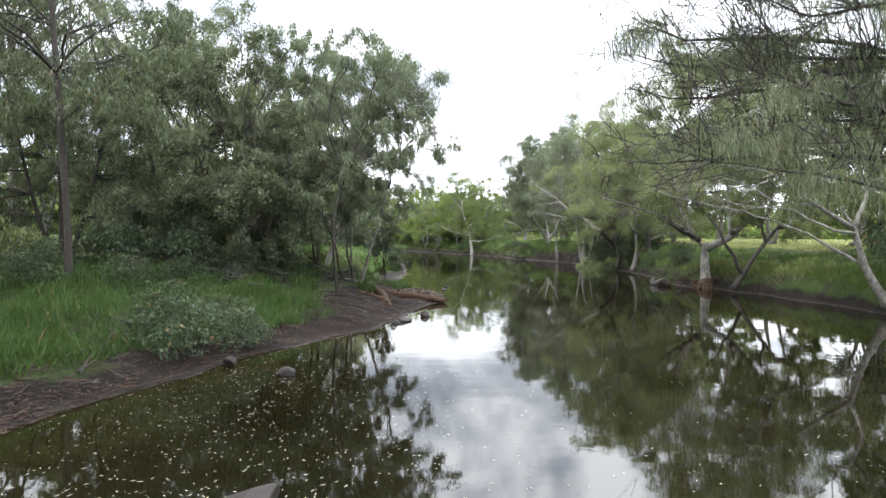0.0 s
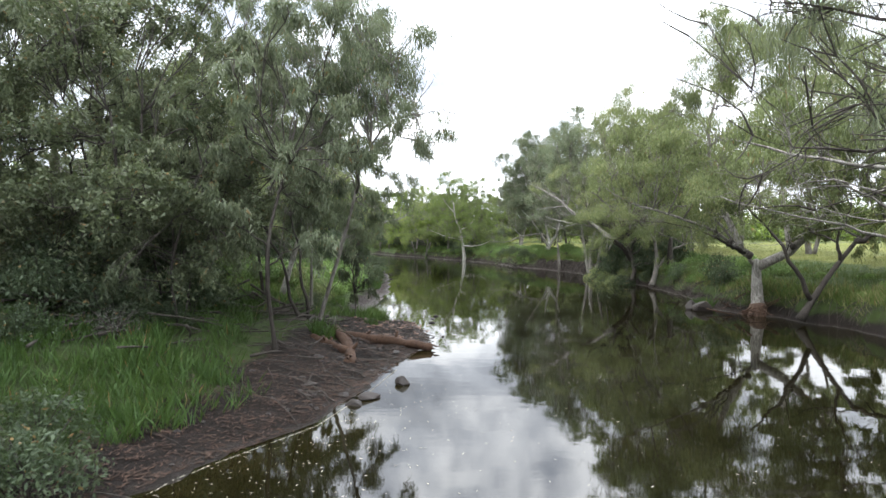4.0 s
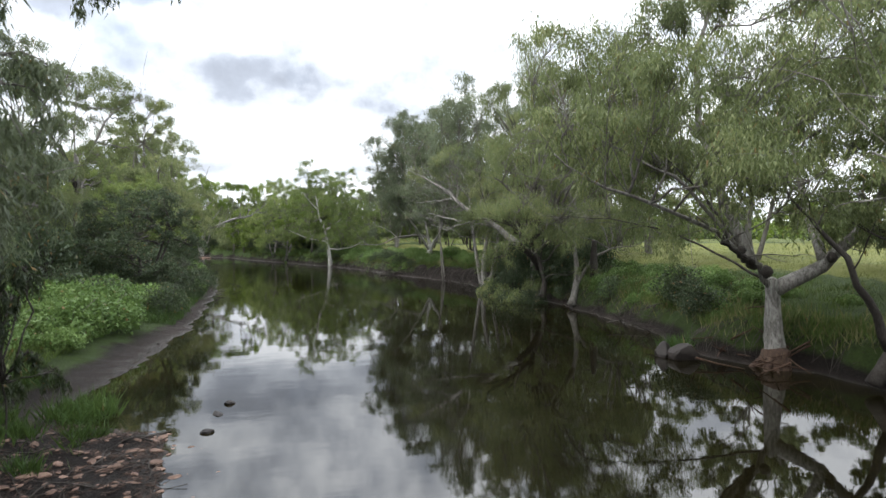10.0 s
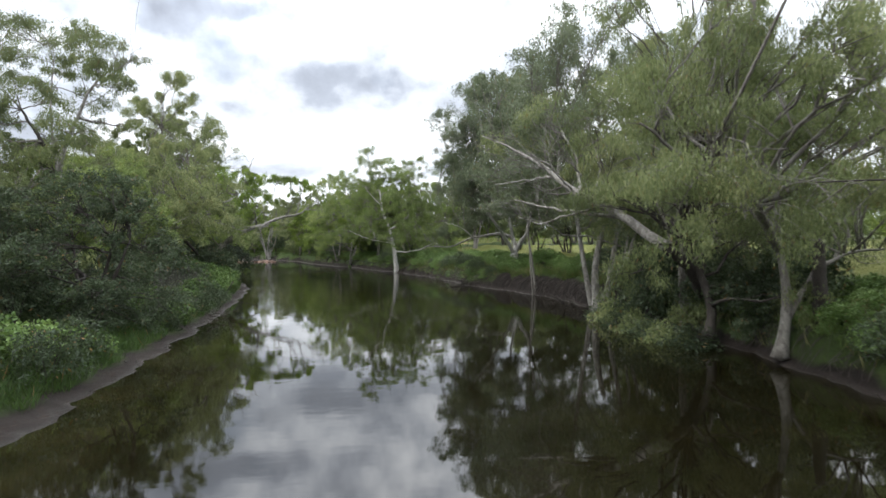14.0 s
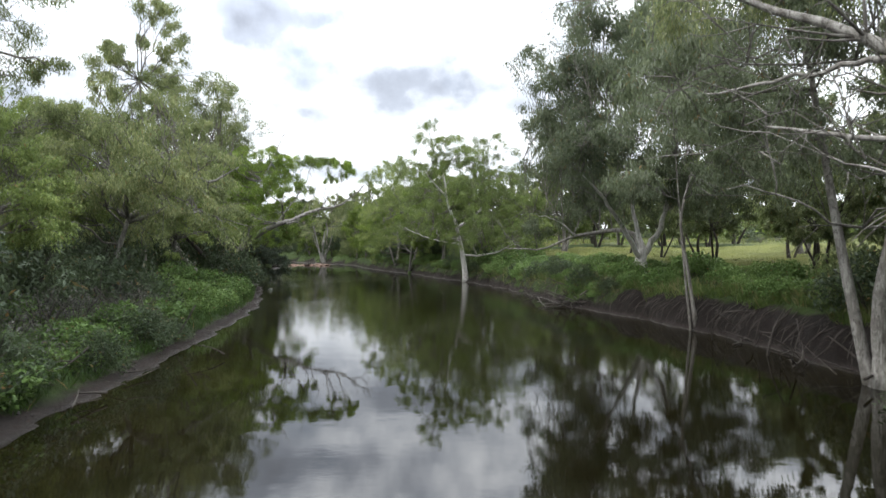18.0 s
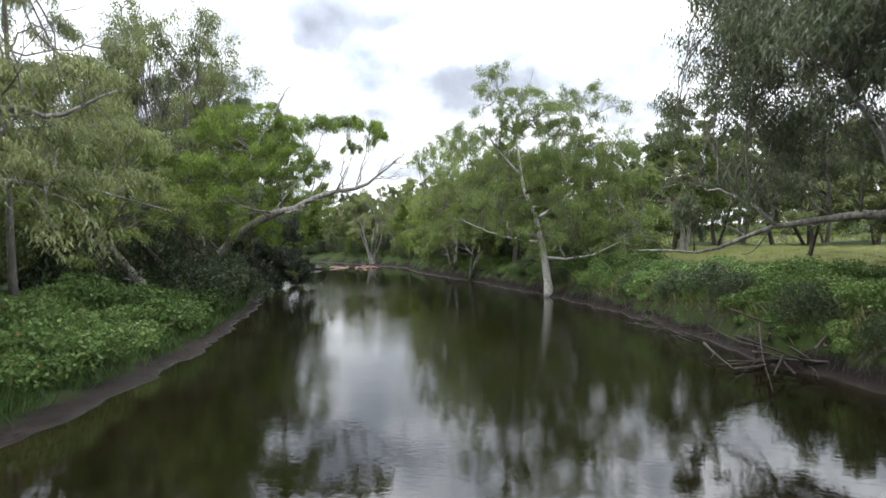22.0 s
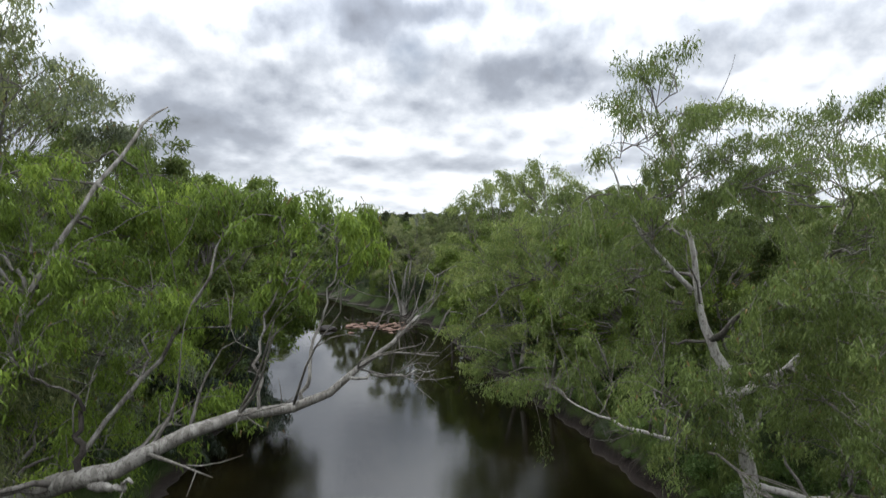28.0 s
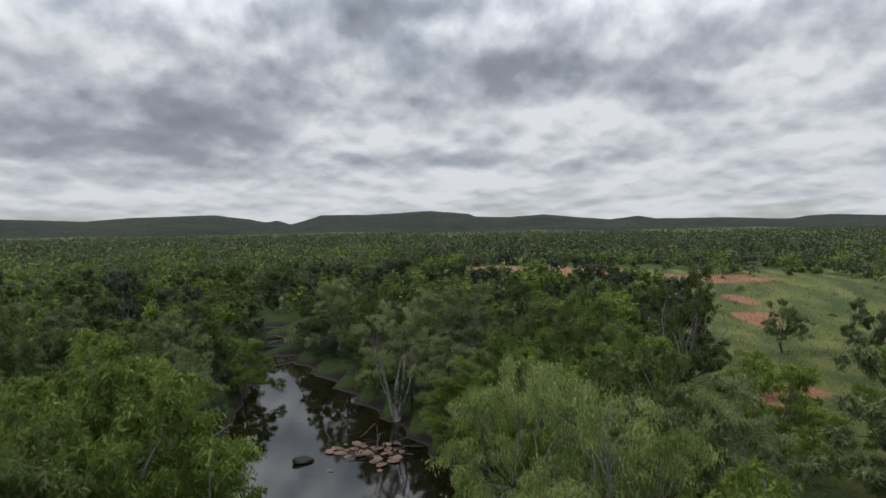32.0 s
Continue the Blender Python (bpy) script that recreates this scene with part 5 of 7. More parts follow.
hero("bank_gum", -16.4, 91.4, "olive gum with a leaning pale trunk in dense scrub", height=15.0, radius=5.2, r0=0.26, lobes=22, low=4.2, leaf="leaf_olive", bark="bark_white", seed=225, lean=(1.4, 0.6))
hero("bare_limbed_gum", -30.6, 129.2, "gum with twisted bare white limbs at the water's edge", height=8.5, radius=4.0, r0=0.26, lobes=7, low=5.5, leaf="leaf_olive", bark="bark_white", seed=228, stems=2, group="",
     limbs=[([(-30.6, 129.2, 0.8), (-29.6, 128.4, 3.0), (-29.2, 127.8, 5.2), (-29.6, 127.2, 7.6)], 0.17, 0.03, 9), ([(-30.4, 129, 1.0), (-28.2, 128.6, 2.6), (-26.4, 128.4, 3.6), (-24.8, 128.4, 4.6)], 0.16, 0.03, 10), ([(-30.6, 129.2, 1.2), (-31.8, 128.4, 3.6), (-32.4, 128, 6.4)], 0.15, 0.03, 8), ([(-29.2, 128, 3.6), (-27.8, 127.6, 5.2), (-27.2, 127.4, 6.6)], 0.08, 0.02, 6)])
hero("dark_fig", -15.6, 104.4, "dense dark-leaved tree drooping to the water", height=5.6, radius=3.6, r0=0.2, lobes=16, low=0.6, leaf="leaf_dark", bark="bark_dark", seed=226, stems=3, tips=18, sprays=60, length=0.24, width=0.07, group="")

# ---- shared tree forms, copied along the banks and over the wooded plain ----
def tree_form(kind, seed, **kw):
    return grow_tree(kind, (0, 0, -200), kw.pop("label"), seed=seed, **kw)


FORM_KINDS = [
    ("gum_tree", 301, dict(label="olive-green gum in the wooded creek flat", height=11, radius=4.4, r0=0.22, lobes=19, low=2.4, leaf="leaf_olive", bark="bark_grey", stems=2)),
    ("gum_tree", 302, dict(label="bright green gum crown among its neighbours", height=10, radius=4.6, r0=0.22, lobes=20, low=2.4, leaf="leaf_lime", bark="bark_grey")),
    ("gum_tree", 303, dict(label="grey-green gum with an open airy crown", height=12, radius=4.2, r0=0.22, lobes=17, low=3.2, leaf="leaf_grey", bark="bark_grey", stems=2)),
    ("gum_tree", 304, dict(label="tall gum with a narrow olive crown", height=14, radius=3.8, r0=0.24, lobes=18, low=4.0, leaf="leaf_olive", bark="bark_grey")),
    ("gum_tree", 305, dict(label="low spreading gum with weeping foliage", height=7.6, radius=4.0, r0=0.18, lobes=16, low=1.2, leaf="leaf_lime", bark="bark_grey", stems=3)),
    ("small_tree", 306, dict(label="small dark-trunked tree on open grass", height=6.5, radius=2.8, r0=0.12, lobes=12, low=2.2, leaf="leaf_grey", bark="bark_dark", stems=2, group="field trees")),
]
FRESH = {"leaf_olive": "leaf_wood", "leaf_lime": "leaf_wood_lime", "leaf_grey": "leaf_olive"}
FORMS = [tree_form(n, k, tips=14, sprays=165, length=0.21, width=0.062, droop=0.5, twigs=0, **dict(kw, leaf=FRESH[kw["leaf"]])) for n, k, kw in FORM_KINDS]
FINE_FORMS = [tree_form(n, k + 20, tips=15, sprays=160, length=0.155, width=0.046, droop=0.55, **dict(kw)) for n, k, kw in FORM_KINDS]
LIGHT_FORMS = [
    tree_form("woodland_gum", 311, label="olive gum crown in the dense bushland", height=10, radius=4.3, r0=0.22, lobes=15, low=1.6, leaf="leaf_wood", bark="bark_grey", tips=10, sprays=44, length=0.42, width=0.19, droop=0.35, twigs=0, group="bushland gums"),
    tree_form("woodland_gum", 312, label="bright green gum crown in the bushland", height=9, radius=4.4, r0=0.22, lobes=15, low=1.4, leaf="leaf_wood_lime", bark="bark_grey", tips=10, sprays=44, length=0.42, width=0.19, droop=0.35, twigs=0, group="bushland gums"),
    tree_form("woodland_gum", 313, label="grey-green gum crown in the bushland", height=11, radius=4.0, r0=0.22, lobes=14, low=2.2, leaf="leaf_wood_dark", bark="bark_white", tips=10, sprays=44, length=0.42, width=0.19, droop=0.35, twigs=0, group="bushland gums"),
]
PLACED = []


def place(form, x, y, size, turn):
    z = ground_z(x, y)
    if form in FORMS and -19 < x < 21 and y < 104 and form != FORMS[5]:
        form = FINE_FORMS[FORMS.index(form)]
    t = copy_thing(form, Matrix.Translation((x, y, z)) @ Matrix.Rotation(turn, 4, "Z"))
    t.scale = (size, size, size)
    PLACED.append((x, y))
    return t


# right bank and the line of trees behind the field
for k, x, y, s in [(2, 19.5, 58.5, 0.95), (0, 21, 67, 0.95), (4, 9.5, 101, 0.8), (0, 6.5, 108, 0.8), (5, 15.5, 116, 1.6), (5, 20.5, 121, 1.8), (5, 24.5, 118, 1.7), (5, 29, 122, 1.9), (5, 33, 119, 1.8), (5, 38, 124, 2.0), (5, 12, 121, 1.6), (2, 25, 128, 1.05), (2, 34, 130, 1.1), (0, 23.5, 62, 0.95), (2, 25, 74, 1.0)] + [(2, 29, 92, 1.05), (2, 30, 66, 1.1), (2, 27, 50, 1.0), (0, 33, 80, 1.1),
                   (5, 19.5, 84, 0.9), (5, 22.5, 79, 0.95), (5, 21, 90, 1.0), (5, 25, 86, 1.05), (5, 17.8, 88.5, 0.8), (5, 19.2, 72, 0.8), (5, 23, 70, 0.95), (5, 27, 76, 1.1), (5, 17.5, 95, 0.9),
                   (2, 3.5, 118, 0.85), (0, 0.5, 123, 0.95), (1, -3.5, 127, 0.9), (2, 24, 33, 0.9), (0, 27, 40, 0.85), (2, 22, 26, 1.0), (0, 25, 18, 1.0), (2, 20.5, 7, 1.0),
                   (1, -6, 133, 0.95), (1, 1.5, 131, 1.0), (4, -10.5, 141, 0.8), (0, -4.5, 141, 0.95)] + [(3, 5.5, 139, 0.95), (2, -12, 148, 0.95), (1, -1, 149, 1.0), (5, 21.2, 168.4, 1.0), (5, 27, 161, 1.2), (4, 12.5, 149, 0.6), (3, -8, 156, 0.8), (1, -3.6, 121.5, 0.72), (4, -6.2, 125.5, 0.85), (1, -9.0, 131.5, 0.8), (2, -11.5, 137.5, 0.72), (0, 1.2, 116, 0.75), (2, -15.5, 150.5, 0.9), (0, -24, 157, 0.9), (2, -31, 163, 0.9), (4, -22, 150.6, 0.6), (1, 2.4, 109.4, 1.0)]:
    place(FORMS[k], x, y, s, (x * 7.3 + y * 3.1) % 6.28)
# left bank
for k, x, y, s in [(2, -18, 40, 1.0), (0, -12.5, 45, 0.85), (2, -14, 54, 1.1), (0, -11.5, 58, 0.5), (1, -9.5, 63.5, 0.75), (3, -18.5, 61, 0.95), (1, -15, 74, 0.9), (0, -17.5, 81, 0.95), (1, -13.2, 84, 0.85), (3, -19, 92, 1.0), (2, -16.2, 96, 1.18),
                   (0, -19.0, 104.5, 1.28), (1, -18.8, 110, 1.32), (1, -22.5, 114.5, 1.3), (1, -26, 110, 1.0), (0, -25.5, 120, 0.9), (3, -29, 117, 0.95), (1, -31.5, 126, 0.95)] + [(2, -33.5, 134, 0.95), (0, -37, 141, 1.0), (4, -36, 149, 0.9), (3, -25, 100, 0.95),
                   # the gums at (-12.6, 10.6) and (-11.4, 5.6) are added to shade the bank
                   (2, -23, 70, 1.0), (0, -24, 84, 1.0), (2, -21, 50, 1.0), (0, -22, 33, 0.95), (2, -20, 14, 1.0), (2, -12.6, 10.6, 1.0), (0, -11.4, 5.6, 1.0), (4, -24, 24, 1.1), (2, -27, 62, 1.1), (0, -29, 93, 1.0), (1, -34, 104, 1.0), (3, -37, 118, 1.0), (2, -41, 130, 1.0)]:
    place(FORMS[k], x, y, s, (x * 5.7 + y * 2.9) % 6.28)
# behind the starting point
for k, x, y, s in [(0, -14, -6, 1.0), (2, -16, -18, 1.1), (3, 24, -8, 1.0), (0, 23, -22, 1.0)]:
    place(FORMS[k], x, y, s, x % 6.28)


def open_land(x, y):
    """True on the grass flats."""
    field = (x > 17) & (x < 62) & (y > 22) & (y < 117)
    flat = ((((x - 48) / 40) ** 2 + ((y - 205) / 75) ** 2 < 1) & (x > 8)) | ((x > 9) & (x < 60) & (y > 136) & (y < 175))
    red = ((x + 8) / 44) ** 2 + ((y - 288) / 40) ** 2 < 1
    return field | flat | red


rng = np.random.RandomState(77)
count = 0
for _ in range(6000):
    if count >= 130:
        break
    y = rng.uniform(104, 215)
    x = rng.uniform(-70, 34) - (y - 104) * 0.28
    if open_land(x, y):
        continue
    _, dl, dr, wet = land(np.array([x]), np.array([y]))
    if wet[0] or min(dl[0], dr[0]) < 2.6:
        continue
    if min((x - a) ** 2 + (y - b) ** 2 for a, b in PLACED) < 36:
        continue
    place(LIGHT_FORMS[rng.choice([0, 0, 1, 1, 2])] if (x + 2) ** 2 + (y - 92) ** 2 > 50 ** 2 else FORMS[rng.choice([0, 0, 1, 1, 2, 3, 4])], x, y, rng.uniform(0.72, 1.0), rng.uniform(0, 6.28))
    count += 1
for form in FORMS + FINE_FORMS + LIGHT_FORMS:
    for o in (*form.children_recursive, form):
        bpy.data.objects.remove(o)


def far_woods():
    """The tree crowns of the plain beyond, too many and too far to tell apart."""
    rng = np.random.RandomState(88)
    for name, r0, r1, n, cards, size, near in (("far_woods", 70, 270, 1500, 95, 0.92, True), ("side_woods", 1, 2, 420, 110, 0.8, True), ("distant_woods", 240, 1750, 11000, 20, 1.9, False)):
        r = np.sqrt(rng.uniform(r0 ** 2, r1 ** 2, n * 3)) if near else r0 * (r1 / r0) ** rng.uniform(0, 1, n * 3)
        a = np.radians(rng.uniform(-74, 52, n * 3))
        x, y = -2.3 + r * np.sin(a), 92 + r * np.cos(a)
        if name == "side_woods":
            left = rng.uniform(0, 1, n * 3) < 0.55
            x = np.where(left, rng.uniform(-95, -27, n * 3), rng.uniform(64, 130, n * 3))
            y = np.where(left, rng.uniform(-25, 112, n * 3), rng.uniform(-10, 150, n * 3))
        ok = ~open_land(x, y)
        z, dl, dr, wet = land(x, y)
        ok &= ~wet & (np.minimum(dl, dr) > 2.5) & (wave(x, y, 60, 31) + 0.95 > rng.uniform(-0.3, 1.1, len(x)))
        ok &= ~((y > 205) & (x > -60) & (x < 90) & (y < 420) & (rng.uniform(0, 1, len(x)) < 0.45))
        if near:
            grid = np.array(PLACED)
            ok &= np.array([((grid[:, 0] - u) ** 2 + (grid[:, 1] - v) ** 2).min() > 22 for u, v in zip(x, y)])
        x, y, z = x[ok][:n], y[ok][:n], z[ok][:n]
        h = rng.uniform(3.5, 10.5, len(x)) if near else rng.uniform(3.0, 8.0, len(x))
        h = np.where((y > 205) & (x > -60) & (x < 90) & (y < 420), h * 0.5, h)
        w = h * rng.uniform(0.4, 0.6, len(x))
        for part_no, leaf in ((0, "leaf_wood" if near else "leaf_far"), (1, "leaf_wood_lime" if near else "leaf_far"), (2, "leaf_wood_dark" if near else "leaf_far_dull")):
            sel = np.arange(len(x)) % 3 == part_no
            m = sel.sum()
            d = rng.normal(0, 1, (m, cards, 3))
            d /= np.linalg.norm(d, axis=-1, keepdims=True)
            d[..., 2] = d[..., 2] * 0.95 + 0.1
            lump = 1 + 0.3 * np.sin(d[..., 0] * 5 + x[sel][:, None]) * np.cos(d[..., 1] * 6 + y[sel][:, None])
            p = np.stack([x[sel], y[sel], z[sel] + h[sel] * 0.55], -1)[:, None] + d * lump[..., None] * np.stack([w[sel], w[sel], h[sel] * 0.42], -1)[:, None] * rng.uniform(0.72, 1.05, (m, cards, 1))
            b = Buf()
            leaves(b, p.reshape(-1, 3), rng, size, size * 0.62, 0.25, 0.5)
            tagged(new(name, b.mesh(name, M[leaf], False)), "dense green bushland crowns stretching to the hills", "woodland", kind="stuff")


far_woods()

# ---- scrub, weeds and grass of the banks ----
def shrub_form(kind, seed, label, radius, height, count, leaf, length, width, droop, stems=7, bark="bark_dark", lumps=9, group="bank shrubs"):
    """A bush: thin stems from one foot, and leaves in uneven clumps down to the ground."""
    rng = np.random.RandomState(seed)
    bush = thing(kind, (0, 0, -200), label, "shrub" if "shrub" in kind else "weeds", group)
    sb, cb = Buf(), Buf()
    for i in range(lumps):
        a = i * 2.4 + rng.uniform(-0.4, 0.4)
        q = math.sqrt((i + 0.4) / lumps)
        c = np.array([radius * 0.72 * q * math.cos(a), radius * 0.72 * q * math.sin(a), height * (0.62 - 0.32 * q * q) * rng.uniform(0.75, 1.2)])
        r = radius * rng.uniform(0.3, 0.46)
        n = count // lumps
        d = rng.normal(0, 1, (n, 3))
        d /= np.linalg.norm(d, axis=1, keepdims=True)
        p = c + d * np.array([r, r, min(r, height * 0.42)]) * rng.uniform(0.55, 1.08, (n, 1))
        p[:, 2] = np.maximum(p[:, 2], 0.03 * height)
        leaves(cb, p, rng, length, width, droop, 0.45)
    for i in range(stems):
        a = rng.uniform(0, 6.28)
        e = np.array([math.cos(a) * radius * 0.6, math.sin(a) * radius * 0.6, height * rng.uniform(0.6, 1.0)])
        one = Buf()
        tube(one, spline([(0.05 * math.cos(a), 0.05 * math.sin(a), -0.15), (e[0] * 0.35, e[1] * 0.35, e[2] * 0.55), tuple(e)], 6), np.linspace(0.012 * radius + 0.008, 0.005, 6), 4, cap=False)
        part("stem", one.mesh("stem", M[bark]), bush)
    tagged(part("foliage", cb.mesh("foliage", M[leaf], False), bush), kind="stuff")
    return bush


BUSH = {
    "weed": shrub_form("weed_clump", 401, "lush broad-leaved green weeds covering the bank", 1.25, 1.1, 2700, "leaf_weed", 0.105, 0.08, 0.1, 4, "bark_grey", 10, "bank weeds"),
    "weed2": shrub_form("weed_clump", 402, "knee-high green weeds with broad leaves", 1.0, 0.75, 1800, "leaf_weed", 0.1, 0.074, 0.1, 3, "bark_grey", 8, "bank weeds"),
    "shrub": shrub_form("grey_shrub", 403, "dense grey-green shrub on the creek bank", 1.7, 2.4, 1900, "leaf_shrub", 0.17, 0.065, 0.35, 8, "bark_dark", 12),
    "scrub": shrub_form("tall_shrub", 404, "tall dark scrubby shrub under the gums", 1.9, 3.6, 2100, "leaf_shrub", 0.22, 0.08, 0.5, 8, "bark_dark", 14),
    "olive": shrub_form("olive_shrub", 405, "olive-green bushy shrub with hanging leaves", 1.6, 2.6, 1600, "leaf_olive", 0.22, 0.075, 0.6, 7, "bark_grey", 12),
    "brush": shrub_form("dry_shrub", 406, "grey half-dead twiggy shrub on the bank", 1.5, 1.8, 1100, "leaf_brush", 0.1, 0.03, 0.2, 16, "drift", 12),
}


def plant(kind, x, y, size, turn, tall=1.0, lift=0.0):
    t = copy_thing(BUSH[kind], Matrix.Translation((x, y, ground_z(x, y) - 0.05 + lift)) @ Matrix.Rotation(turn, 4, "Z"))
    t.scale = (size, size, size * tall)
    return t


rng = np.random.RandomState(55)


def along(line, y):
    return float(np.interp(y, [p[1] for p in line], [p[0] for p in line]))


def belt(kinds, side, y0, y1, d0, d1, n, s0, s1, apart=1.0):
    """Bushes strewn along one bank, d0 to d1 metres from the water."""
    done, tries = [], 0
    while len(done) < n and tries < n * 30:
        tries += 1
        y, d = rng.uniform(y0, y1), rng.uniform(d0, d1)
        x = along(LEFT, y) - d if side == "left" else along(RIGHT, y) + d
        if any((x - a) ** 2 + (y - b) ** 2 < apart ** 2 for a, b in done):
            continue
        done.append((x, y))
        plant(kinds[rng.randint(len(kinds))], x, y, rng.uniform(s0, s1), rng.uniform(0, 6.28), rng.uniform(0.85, 1.15))


# left: shrubs of the starting thicket
for k, x, y, s, h in [("shrub", -5.6, 13.1, 0.66, 0.95), ("shrub", -4.9, 14.6, 0.55, 0.9), ("shrub", -6.5, 14.2, 0.62, 1.0), ("shrub", -5.6, 15.8, 0.5, 0.95), ("scrub", -11.0, 20.4, 0.75, 0.9), ("olive", -13.8, 19.2, 0.85, 0.9), ("scrub", -9.0, 21.2, 0.6, 0.9), ("shrub", -12.4, 18.6, 0.7, 0.8), ("scrub", -7.4, 22.2, 0.45, 0.95), ("scrub", -16.6, 17.6, 0.9, 0.9), ("shrub", -10.4, 23.8, 0.8, 1.0), ("olive", -8.6, 27.6, 0.8, 0.9), ("shrub", -8.4, 19.4, 0.5, 0.9), ("brush", -7.0, 20.6, 0.55, 0.9), ("shrub", -9.6, 18.4, 0.55, 0.9), ("brush", -8.2, 22.0, 0.6, 0.8), ("shrub", -6.6, 22.4, 0.4, 0.9), ("shrub", -11.2, 16.4, 0.6, 0.8)] + [("brush", -10.2, 20.0, 0.6, 0.9), ("scrub", -9.6, 22.6, 0.85, 0.9), ("scrub", -12.4, 24.8, 0.95, 1.0), ("scrub", -7.6, 26.2, 0.7, 0.9),
                      ("scrub", -14.4, 27.6, 1.0, 1.0), ("olive", -9.4, 29.8, 0.9, 1.0), ("scrub", -16.4, 20.6, 1.0, 1.0), ("scrub", -11.2, 31.4, 0.9, 1.0), ("scrub", -18.6, 25.6, 1.1, 1.0), ("olive", -14.0, 34.0, 1.0, 1.0), 
                      ("scrub", -19.5, 17.5, 1.1, 1.0), ("scrub", -15.6, 14.6, 0.9, 0.9), ("olive", -5.2, 34.4, 0.62, 1.0), ("olive", -6.6, 36.6, 0.7, 1.0), ("shrub", -4.6, 30.8, 0.45, 1.0), ("scrub", -13, 38.5, 1.0, 1.0), ("scrub", -17, 35, 1.1, 1.0)]:
    plant(k, x, y, s, x * 3.1 % 6.28, h)
# scrub round the dark bush
for k, x, y, s, h in [("shrub", -5.4, 59.6, 0.8, 0.9), ("scrub", -10.8, 53.6, 1.1, 1.0), ("shrub", -5.0, 57.4, 0.6, 0.8), ("scrub", -11.2, 57.4, 1.1, 1.0), ("shrub", -10.4, 59.8, 1.0, 1.0), ("scrub", -8.2, 61.8, 1.0, 0.9), ("scrub", -10.2, 47.2, 1.0, 1.0)]:
    plant(k, x, y, s, x * 2.3 % 6.28, h)
# bushes hanging from the face under the fallen limb, and scrub where the great limb starts
for k, x, y, s, h in [("olive", 13.9, 55.4, 0.75, 0.9), ("shrub", 13.7, 56.8, 0.75, 0.9), ("olive", 14.1, 58.2, 0.8, 0.9), ("shrub", 14.3, 59.6, 0.7, 0.9), ("scrub", 14.9, 57.2, 0.8, 1.0), ("olive", 15.4, 54.0, 0.7, 1.0), ("olive", 13.9, 53.0, 0.72, 0.9), ("shrub", 14.2, 51.8, 0.7, 0.9), ("shrub", 13.9, 54.2, 0.7, 0.9),
                      ("scrub", -11.0, 88.4, 1.0, 0.95), ("scrub", -12.2, 90.8, 1.05, 0.95), ("shrub", -10.6, 86.8, 0.95, 1.0), ("scrub", -13.4, 92.6, 1.1, 1.0), ("shrub", -11.8, 93.4, 0.9, 1.0), ("scrub", -13.6, 88.6, 1.2, 1.1)]:
    plant(k, x, y, s, x * 2.3 % 6.28, h)
for k, x, y, s, h in [("shrub", 16.0, 64.6, 1.0, 0.95), ("olive", 17.2, 66.6, 1.1, 0.9), ("shrub", 17.6, 63.4, 1.1, 1.0), ("scrub", -6.5, 23.8, 0.5, 1.0), ("scrub", -7.4, 24.8, 0.7, 1.0), ("scrub", -8.6, 23.0, 0.7, 1.0), ("shrub", -6.8, 25.8, 0.6, 1.0), ("scrub", -9.6, 24.8, 0.85, 1.0), ("shrub", -7.8, 21.6, 0.55, 1.0)]:
    plant(k, x, y, s, x * 2.3 % 6.28, h)
belt(["weed2", "shrub"], "left", 57, 71, 0.7, 1.6, 12, 0.45, 0.75, 1.0)
belt(["weed", "weed2"], "left", 36.5, 47, 2.3, 8.5, 30, 0.8, 1.15, 1.1)
belt(["weed"], "left", 41, 50, 2.2, 5.5, 14, 0.9, 1.2, 1.2)
belt(["shrub", "shrub", "weed2"], "left", 46, 56, 1.2, 6.0, 16, 0.4, 0.75, 1.0)
belt(["weed", "weed2"], "left", 57, 70, 1.4, 5.5, 24, 0.8, 1.15, 1.1)
belt(["brush", "brush", "shrub"], "left", 60, 71, 1.6, 5.5, 16, 0.7, 1.1, 1.2)
belt(["scrub", "shrub"], "left", 66, 76, 4.2, 7.0, 10, 0.8, 1.1, 1.3)
belt(["weed", "weed2"], "left", 71, 87, 1.7, 6.5, 34, 0.85, 1.25, 1.1)
belt(["scrub", "olive", "shrub"], "left", 55, 86, 6.0, 14, 30, 0.9, 1.3, 1.9)
belt(["scrub", "shrub", "olive"], "left", 86, 126, 2.2, 11, 44, 0.8, 1.25, 1.6)
belt(["scrub", "olive"], "left", 36, 56, 9.5, 18, 16, 0.9, 1.2, 2.0)
belt(["scrub", "shrub"], "left", 124, 175, 1.4, 9, 40, 0.8, 1.25, 1.6)
# right: weeds on the crest, shrubs hanging from the face
belt(["weed", "weed2"], "right", 37.5, 48, 1.4, 4.2, 22, 0.5, 0.8, 0.9)
belt(["weed2"], "right", 26, 36, 1.2, 4.5, 8, 0.4, 0.65, 1.2)
belt(["scrub", "olive"], "right", 20, 26.5, 1.2, 5.0, 9, 0.7, 1.0, 1.3)
belt(["shrub", "scrub"], "right", 50, 60, 0.4, 2.6, 16, 0.55, 0.9, 0.9)
belt(["shrub", "weed2"], "right", 38, 57, 0.5, 1.3, 11, 0.35, 0.6, 1.2)
belt(["shrub", "weed2"], "right", 76, 100, 0.5, 1.3, 13, 0.35, 0.6, 1.2)
belt(["scrub", "olive"], "right", 16, 24, 0.8, 3.0, 9, 0.7, 1.0, 1.1)
belt(["weed2", "weed"], "right", 48, 76, 2.2, 5.5, 26, 0.6, 0.95, 1.3)
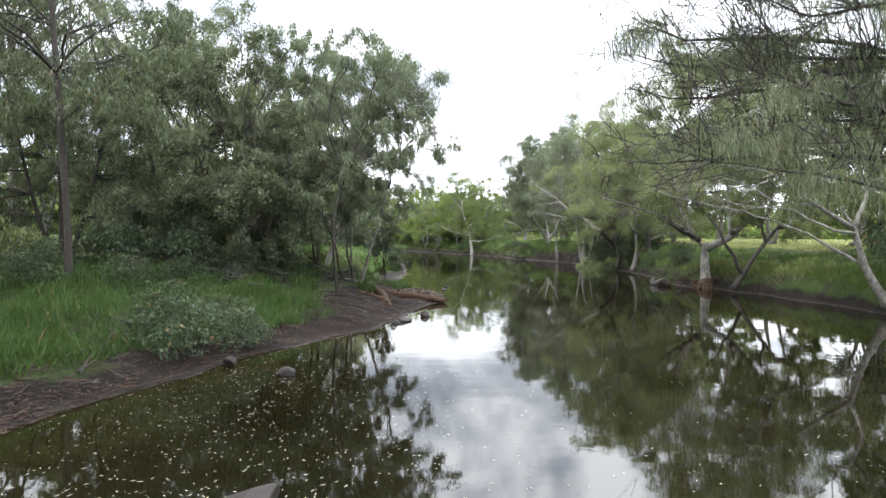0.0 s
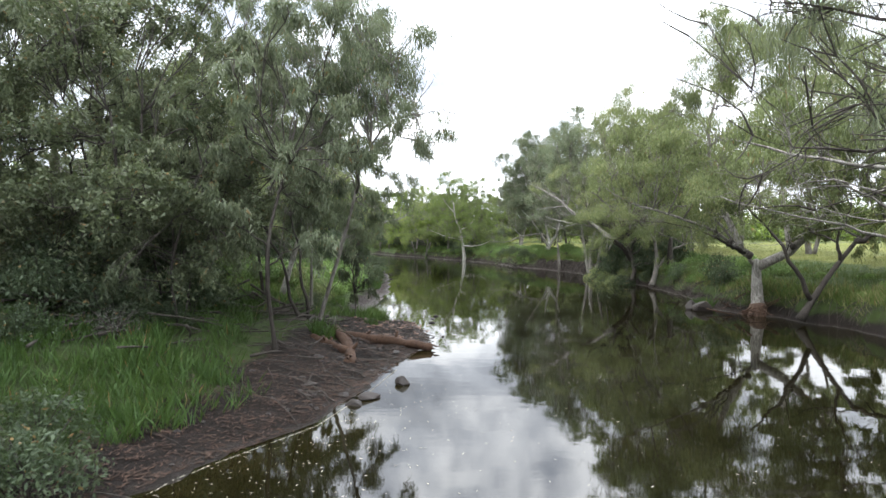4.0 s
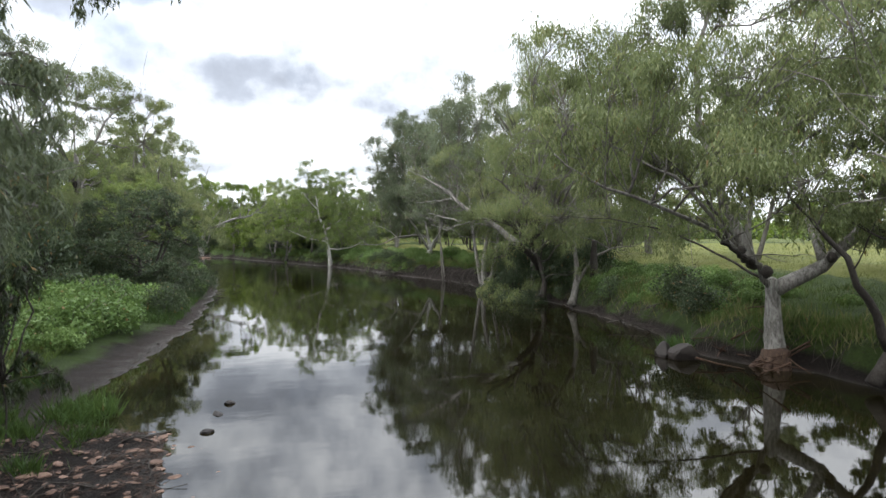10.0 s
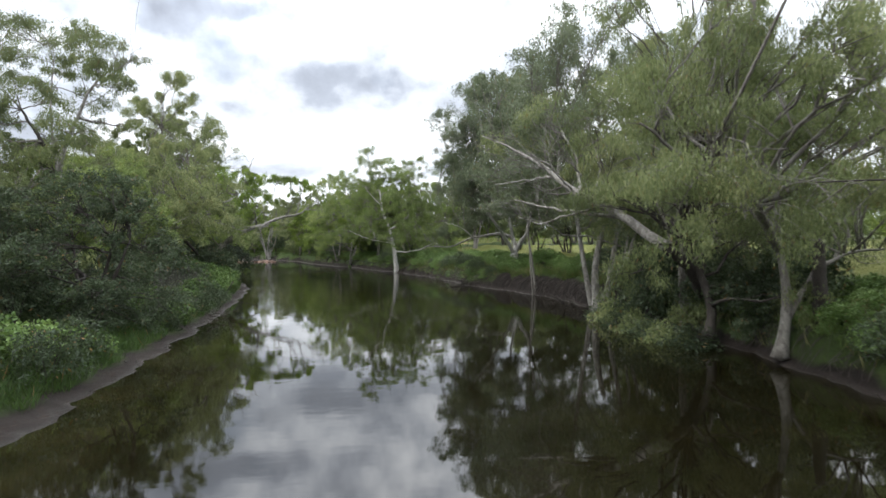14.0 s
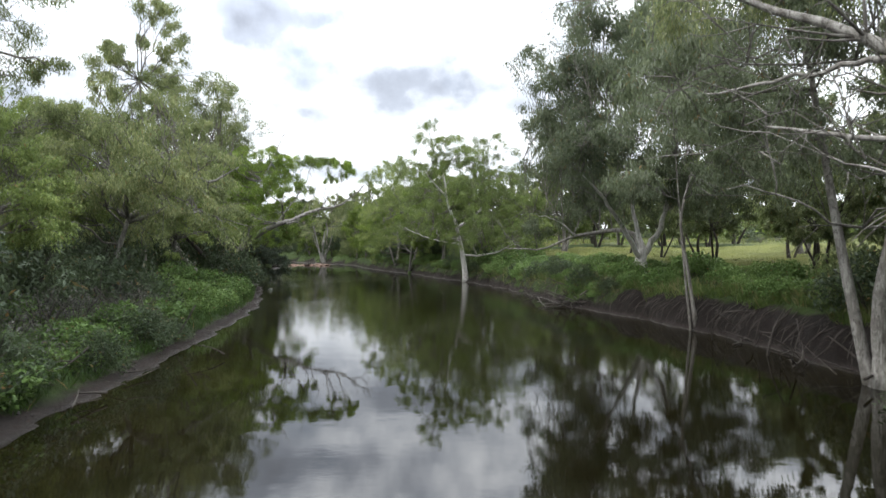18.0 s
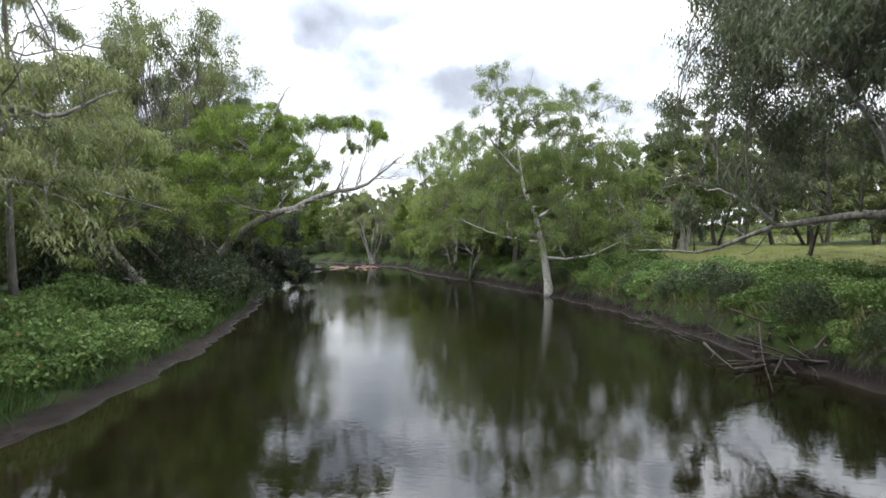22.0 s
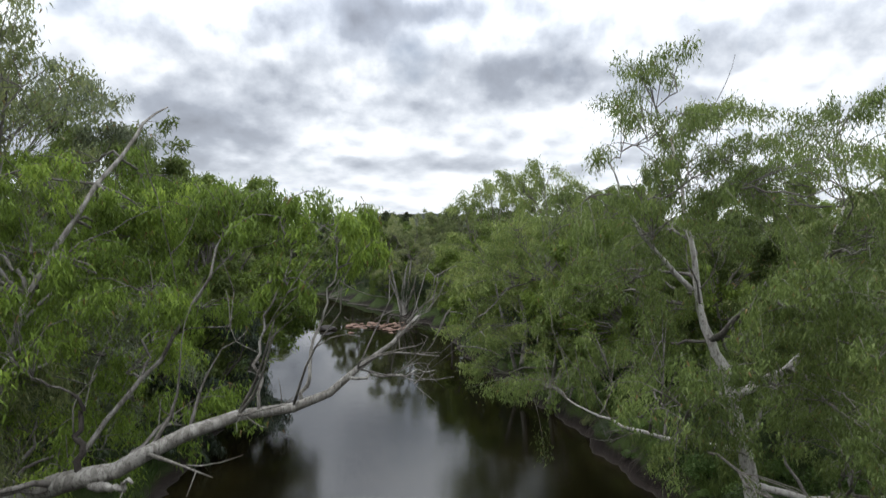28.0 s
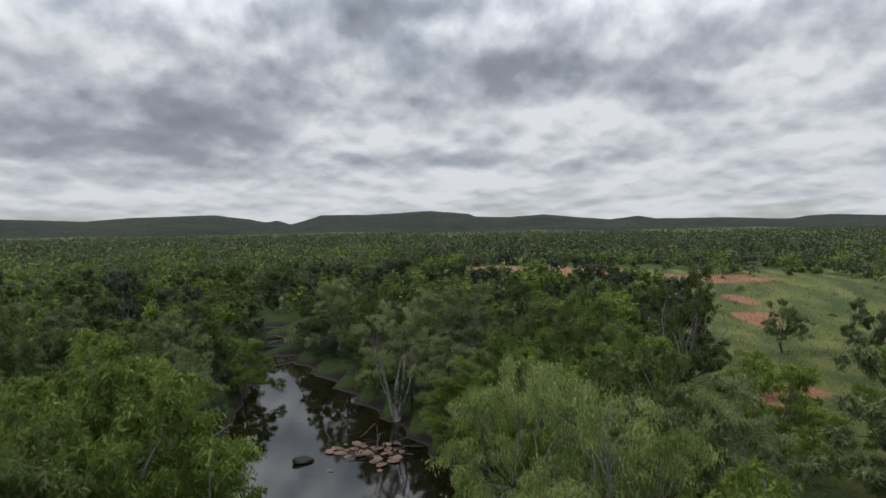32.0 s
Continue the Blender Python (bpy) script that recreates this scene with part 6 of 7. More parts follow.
belt(["weed", "weed2"], "right", 76, 99, 1.5, 4.6, 36, 0.7, 1.05, 1.0)
belt(["weed2"], "right", 80, 122, 0.8, 1.6, 20, 0.55, 0.8, 1.0)
belt(["weed", "weed2", "shrub"], "right", 99, 126, 1.5, 6, 26, 0.6, 1.0, 1.3)
belt(["scrub", "olive", "shrub"], "right", 112, 175, 1.2, 10, 52, 0.8, 1.25, 1.5)
belt(["shrub", "olive"], "right", 62, 70, 3, 8, 4, 0.5, 0.8, 1.6)
# weeds spilling over the lip of the undercut
belt(["weed2", "weed2", "weed", "shrub"], "right", 37, 57, 0.7, 1.4, 13, 0.4, 0.7, 0.8)
belt(["weed2", "weed2", "weed", "shrub"], "right", 77, 124, 0.7, 1.4, 32, 0.4, 0.7, 0.8)
belt(["weed2", "weed2", "shrub", "olive"], "right", 77, 124, 0.2, 0.6, 16, 0.24, 0.4, 0.8)
belt(["weed", "weed2"], "right", 56, 98, 1.2, 4.5, 34, 0.7, 1.0, 1.1)
# low scrub dotted over the open flat
for _ in range(70):
    x, y = rng.uniform(9, 75), rng.uniform(136, 300)
    if y < 175 or rng.uniform() < 0.6:
        plant(["shrub", "weed2", "brush", "olive"][rng.randint(4)], x, y, rng.uniform(0.4, 1.0), rng.uniform(0, 6.28), rng.uniform(0.6, 1.0))
for bush in BUSH.values():
    for o in (*bush.children_recursive, bush):
        bpy.data.objects.remove(o)


def grass(name, label, leaf, count, side, y0, y1, d0, d1, length, seed, power=1.0):
    rng = np.random.RandomState(seed)
    y = rng.uniform(y0, y1, count)
    d = d0 + (d1 - d0) * rng.uniform(0, 1, count) ** power
    line = LEFT if side == "left" else RIGHT
    x = np.interp(y, [p[1] for p in line], [p[0] for p in line]) + (-d if side == "left" else d)
    keep = wave(x, y, 2.2, seed + 1) + wave(x, y, 0.7, seed + 2) * 0.5 > rng.uniform(-1.0, 0.7, count)
    keep &= np.exp(-(((x + 2.6) / 3.1) ** 2 + ((y - 25.0) / 7.0) ** 2)) < rng.uniform(0.25, 0.55, count)
    if side == "right":
        keep &= ~((y > 58) & (y < 76) & (d < 1.0 + 0.4 * wave(x, y, 1.6, 13)))
    x, y = x[keep], y[keep]
    z, dl, dr, wet = land(x, y)
    x, y, z = x[~wet], y[~wet], z[~wet]
    b = Buf()
    leaves(b, np.stack([x, y, z - 0.03], -1), rng, -length, length * 0.07, 0.62, 0.5)
    tagged(new(name, b.mesh(name, M[leaf], False)), label, "grass", kind="stuff")


grass("grass", "lush green grass under the trees", "leaf_shaded_grass", 125000, "left", 5, 34, 1.3, 13, 0.36, 501)
grass("grass", "green grass fringe above the muddy edge", "leaf_shaded_grass", 34000, "left", 46, 92, 0.55, 3.4, 0.36, 502)
grass("grass", "short green grass behind the little mud beach", "leaf_open_grass", 12000, "left", 33, 46, 1.9, 6.5, 0.34, 507)
grass("grass", "green grass hanging over the steep bank", "leaf_open_grass", 70000, "right", 18, 122, 0.7, 6.5, 0.27, 503)
grass("grass", "fresh short grass behind the litter bank", "leaf_weed", 11000, "left", 29, 37, 3.0, 9.5, 0.26, 508)
grass("dry_grass", "yellowing pasture grass on the flat", "leaf_pasture", 30000, "right", 20, 120, 5.0, 40, 0.24, 504, 1.6)
grass("dry_grass", "straw-coloured grass tufts on the bank face", "leaf_straw", 12000, "right", 28, 100, 0.3, 2.2, 0.42, 505)
grass("grass", "green grass of the far bend", "leaf_open_grass", 16000, "right", 118, 152, 0.8, 7, 0.42, 510)
grass("grass", "green grass on the shaded far bank", "leaf_shaded_grass", 16000, "left", 92, 140, 0.6, 6, 0.42, 511)
grass("grass", "rank green grass trailing down the bank face", "leaf_open_grass", 64000, "right", 18, 122, 0.5, 1.8, 0.34, 506)

def flat_grass():
    """Tussocks of the open flat beyond the trees."""
    rng = np.random.RandomState(509)
    x, y = rng.uniform(6, 80, 26000), rng.uniform(128, 290, 26000)
    keep = 0.35 * wave(x, y, 9, 61) + 0.35 * wave(x, y, 2.3, 62) > rng.uniform(-0.6, 0.8, len(x))
    x, y = x[keep], y[keep]
    z = land(x, y)[0]
    b = Buf()
    leaves(b, np.stack([x, y, z - 0.05], -1), rng, -0.6, 0.09, 0.6, 0.5)
    tagged(new("dry_grass", b.mesh("dry_grass", M["leaf_pasture"], False)), "sparse yellow-green tussock grass on the open flat", "grass", kind="stuff")


flat_grass()

# ---- logs, driftwood, stones and litter ----
def log(name, label, pts, r0, r1, mat="log_wood", seed=1, hollow=True, group=""):
    """A fallen trunk with uneven girth, a broken end and stubs."""
    rng = np.random.RandomState(seed)
    base = np.array(pts[0], float)
    ob = thing(name, tuple(base), label, "log", group)
    b = Buf()
    p = spline(pts, 16) - base + rng.normal(0, 0.012, (16, 3))
    r = np.linspace(r0, r1, 16) * (1 + 0.06 * np.sin(np.linspace(0, 9, 16) + seed))
    tube(b, p, r, 14, 0.06, rng)
    part("trunk", b.mesh("log_trunk", M[mat]), ob)
    for k in range(2):
        i = rng.randint(4, 13)
        d = rng.normal(0, 1, 3)
        d[2] = abs(d[2])
        d /= np.linalg.norm(d)
        q = Buf()
        tube(q, [p[i], p[i] + d * r[i] * 1.5, p[i] + d * r[i] * 2.2], [r[i] * 0.4, r[i] * 0.3, r[i] * 0.2], 7, 0.1, rng)
        part("stub", q.mesh("stub", M[mat]), ob)
    if hollow:
        q = Buf()
        t = p[-1] - p[-2]
        t /= np.linalg.norm(t)
        for k in range(5):
            a = rng.normal(0, 1, 3) * r1 * 0.45
            tube(q, [p[-1] + a, p[-1] + a * 1.15 + t * rng.uniform(0.06, 0.2)], [r1 * 0.28, r1 * 0.1], 5, 0.2, rng)
        tagged(part("splinter", q.mesh("splinter", M[mat]), ob), "jagged broken end", kind="stuff")
    return ob


log("fallen_log", "smooth brown fallen log lying out over the water", [(-2.9, 26.2, 0.42), (-1.9, 26.15, 0.32), (-0.9, 26.0, 0.22), (0.05, 25.8, 0.1)], 0.165, 0.13, seed=3)
log("forked_log", "short forked brown log sloping to the water", [(-2.95, 26.1, 0.62), (-2.5, 25.0, 0.42), (-2.2, 24.0, 0.2), (-2.15, 23.2, 0.1)], 0.15, 0.17, seed=4)
log("side_log", "brown log arm resting on leaf litter", [(-3.5, 25.2, 0.5), (-2.9, 24.7, 0.38), (-2.35, 24.2, 0.28)], 0.12, 0.13, seed=5, hollow=False)
log("pale_log", "pale leaning dead trunk in the scrub", [(-12.6, 86.2, 1.2), (-13.4, 85.6, 2.6), (-14.6, 84.8, 4.6)], 0.24, 0.17, "bark_white", 6)
log("pale_log", "pale dead trunk leaning above the weeds", [(-12.0, 87.4, 1.4), (-12.8, 86.8, 2.9), (-13.6, 86.2, 4.0)], 0.16, 0.1, "drift", 7)
log("pale_log", "weathered white trunk lying behind the weeds", [(-12.4, 50.5, 1.6), (-13.4, 51.4, 2.4), (-15, 52.4, 3.4)], 0.22, 0.15, "bark_white", 8)


def stick_pile(name, label, centre, spread, n, l0, l1, r, seed, mat="drift", tilt=0.25, group="driftwood"):
    """Drift sticks lying across one another; each stick a part."""
    rng = np.random.RandomState(seed)
    z0 = ground_z(*centre)
    ob = thing(name, (*centre, z0), label, "driftwood", group)
    for k in range(n):
        x, y = rng.normal(0, spread[0], 1)[0], rng.normal(0, spread[1], 1)[0]
        z = max(ground_z(centre[0] + x, centre[1] + y), 0.02) - z0 + rng.uniform(0.02, 0.25)
        a, e, l = rng.uniform(0, 6.28), rng.normal(0, tilt), rng.uniform(l0, l1)
        d = np.array([math.cos(a) * math.cos(e), math.sin(a) * math.cos(e), math.sin(e)]) * l * 0.5
        c = np.array([x, y, z + abs(d[2]) * 0.7])
        mid = c + rng.normal(0, 0.06 * l, 3) * np.array([1, 1, 0.5])
        b = Buf()
        g = r * rng.uniform(0.5, 1.5)
        tube(b, spline([c - d, mid, c + d], 7), np.linspace(g, g * 0.4, 7), 6, 0.12, rng)
        if rng.uniform() < 0.5:
            e2 = mid + d * 0.5 + rng.normal(0, 0.2 * l, 3) * np.array([1, 1, 0.6])
            tube(b, spline([mid, 0.5 * (mid + e2) + rng.normal(0, 0.03, 3), e2], 5), np.linspace(g * 0.6, g * 0.2, 5), 5)
        part("stick", b.mesh("stick", M[mat]), ob)
    return ob


stick_pile("driftwood_pile", "tangle of grey flood sticks round the gum stems", (-4.8, 27.2), (1.2, 1.0), 34, 0.6, 1.9, 0.028, 21)
stick_pile("driftwood_pile", "heap of dark flood debris under saplings", (-6.0, 28.2), (1.2, 1.0), 40, 0.7, 2.0, 0.035, 22, "bark_dark")
stick_pile("driftwood_pile", "scattered sticks over brown leaf litter", (-4.6, 23.4), (1.0, 1.4), 22, 0.4, 1.5, 0.022, 23, "bark_dark", 0.12)
stick_pile("driftwood_pile", "dark fallen branches heaped under the thicket", (-7.6, 21.0), (1.3, 0.9), 34, 0.7, 2.2, 0.03, 32, "bark_dark", 0.3)
stick_pile("driftwood_pile", "loose sticks on the muddy edge", (-6.6, 11.6), (0.5, 1.6), 12, 0.4, 1.0, 0.02, 24)
stick_pile("driftwood_pile", "bleached driftwood branches against the bank", (10.0, 78.6), (0.5, 0.9), 18, 1.2, 3.0, 0.04, 25, "drift", 0.2)
stick_pile("driftwood_pile", "dead twiggy branches at the water's edge", (8.3, 84.8), (0.5, 1.6), 18, 0.7, 1.8, 0.018, 26, "drift", 0.22)
stick_pile("driftwood_pile", "grey sticks at the foot of the bank", (14.6, 41.6), (0.4, 1.2), 12, 0.6, 1.6, 0.025, 27, "drift", 0.4)
stick_pile("driftwood_pile", "bare branches lying on the gravel bar", (-17.6, 138.4), (1.6, 1.4), 18, 1.2, 3.2, 0.05, 28, "drift", 0.35)
stick_pile("driftwood_pile", "sticks caught below the eroded bank", (13.4, 66.0), (0.4, 3.0), 14, 0.6, 1.8, 0.022, 29, "drift", 0.5)
stick_pile("dead_brush", "bleached dead branches tangled in the bank scrub", (-7.2, 64.6), (1.4, 2.6), 30, 0.9, 2.4, 0.024, 33, "drift", 0.7)
stick_pile("dead_brush", "grey dead twigs hanging over the weeds", (-8.4, 69.0), (1.2, 2.0), 22, 0.9, 2.2, 0.022, 34, "drift", 0.8)
stick_pile("driftwood_pile", "roots and broken branches below the eroded bank", (14.0, 64.0), (0.35, 3.2), 20, 0.6, 1.8, 0.026, 35, "drift", 0.5)
stick_pile("driftwood_pile", "small driftwood sticks on grey mud", (-3.6, 61.5), (0.3, 1.0), 6, 0.4, 1.0, 0.03, 30, "drift", 0.2)
stick_pile("driftwood_pile", "roots and sticks around a gum's foot", (14.6, 34.6), (0.6, 0.8), 22, 0.5, 1.4, 0.025, 31, "log_wood", 0.3)


def rock_mesh(seed, mat, rough=0.22):
    """A weathered stone about 1 across."""
    rng = np.random.RandomState(seed)
    bm = bmesh.new()
    bmesh.ops.create_icosphere(bm, subdivisions=3, radius=0.5)
    off = rng.uniform(0, 50, 3)
    cut = [(Vector(rng.normal(0, 1, 3)).normalized(), rng.uniform(0.3, 0.42)) for _ in range(7)]
    for v in bm.verts:
        p = v.co.copy()
        k = 1 + rough * noise.fractal(p * 2.2 + Vector(off), 1.0, 2.0, 4)
        p *= k
        for nrm, d in cut:
            over = p.dot(nrm) - d
            if over > 0:
                p -= nrm * over * 0.85
        v.co = p
    me = bpy.data.meshes.new("stone")
    bm.to_mesh(me)
    bm.free()
    me.polygons.foreach_set("use_smooth", np.full(len(me.polygons), False))
    me.materials.append(M[mat])
    return me


STONES = [rock_mesh(600 + i, "rock") for i in range(4)] + [rock_mesh(610 + i, "rock_red") for i in range(3)]


def stone(name, label, x, y, z, sx, sy, sz, turn, k, group="creek stones"):
    ob = new(name, STONES[k])
    ob.matrix_world = Matrix.Translation((x, y, z)) @ Matrix.Rotation(turn, 4, "Z") @ Matrix.Diagonal((sx, sy, sz, 1))
    return tagged(ob, label, "rock", group)


for x, y, z, a, b, c, k, t in [(-0.63, 21.45, 0.05, 0.42, 0.4, 0.3, 0, "dark wet stone standing out of the water"), (-1.3, 20.2, 0.03, 0.6, 0.4, 0.28, 1, "flat dark stone breaking the water"), (-1.55, 19.7, 0.0, 0.5, 0.36, 0.2, 2, "flat dark stone breaking the water"),
                               (-3.19, 12.3, 0.03, 0.5, 0.36, 0.26, 2, "brown rounded stone in the shallows"), (-1.95, 6.25, 0.06, 0.62, 0.5, 0.34, 1, "brown boulder half under water"), (-1.65, 24.2, 0.06, 0.36, 0.26, 0.22, 3, "grey stone beside the log"),
                               (-2.4, 23.5, 0.14, 0.5, 0.42, 0.34, 1, "round boulder in leaf litter"), (12.75, 36.65, 0.1, 0.62, 0.6, 0.75, 0, "upright grey boulder at the water's edge")] + [(13.15, 36.1, 0.12, 1.0, 0.8, 0.7, 3, "brown boulder with a grass tuft behind"),
                               (0.08, 33.1, 0.0, 0.34, 0.2, 0.14, 1, "small dark stone in shallow water"), (0.05, 31.9, 0.0, 0.3, 0.22, 0.14, 2, "small dark stone in shallow water"), (0.45, 28.4, 0.0, 0.14, 0.12, 0.1, 3, "small dark stone in shallow water"),
                               (0.23, 33.9, 0.0, 0.3, 0.16, 0.16, 0, "small dark stone in shallow water"), (-22.5, 134.0, 0.1, 1.7, 1.1, 0.9, 1, "dark boulder standing alone in the creek"), (-4.6, 13.1, 0.1, 0.4, 0.3, 0.24, 2, "grey stone on the muddy edge")]:
    stone("rock", t, x, y, z, a, b, c, x * 3 + y, k)

rng = np.random.RandomState(66)
for i in range(270):     # the gravel spit
    x, y = rng.normal(-1.4, 0.8), rng.uniform(27.0, 32.0)
    g = rng.uniform(0.04, 0.11) if i % 5 else rng.uniform(0.11, 0.24)
    stone("gravel_stone", "reddish angular stone of the gravel spit", x, y, max(ground_z(x, y), -0.02) + 0.01, g * 1.3, g * rng.uniform(0.6, 1), g * 0.35, rng.uniform(0, 6), rng.randint(4, 7), "gravel spit stones")
for i in range(60):     # the bar in the bend
    x, y = rng.uniform(-21.5, -15.5), rng.normal(136.8, 1.2)
    g = rng.uniform(0.2, 0.8)
    stone("bar_stone", "reddish stone of the gravel bar", x, y, rng.uniform(-0.08, 0.12), g * 1.3, g, g * 0.4, rng.uniform(0, 6), rng.randint(4, 7), "gravel bar stones")
for i in range(60):     # pebbles on the mud further on
    y = rng.uniform(34, 92)
    x = along(LEFT, y) - rng.uniform(0.0, 1.1)
    g = rng.uniform(0.05, 0.16)
    stone("bank_stone", "small brown stone on the muddy bank", x, y, ground_z(x, y) + 0.01, g, g * 0.8, g * 0.6, rng.uniform(0, 6), rng.randint(0, 4), "bank stones")
for i in range(40):     # loose stones along the litter bank
    y = rng.uniform(9, 27)
    x = along(LEFT, y) - rng.uniform(0.0, 1.6)
    g = rng.uniform(0.05, 0.16)
    stone("bank_stone", "small brown stone on the muddy bank", x, y, ground_z(x, y) + 0.01, g, g * 0.8, g * 0.6, rng.uniform(0, 6), rng.randint(0, 4), "bank stones")


def strewn(name, label, mat, n, place_of, length, width, seed, lift=0.012, droop=0.0, flat=True):
    """Small flat pieces lying about, too many to count."""
    rng = np.random.RandomState(seed)
    x, y = place_of(rng, n)
    z, dl, dr, wet = land(x, y)
    z = np.where(wet | (z < 0), 0.0, z) + lift
    a = rng.uniform(0, 6.28, n)
    k = rng.uniform(0.5, 1.5, n)
    dx, dy = np.cos(a) * length * k, np.sin(a) * length * k
    wx, wy = -np.sin(a) * width * k, np.cos(a) * width * k
    tilt = 0 if flat else rng.uniform(-0.4, 0.4, n) * length
    v = np.stack([np.stack([x - dx, y - dy, z - tilt * 0], -1), np.stack([x + wx, y + wy, z], -1), np.stack([x + dx, y + dy, z + np.abs(tilt)], -1), np.stack([x - wx, y - wy, z], -1)], 1).reshape(-1, 3)
    tagged(new(name, quad_mesh(name, v, np.arange(4 * n).reshape(-1, 4), M[mat], False)), label, "litter", kind="stuff")


def on_water(rng, n):
    y = 3 + 20 * rng.uniform(0, 1, n) ** 1.5
    x = rng.uniform(-5.5, 14, n)
    x = np.where(rng.uniform(0, 1, n) < 0.62, -3.2 + rng.normal(0, 1.6, n), x)
    x = np.maximum(x, np.interp(y, [p[1] for p in LEFT], [p[0] for p in LEFT]) + 0.15)
    return x, y


def on_left_bank(rng, n):
    y = rng.uniform(7, 33, n)
    return np.interp(y, [p[1] for p in LEFT], [p[0] for p in LEFT]) - np.abs(rng.normal(0, 2.0, n)) - 0.02, y


def on_banks(rng, n):
    y = rng.uniform(30, 118, n)
    left = rng.uniform(0, 1, n) < 0.5
    d = np.abs(rng.normal(0, 0.7, n)) + 0.02
    return np.where(left, np.interp(y, [p[1] for p in LEFT], [p[0] for p in LEFT]) - d, np.interp(y, [p[1] for p in RIGHT], [p[0] for p in RIGHT]) + d), y


strewn("floating_fluff", "pale flecks of leaf and fluff drifting on the water", "fleck", 3600, on_water, 0.026, 0.006, 71, 0.004)
strewn("leaf_litter", "fallen brown gum leaves on the bank", "litter", 15000, on_left_bank, 0.07, 0.012, 72, 0.014, flat=False)
strewn("leaf_litter", "fallen leaves along the mud", "litter", 5000, on_banks, 0.07, 0.014, 73, 0.014, flat=False)


def hanging_roots():
    """Exposed roots and dead stems down the undercut bank."""
    rng = np.random.RandomState(91)
    b = Buf()
    for i in range(1100):
        y = rng.uniform(26, 122)
        x = along(RIGHT, y)
        top = np.array([x + rng.uniform(0.5, 1.1), y, 0])
        top[2] = ground_z(top[0], top[1]) + 0.05
        foot = np.array([x + rng.uniform(-0.05, 0.35), y + rng.normal(0, 0.35), rng.uniform(-0.05, 0.35)])
        mid = 0.5 * (top + foot) + np.array([-rng.uniform(0.02, 0.18), rng.normal(0, 0.08), 0.05])
        g = rng.uniform(0.004, 0.018)
        tube(b, spline([top, mid, foot], 5), np.linspace(g, g * 0.5, 5), 4, cap=False)
    tagged(new("exposed_roots", b.mesh("exposed_roots", M["drift"])), "tangle of exposed roots down the eroded bank", "roots", kind="stuff")


hanging_roots()

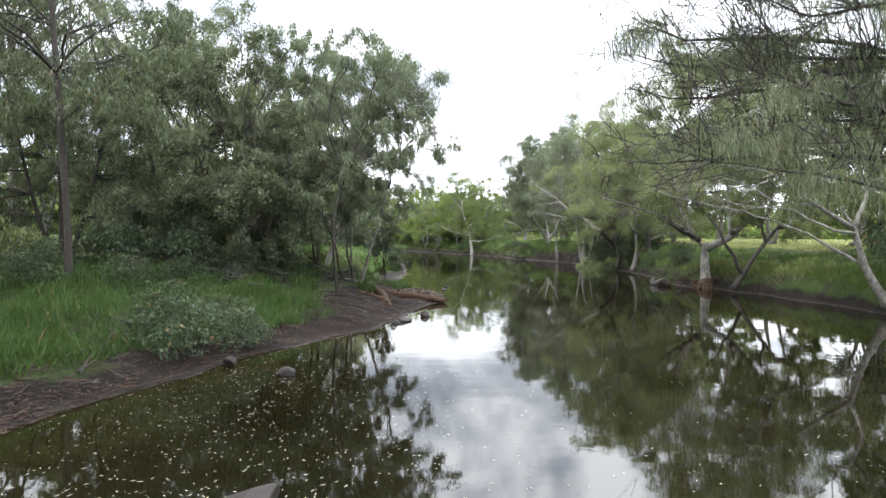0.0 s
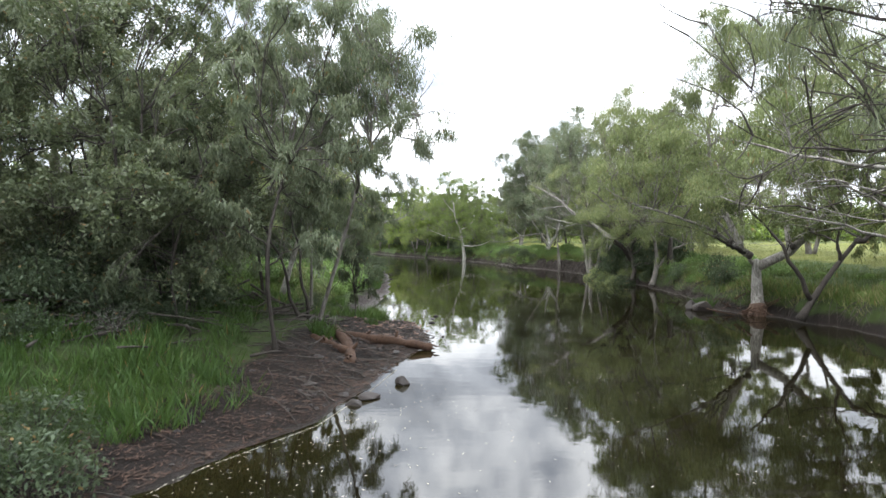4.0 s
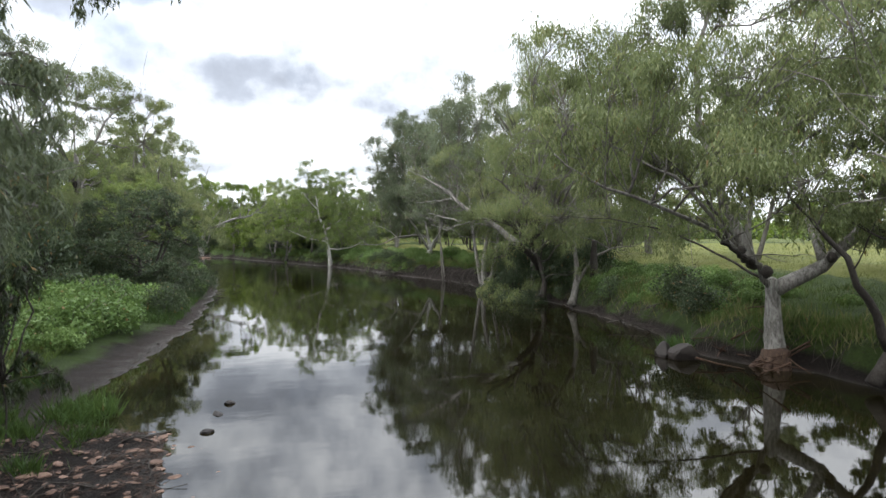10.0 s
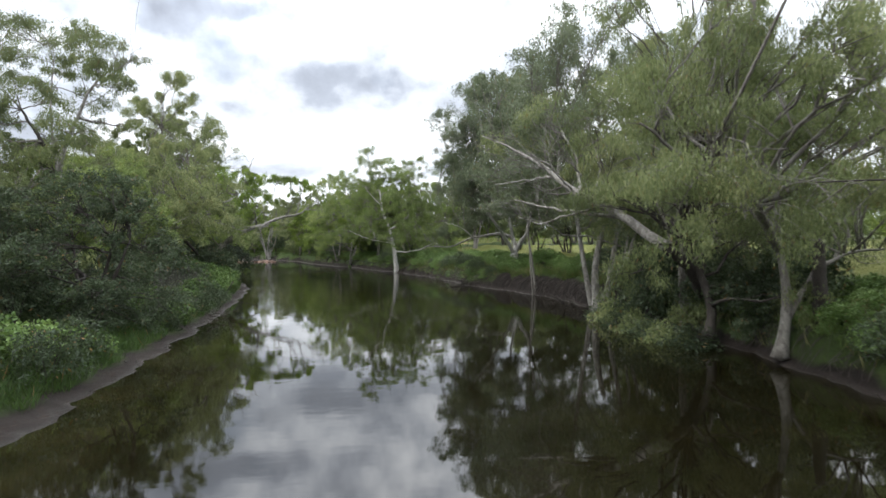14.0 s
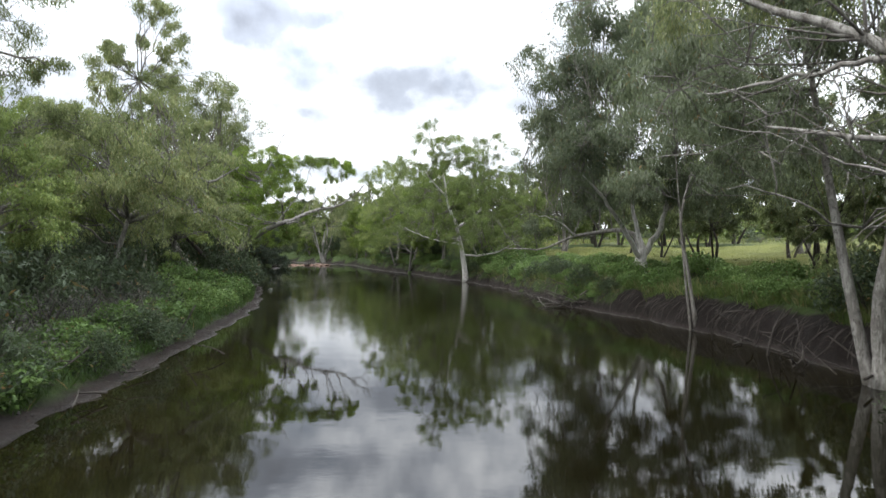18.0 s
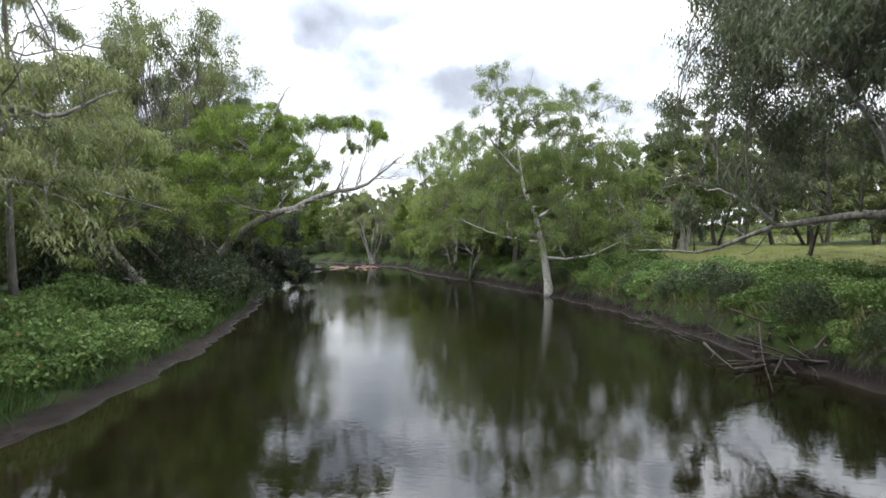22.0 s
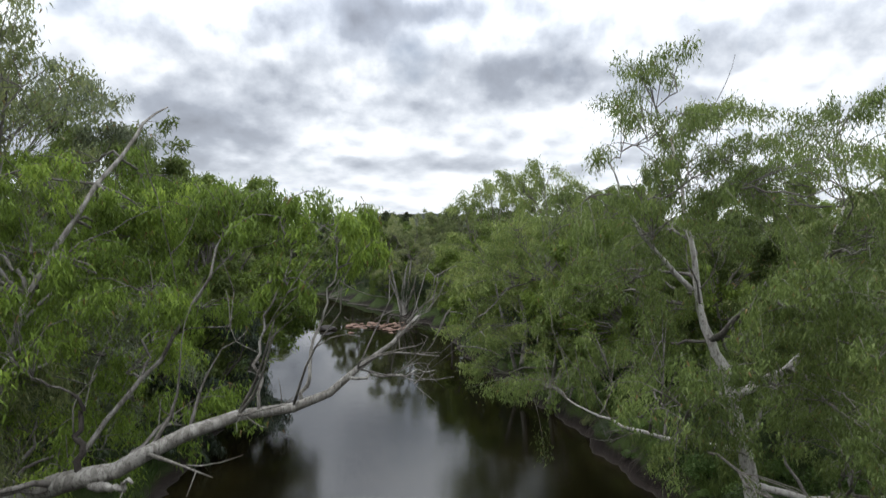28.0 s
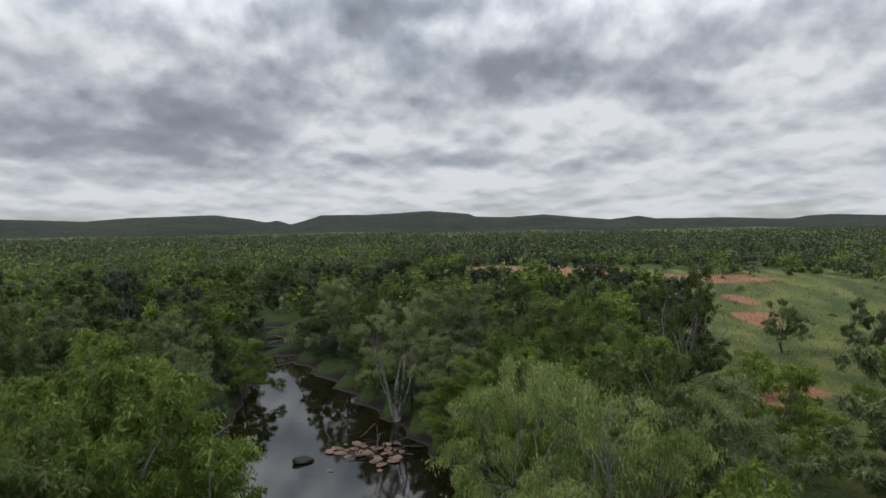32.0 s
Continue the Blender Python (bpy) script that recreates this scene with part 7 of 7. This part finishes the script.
def litter_bank():
    """Roots, clods and small sticks over the flood litter of the spit."""
    rng = np.random.RandomState(92)
    b = Buf()
    for i in range(300):
        y = rng.uniform(8, 32) if i % 4 == 0 else rng.uniform(18.5, 32)
        x = along(LEFT, y) - abs(rng.normal(0, 1.4 if y < 18 else 2.4)) - 0.1
        a, l = rng.uniform(0, 6.28), rng.uniform(0.25, 1.3)
        pts = []
        for u in (-0.5, -0.15, 0.2, 0.5):
            px, py = x + math.cos(a) * l * u + rng.normal(0, 0.02), y + math.sin(a) * l * u + rng.normal(0, 0.02)
            pts.append((px, py, max(ground_z(px, py), 0.0) + rng.uniform(0.0, 0.05)))
        g = rng.uniform(0.005, 0.02)
        tube(b, spline(pts, 6), np.linspace(g, g * 0.5, 6), 5, 0.1, rng)
    tagged(new("fallen_sticks", b.mesh("fallen_sticks", M["bark_dark"])), "thin dead sticks strewn over brown leaf litter", "sticks", kind="stuff")
    for x0, y0, n, span in ((-3.9, 27.6, 18, 2.2), (-6.3, 30.4, 8, 1.4), (-3.9, 22.6, 6, 0.9), (-8.3, 24.4, 7, 1.3)):
        q = Buf()
        for k in range(n):
            a, l = rng.uniform(0, 6.28), span * rng.uniform(0.5, 1.1)
            pts = []
            for u in (0.04, 0.3, 0.65, 1.0):
                px, py = x0 + math.cos(a + 0.4 * u) * l * u, y0 + math.sin(a + 0.4 * u) * l * u
                pts.append((px, py, max(ground_z(px, py), -0.05) + 0.22 * (1 - u) ** 2 + rng.uniform(-0.01, 0.03)))
            g = rng.uniform(0.018, 0.05)
            tube(q, spline(pts, 9), np.linspace(g, g * 0.3, 9), 6, 0.15, rng)
        tagged(new("exposed_roots", q.mesh("exposed_roots", M["bark_dark"])), "knotted brown roots washed bare around the stems", "roots", kind="stuff")
    for i in range(60):
        y = rng.uniform(19.5, 27)
        x = along(LEFT, y) - abs(rng.normal(0, 1.5)) - 0.15
        g = rng.uniform(0.05, 0.15) if i % 6 else rng.uniform(0.15, 0.32)
        stone("mud_clod", "dark flat clod of mud and stone in the litter", x, y, ground_z(x, y) + 0.01, g * 1.3, g, g * 0.4, rng.uniform(0, 6), rng.randint(0, 4), "litter bank clods")


litter_bank()


def tuft(x, y, radius, count, length, seed, label="green grass tuft growing out of the litter"):
    rng = np.random.RandomState(seed)
    r, a = radius * np.sqrt(rng.uniform(0, 1, count)), rng.uniform(0, 6.28, count)
    px, py = x + r * np.cos(a), y + r * np.sin(a)
    z = np.maximum(land(px, py)[0], 0.0)
    b = Buf()
    leaves(b, np.stack([px, py, z - 0.03], -1), rng, -length, length * 0.06, 0.6, 0.5)
    tagged(new("grass_tuft", b.mesh("grass_tuft", M["leaf_shaded_grass"], False)), label, "grass", "grass tufts")


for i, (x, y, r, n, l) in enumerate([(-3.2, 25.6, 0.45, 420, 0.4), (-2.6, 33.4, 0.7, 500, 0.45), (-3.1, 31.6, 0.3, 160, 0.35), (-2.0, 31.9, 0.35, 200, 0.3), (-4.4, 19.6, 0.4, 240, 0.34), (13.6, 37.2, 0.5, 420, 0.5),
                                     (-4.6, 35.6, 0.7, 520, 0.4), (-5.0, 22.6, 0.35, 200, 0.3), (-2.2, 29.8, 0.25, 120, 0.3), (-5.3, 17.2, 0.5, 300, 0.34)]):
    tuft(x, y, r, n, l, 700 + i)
hero("young_sapling", -3.0, 31.0, "thin young gum sapling on the gravel spit", height=3.0, radius=0.8, r0=0.022, lobes=6, low=1.0, leaf="leaf_wood_dark", bark="bark_dark", seed=231, stems=2, tips=14, sprays=26, length=0.14, width=0.04, group="saplings")
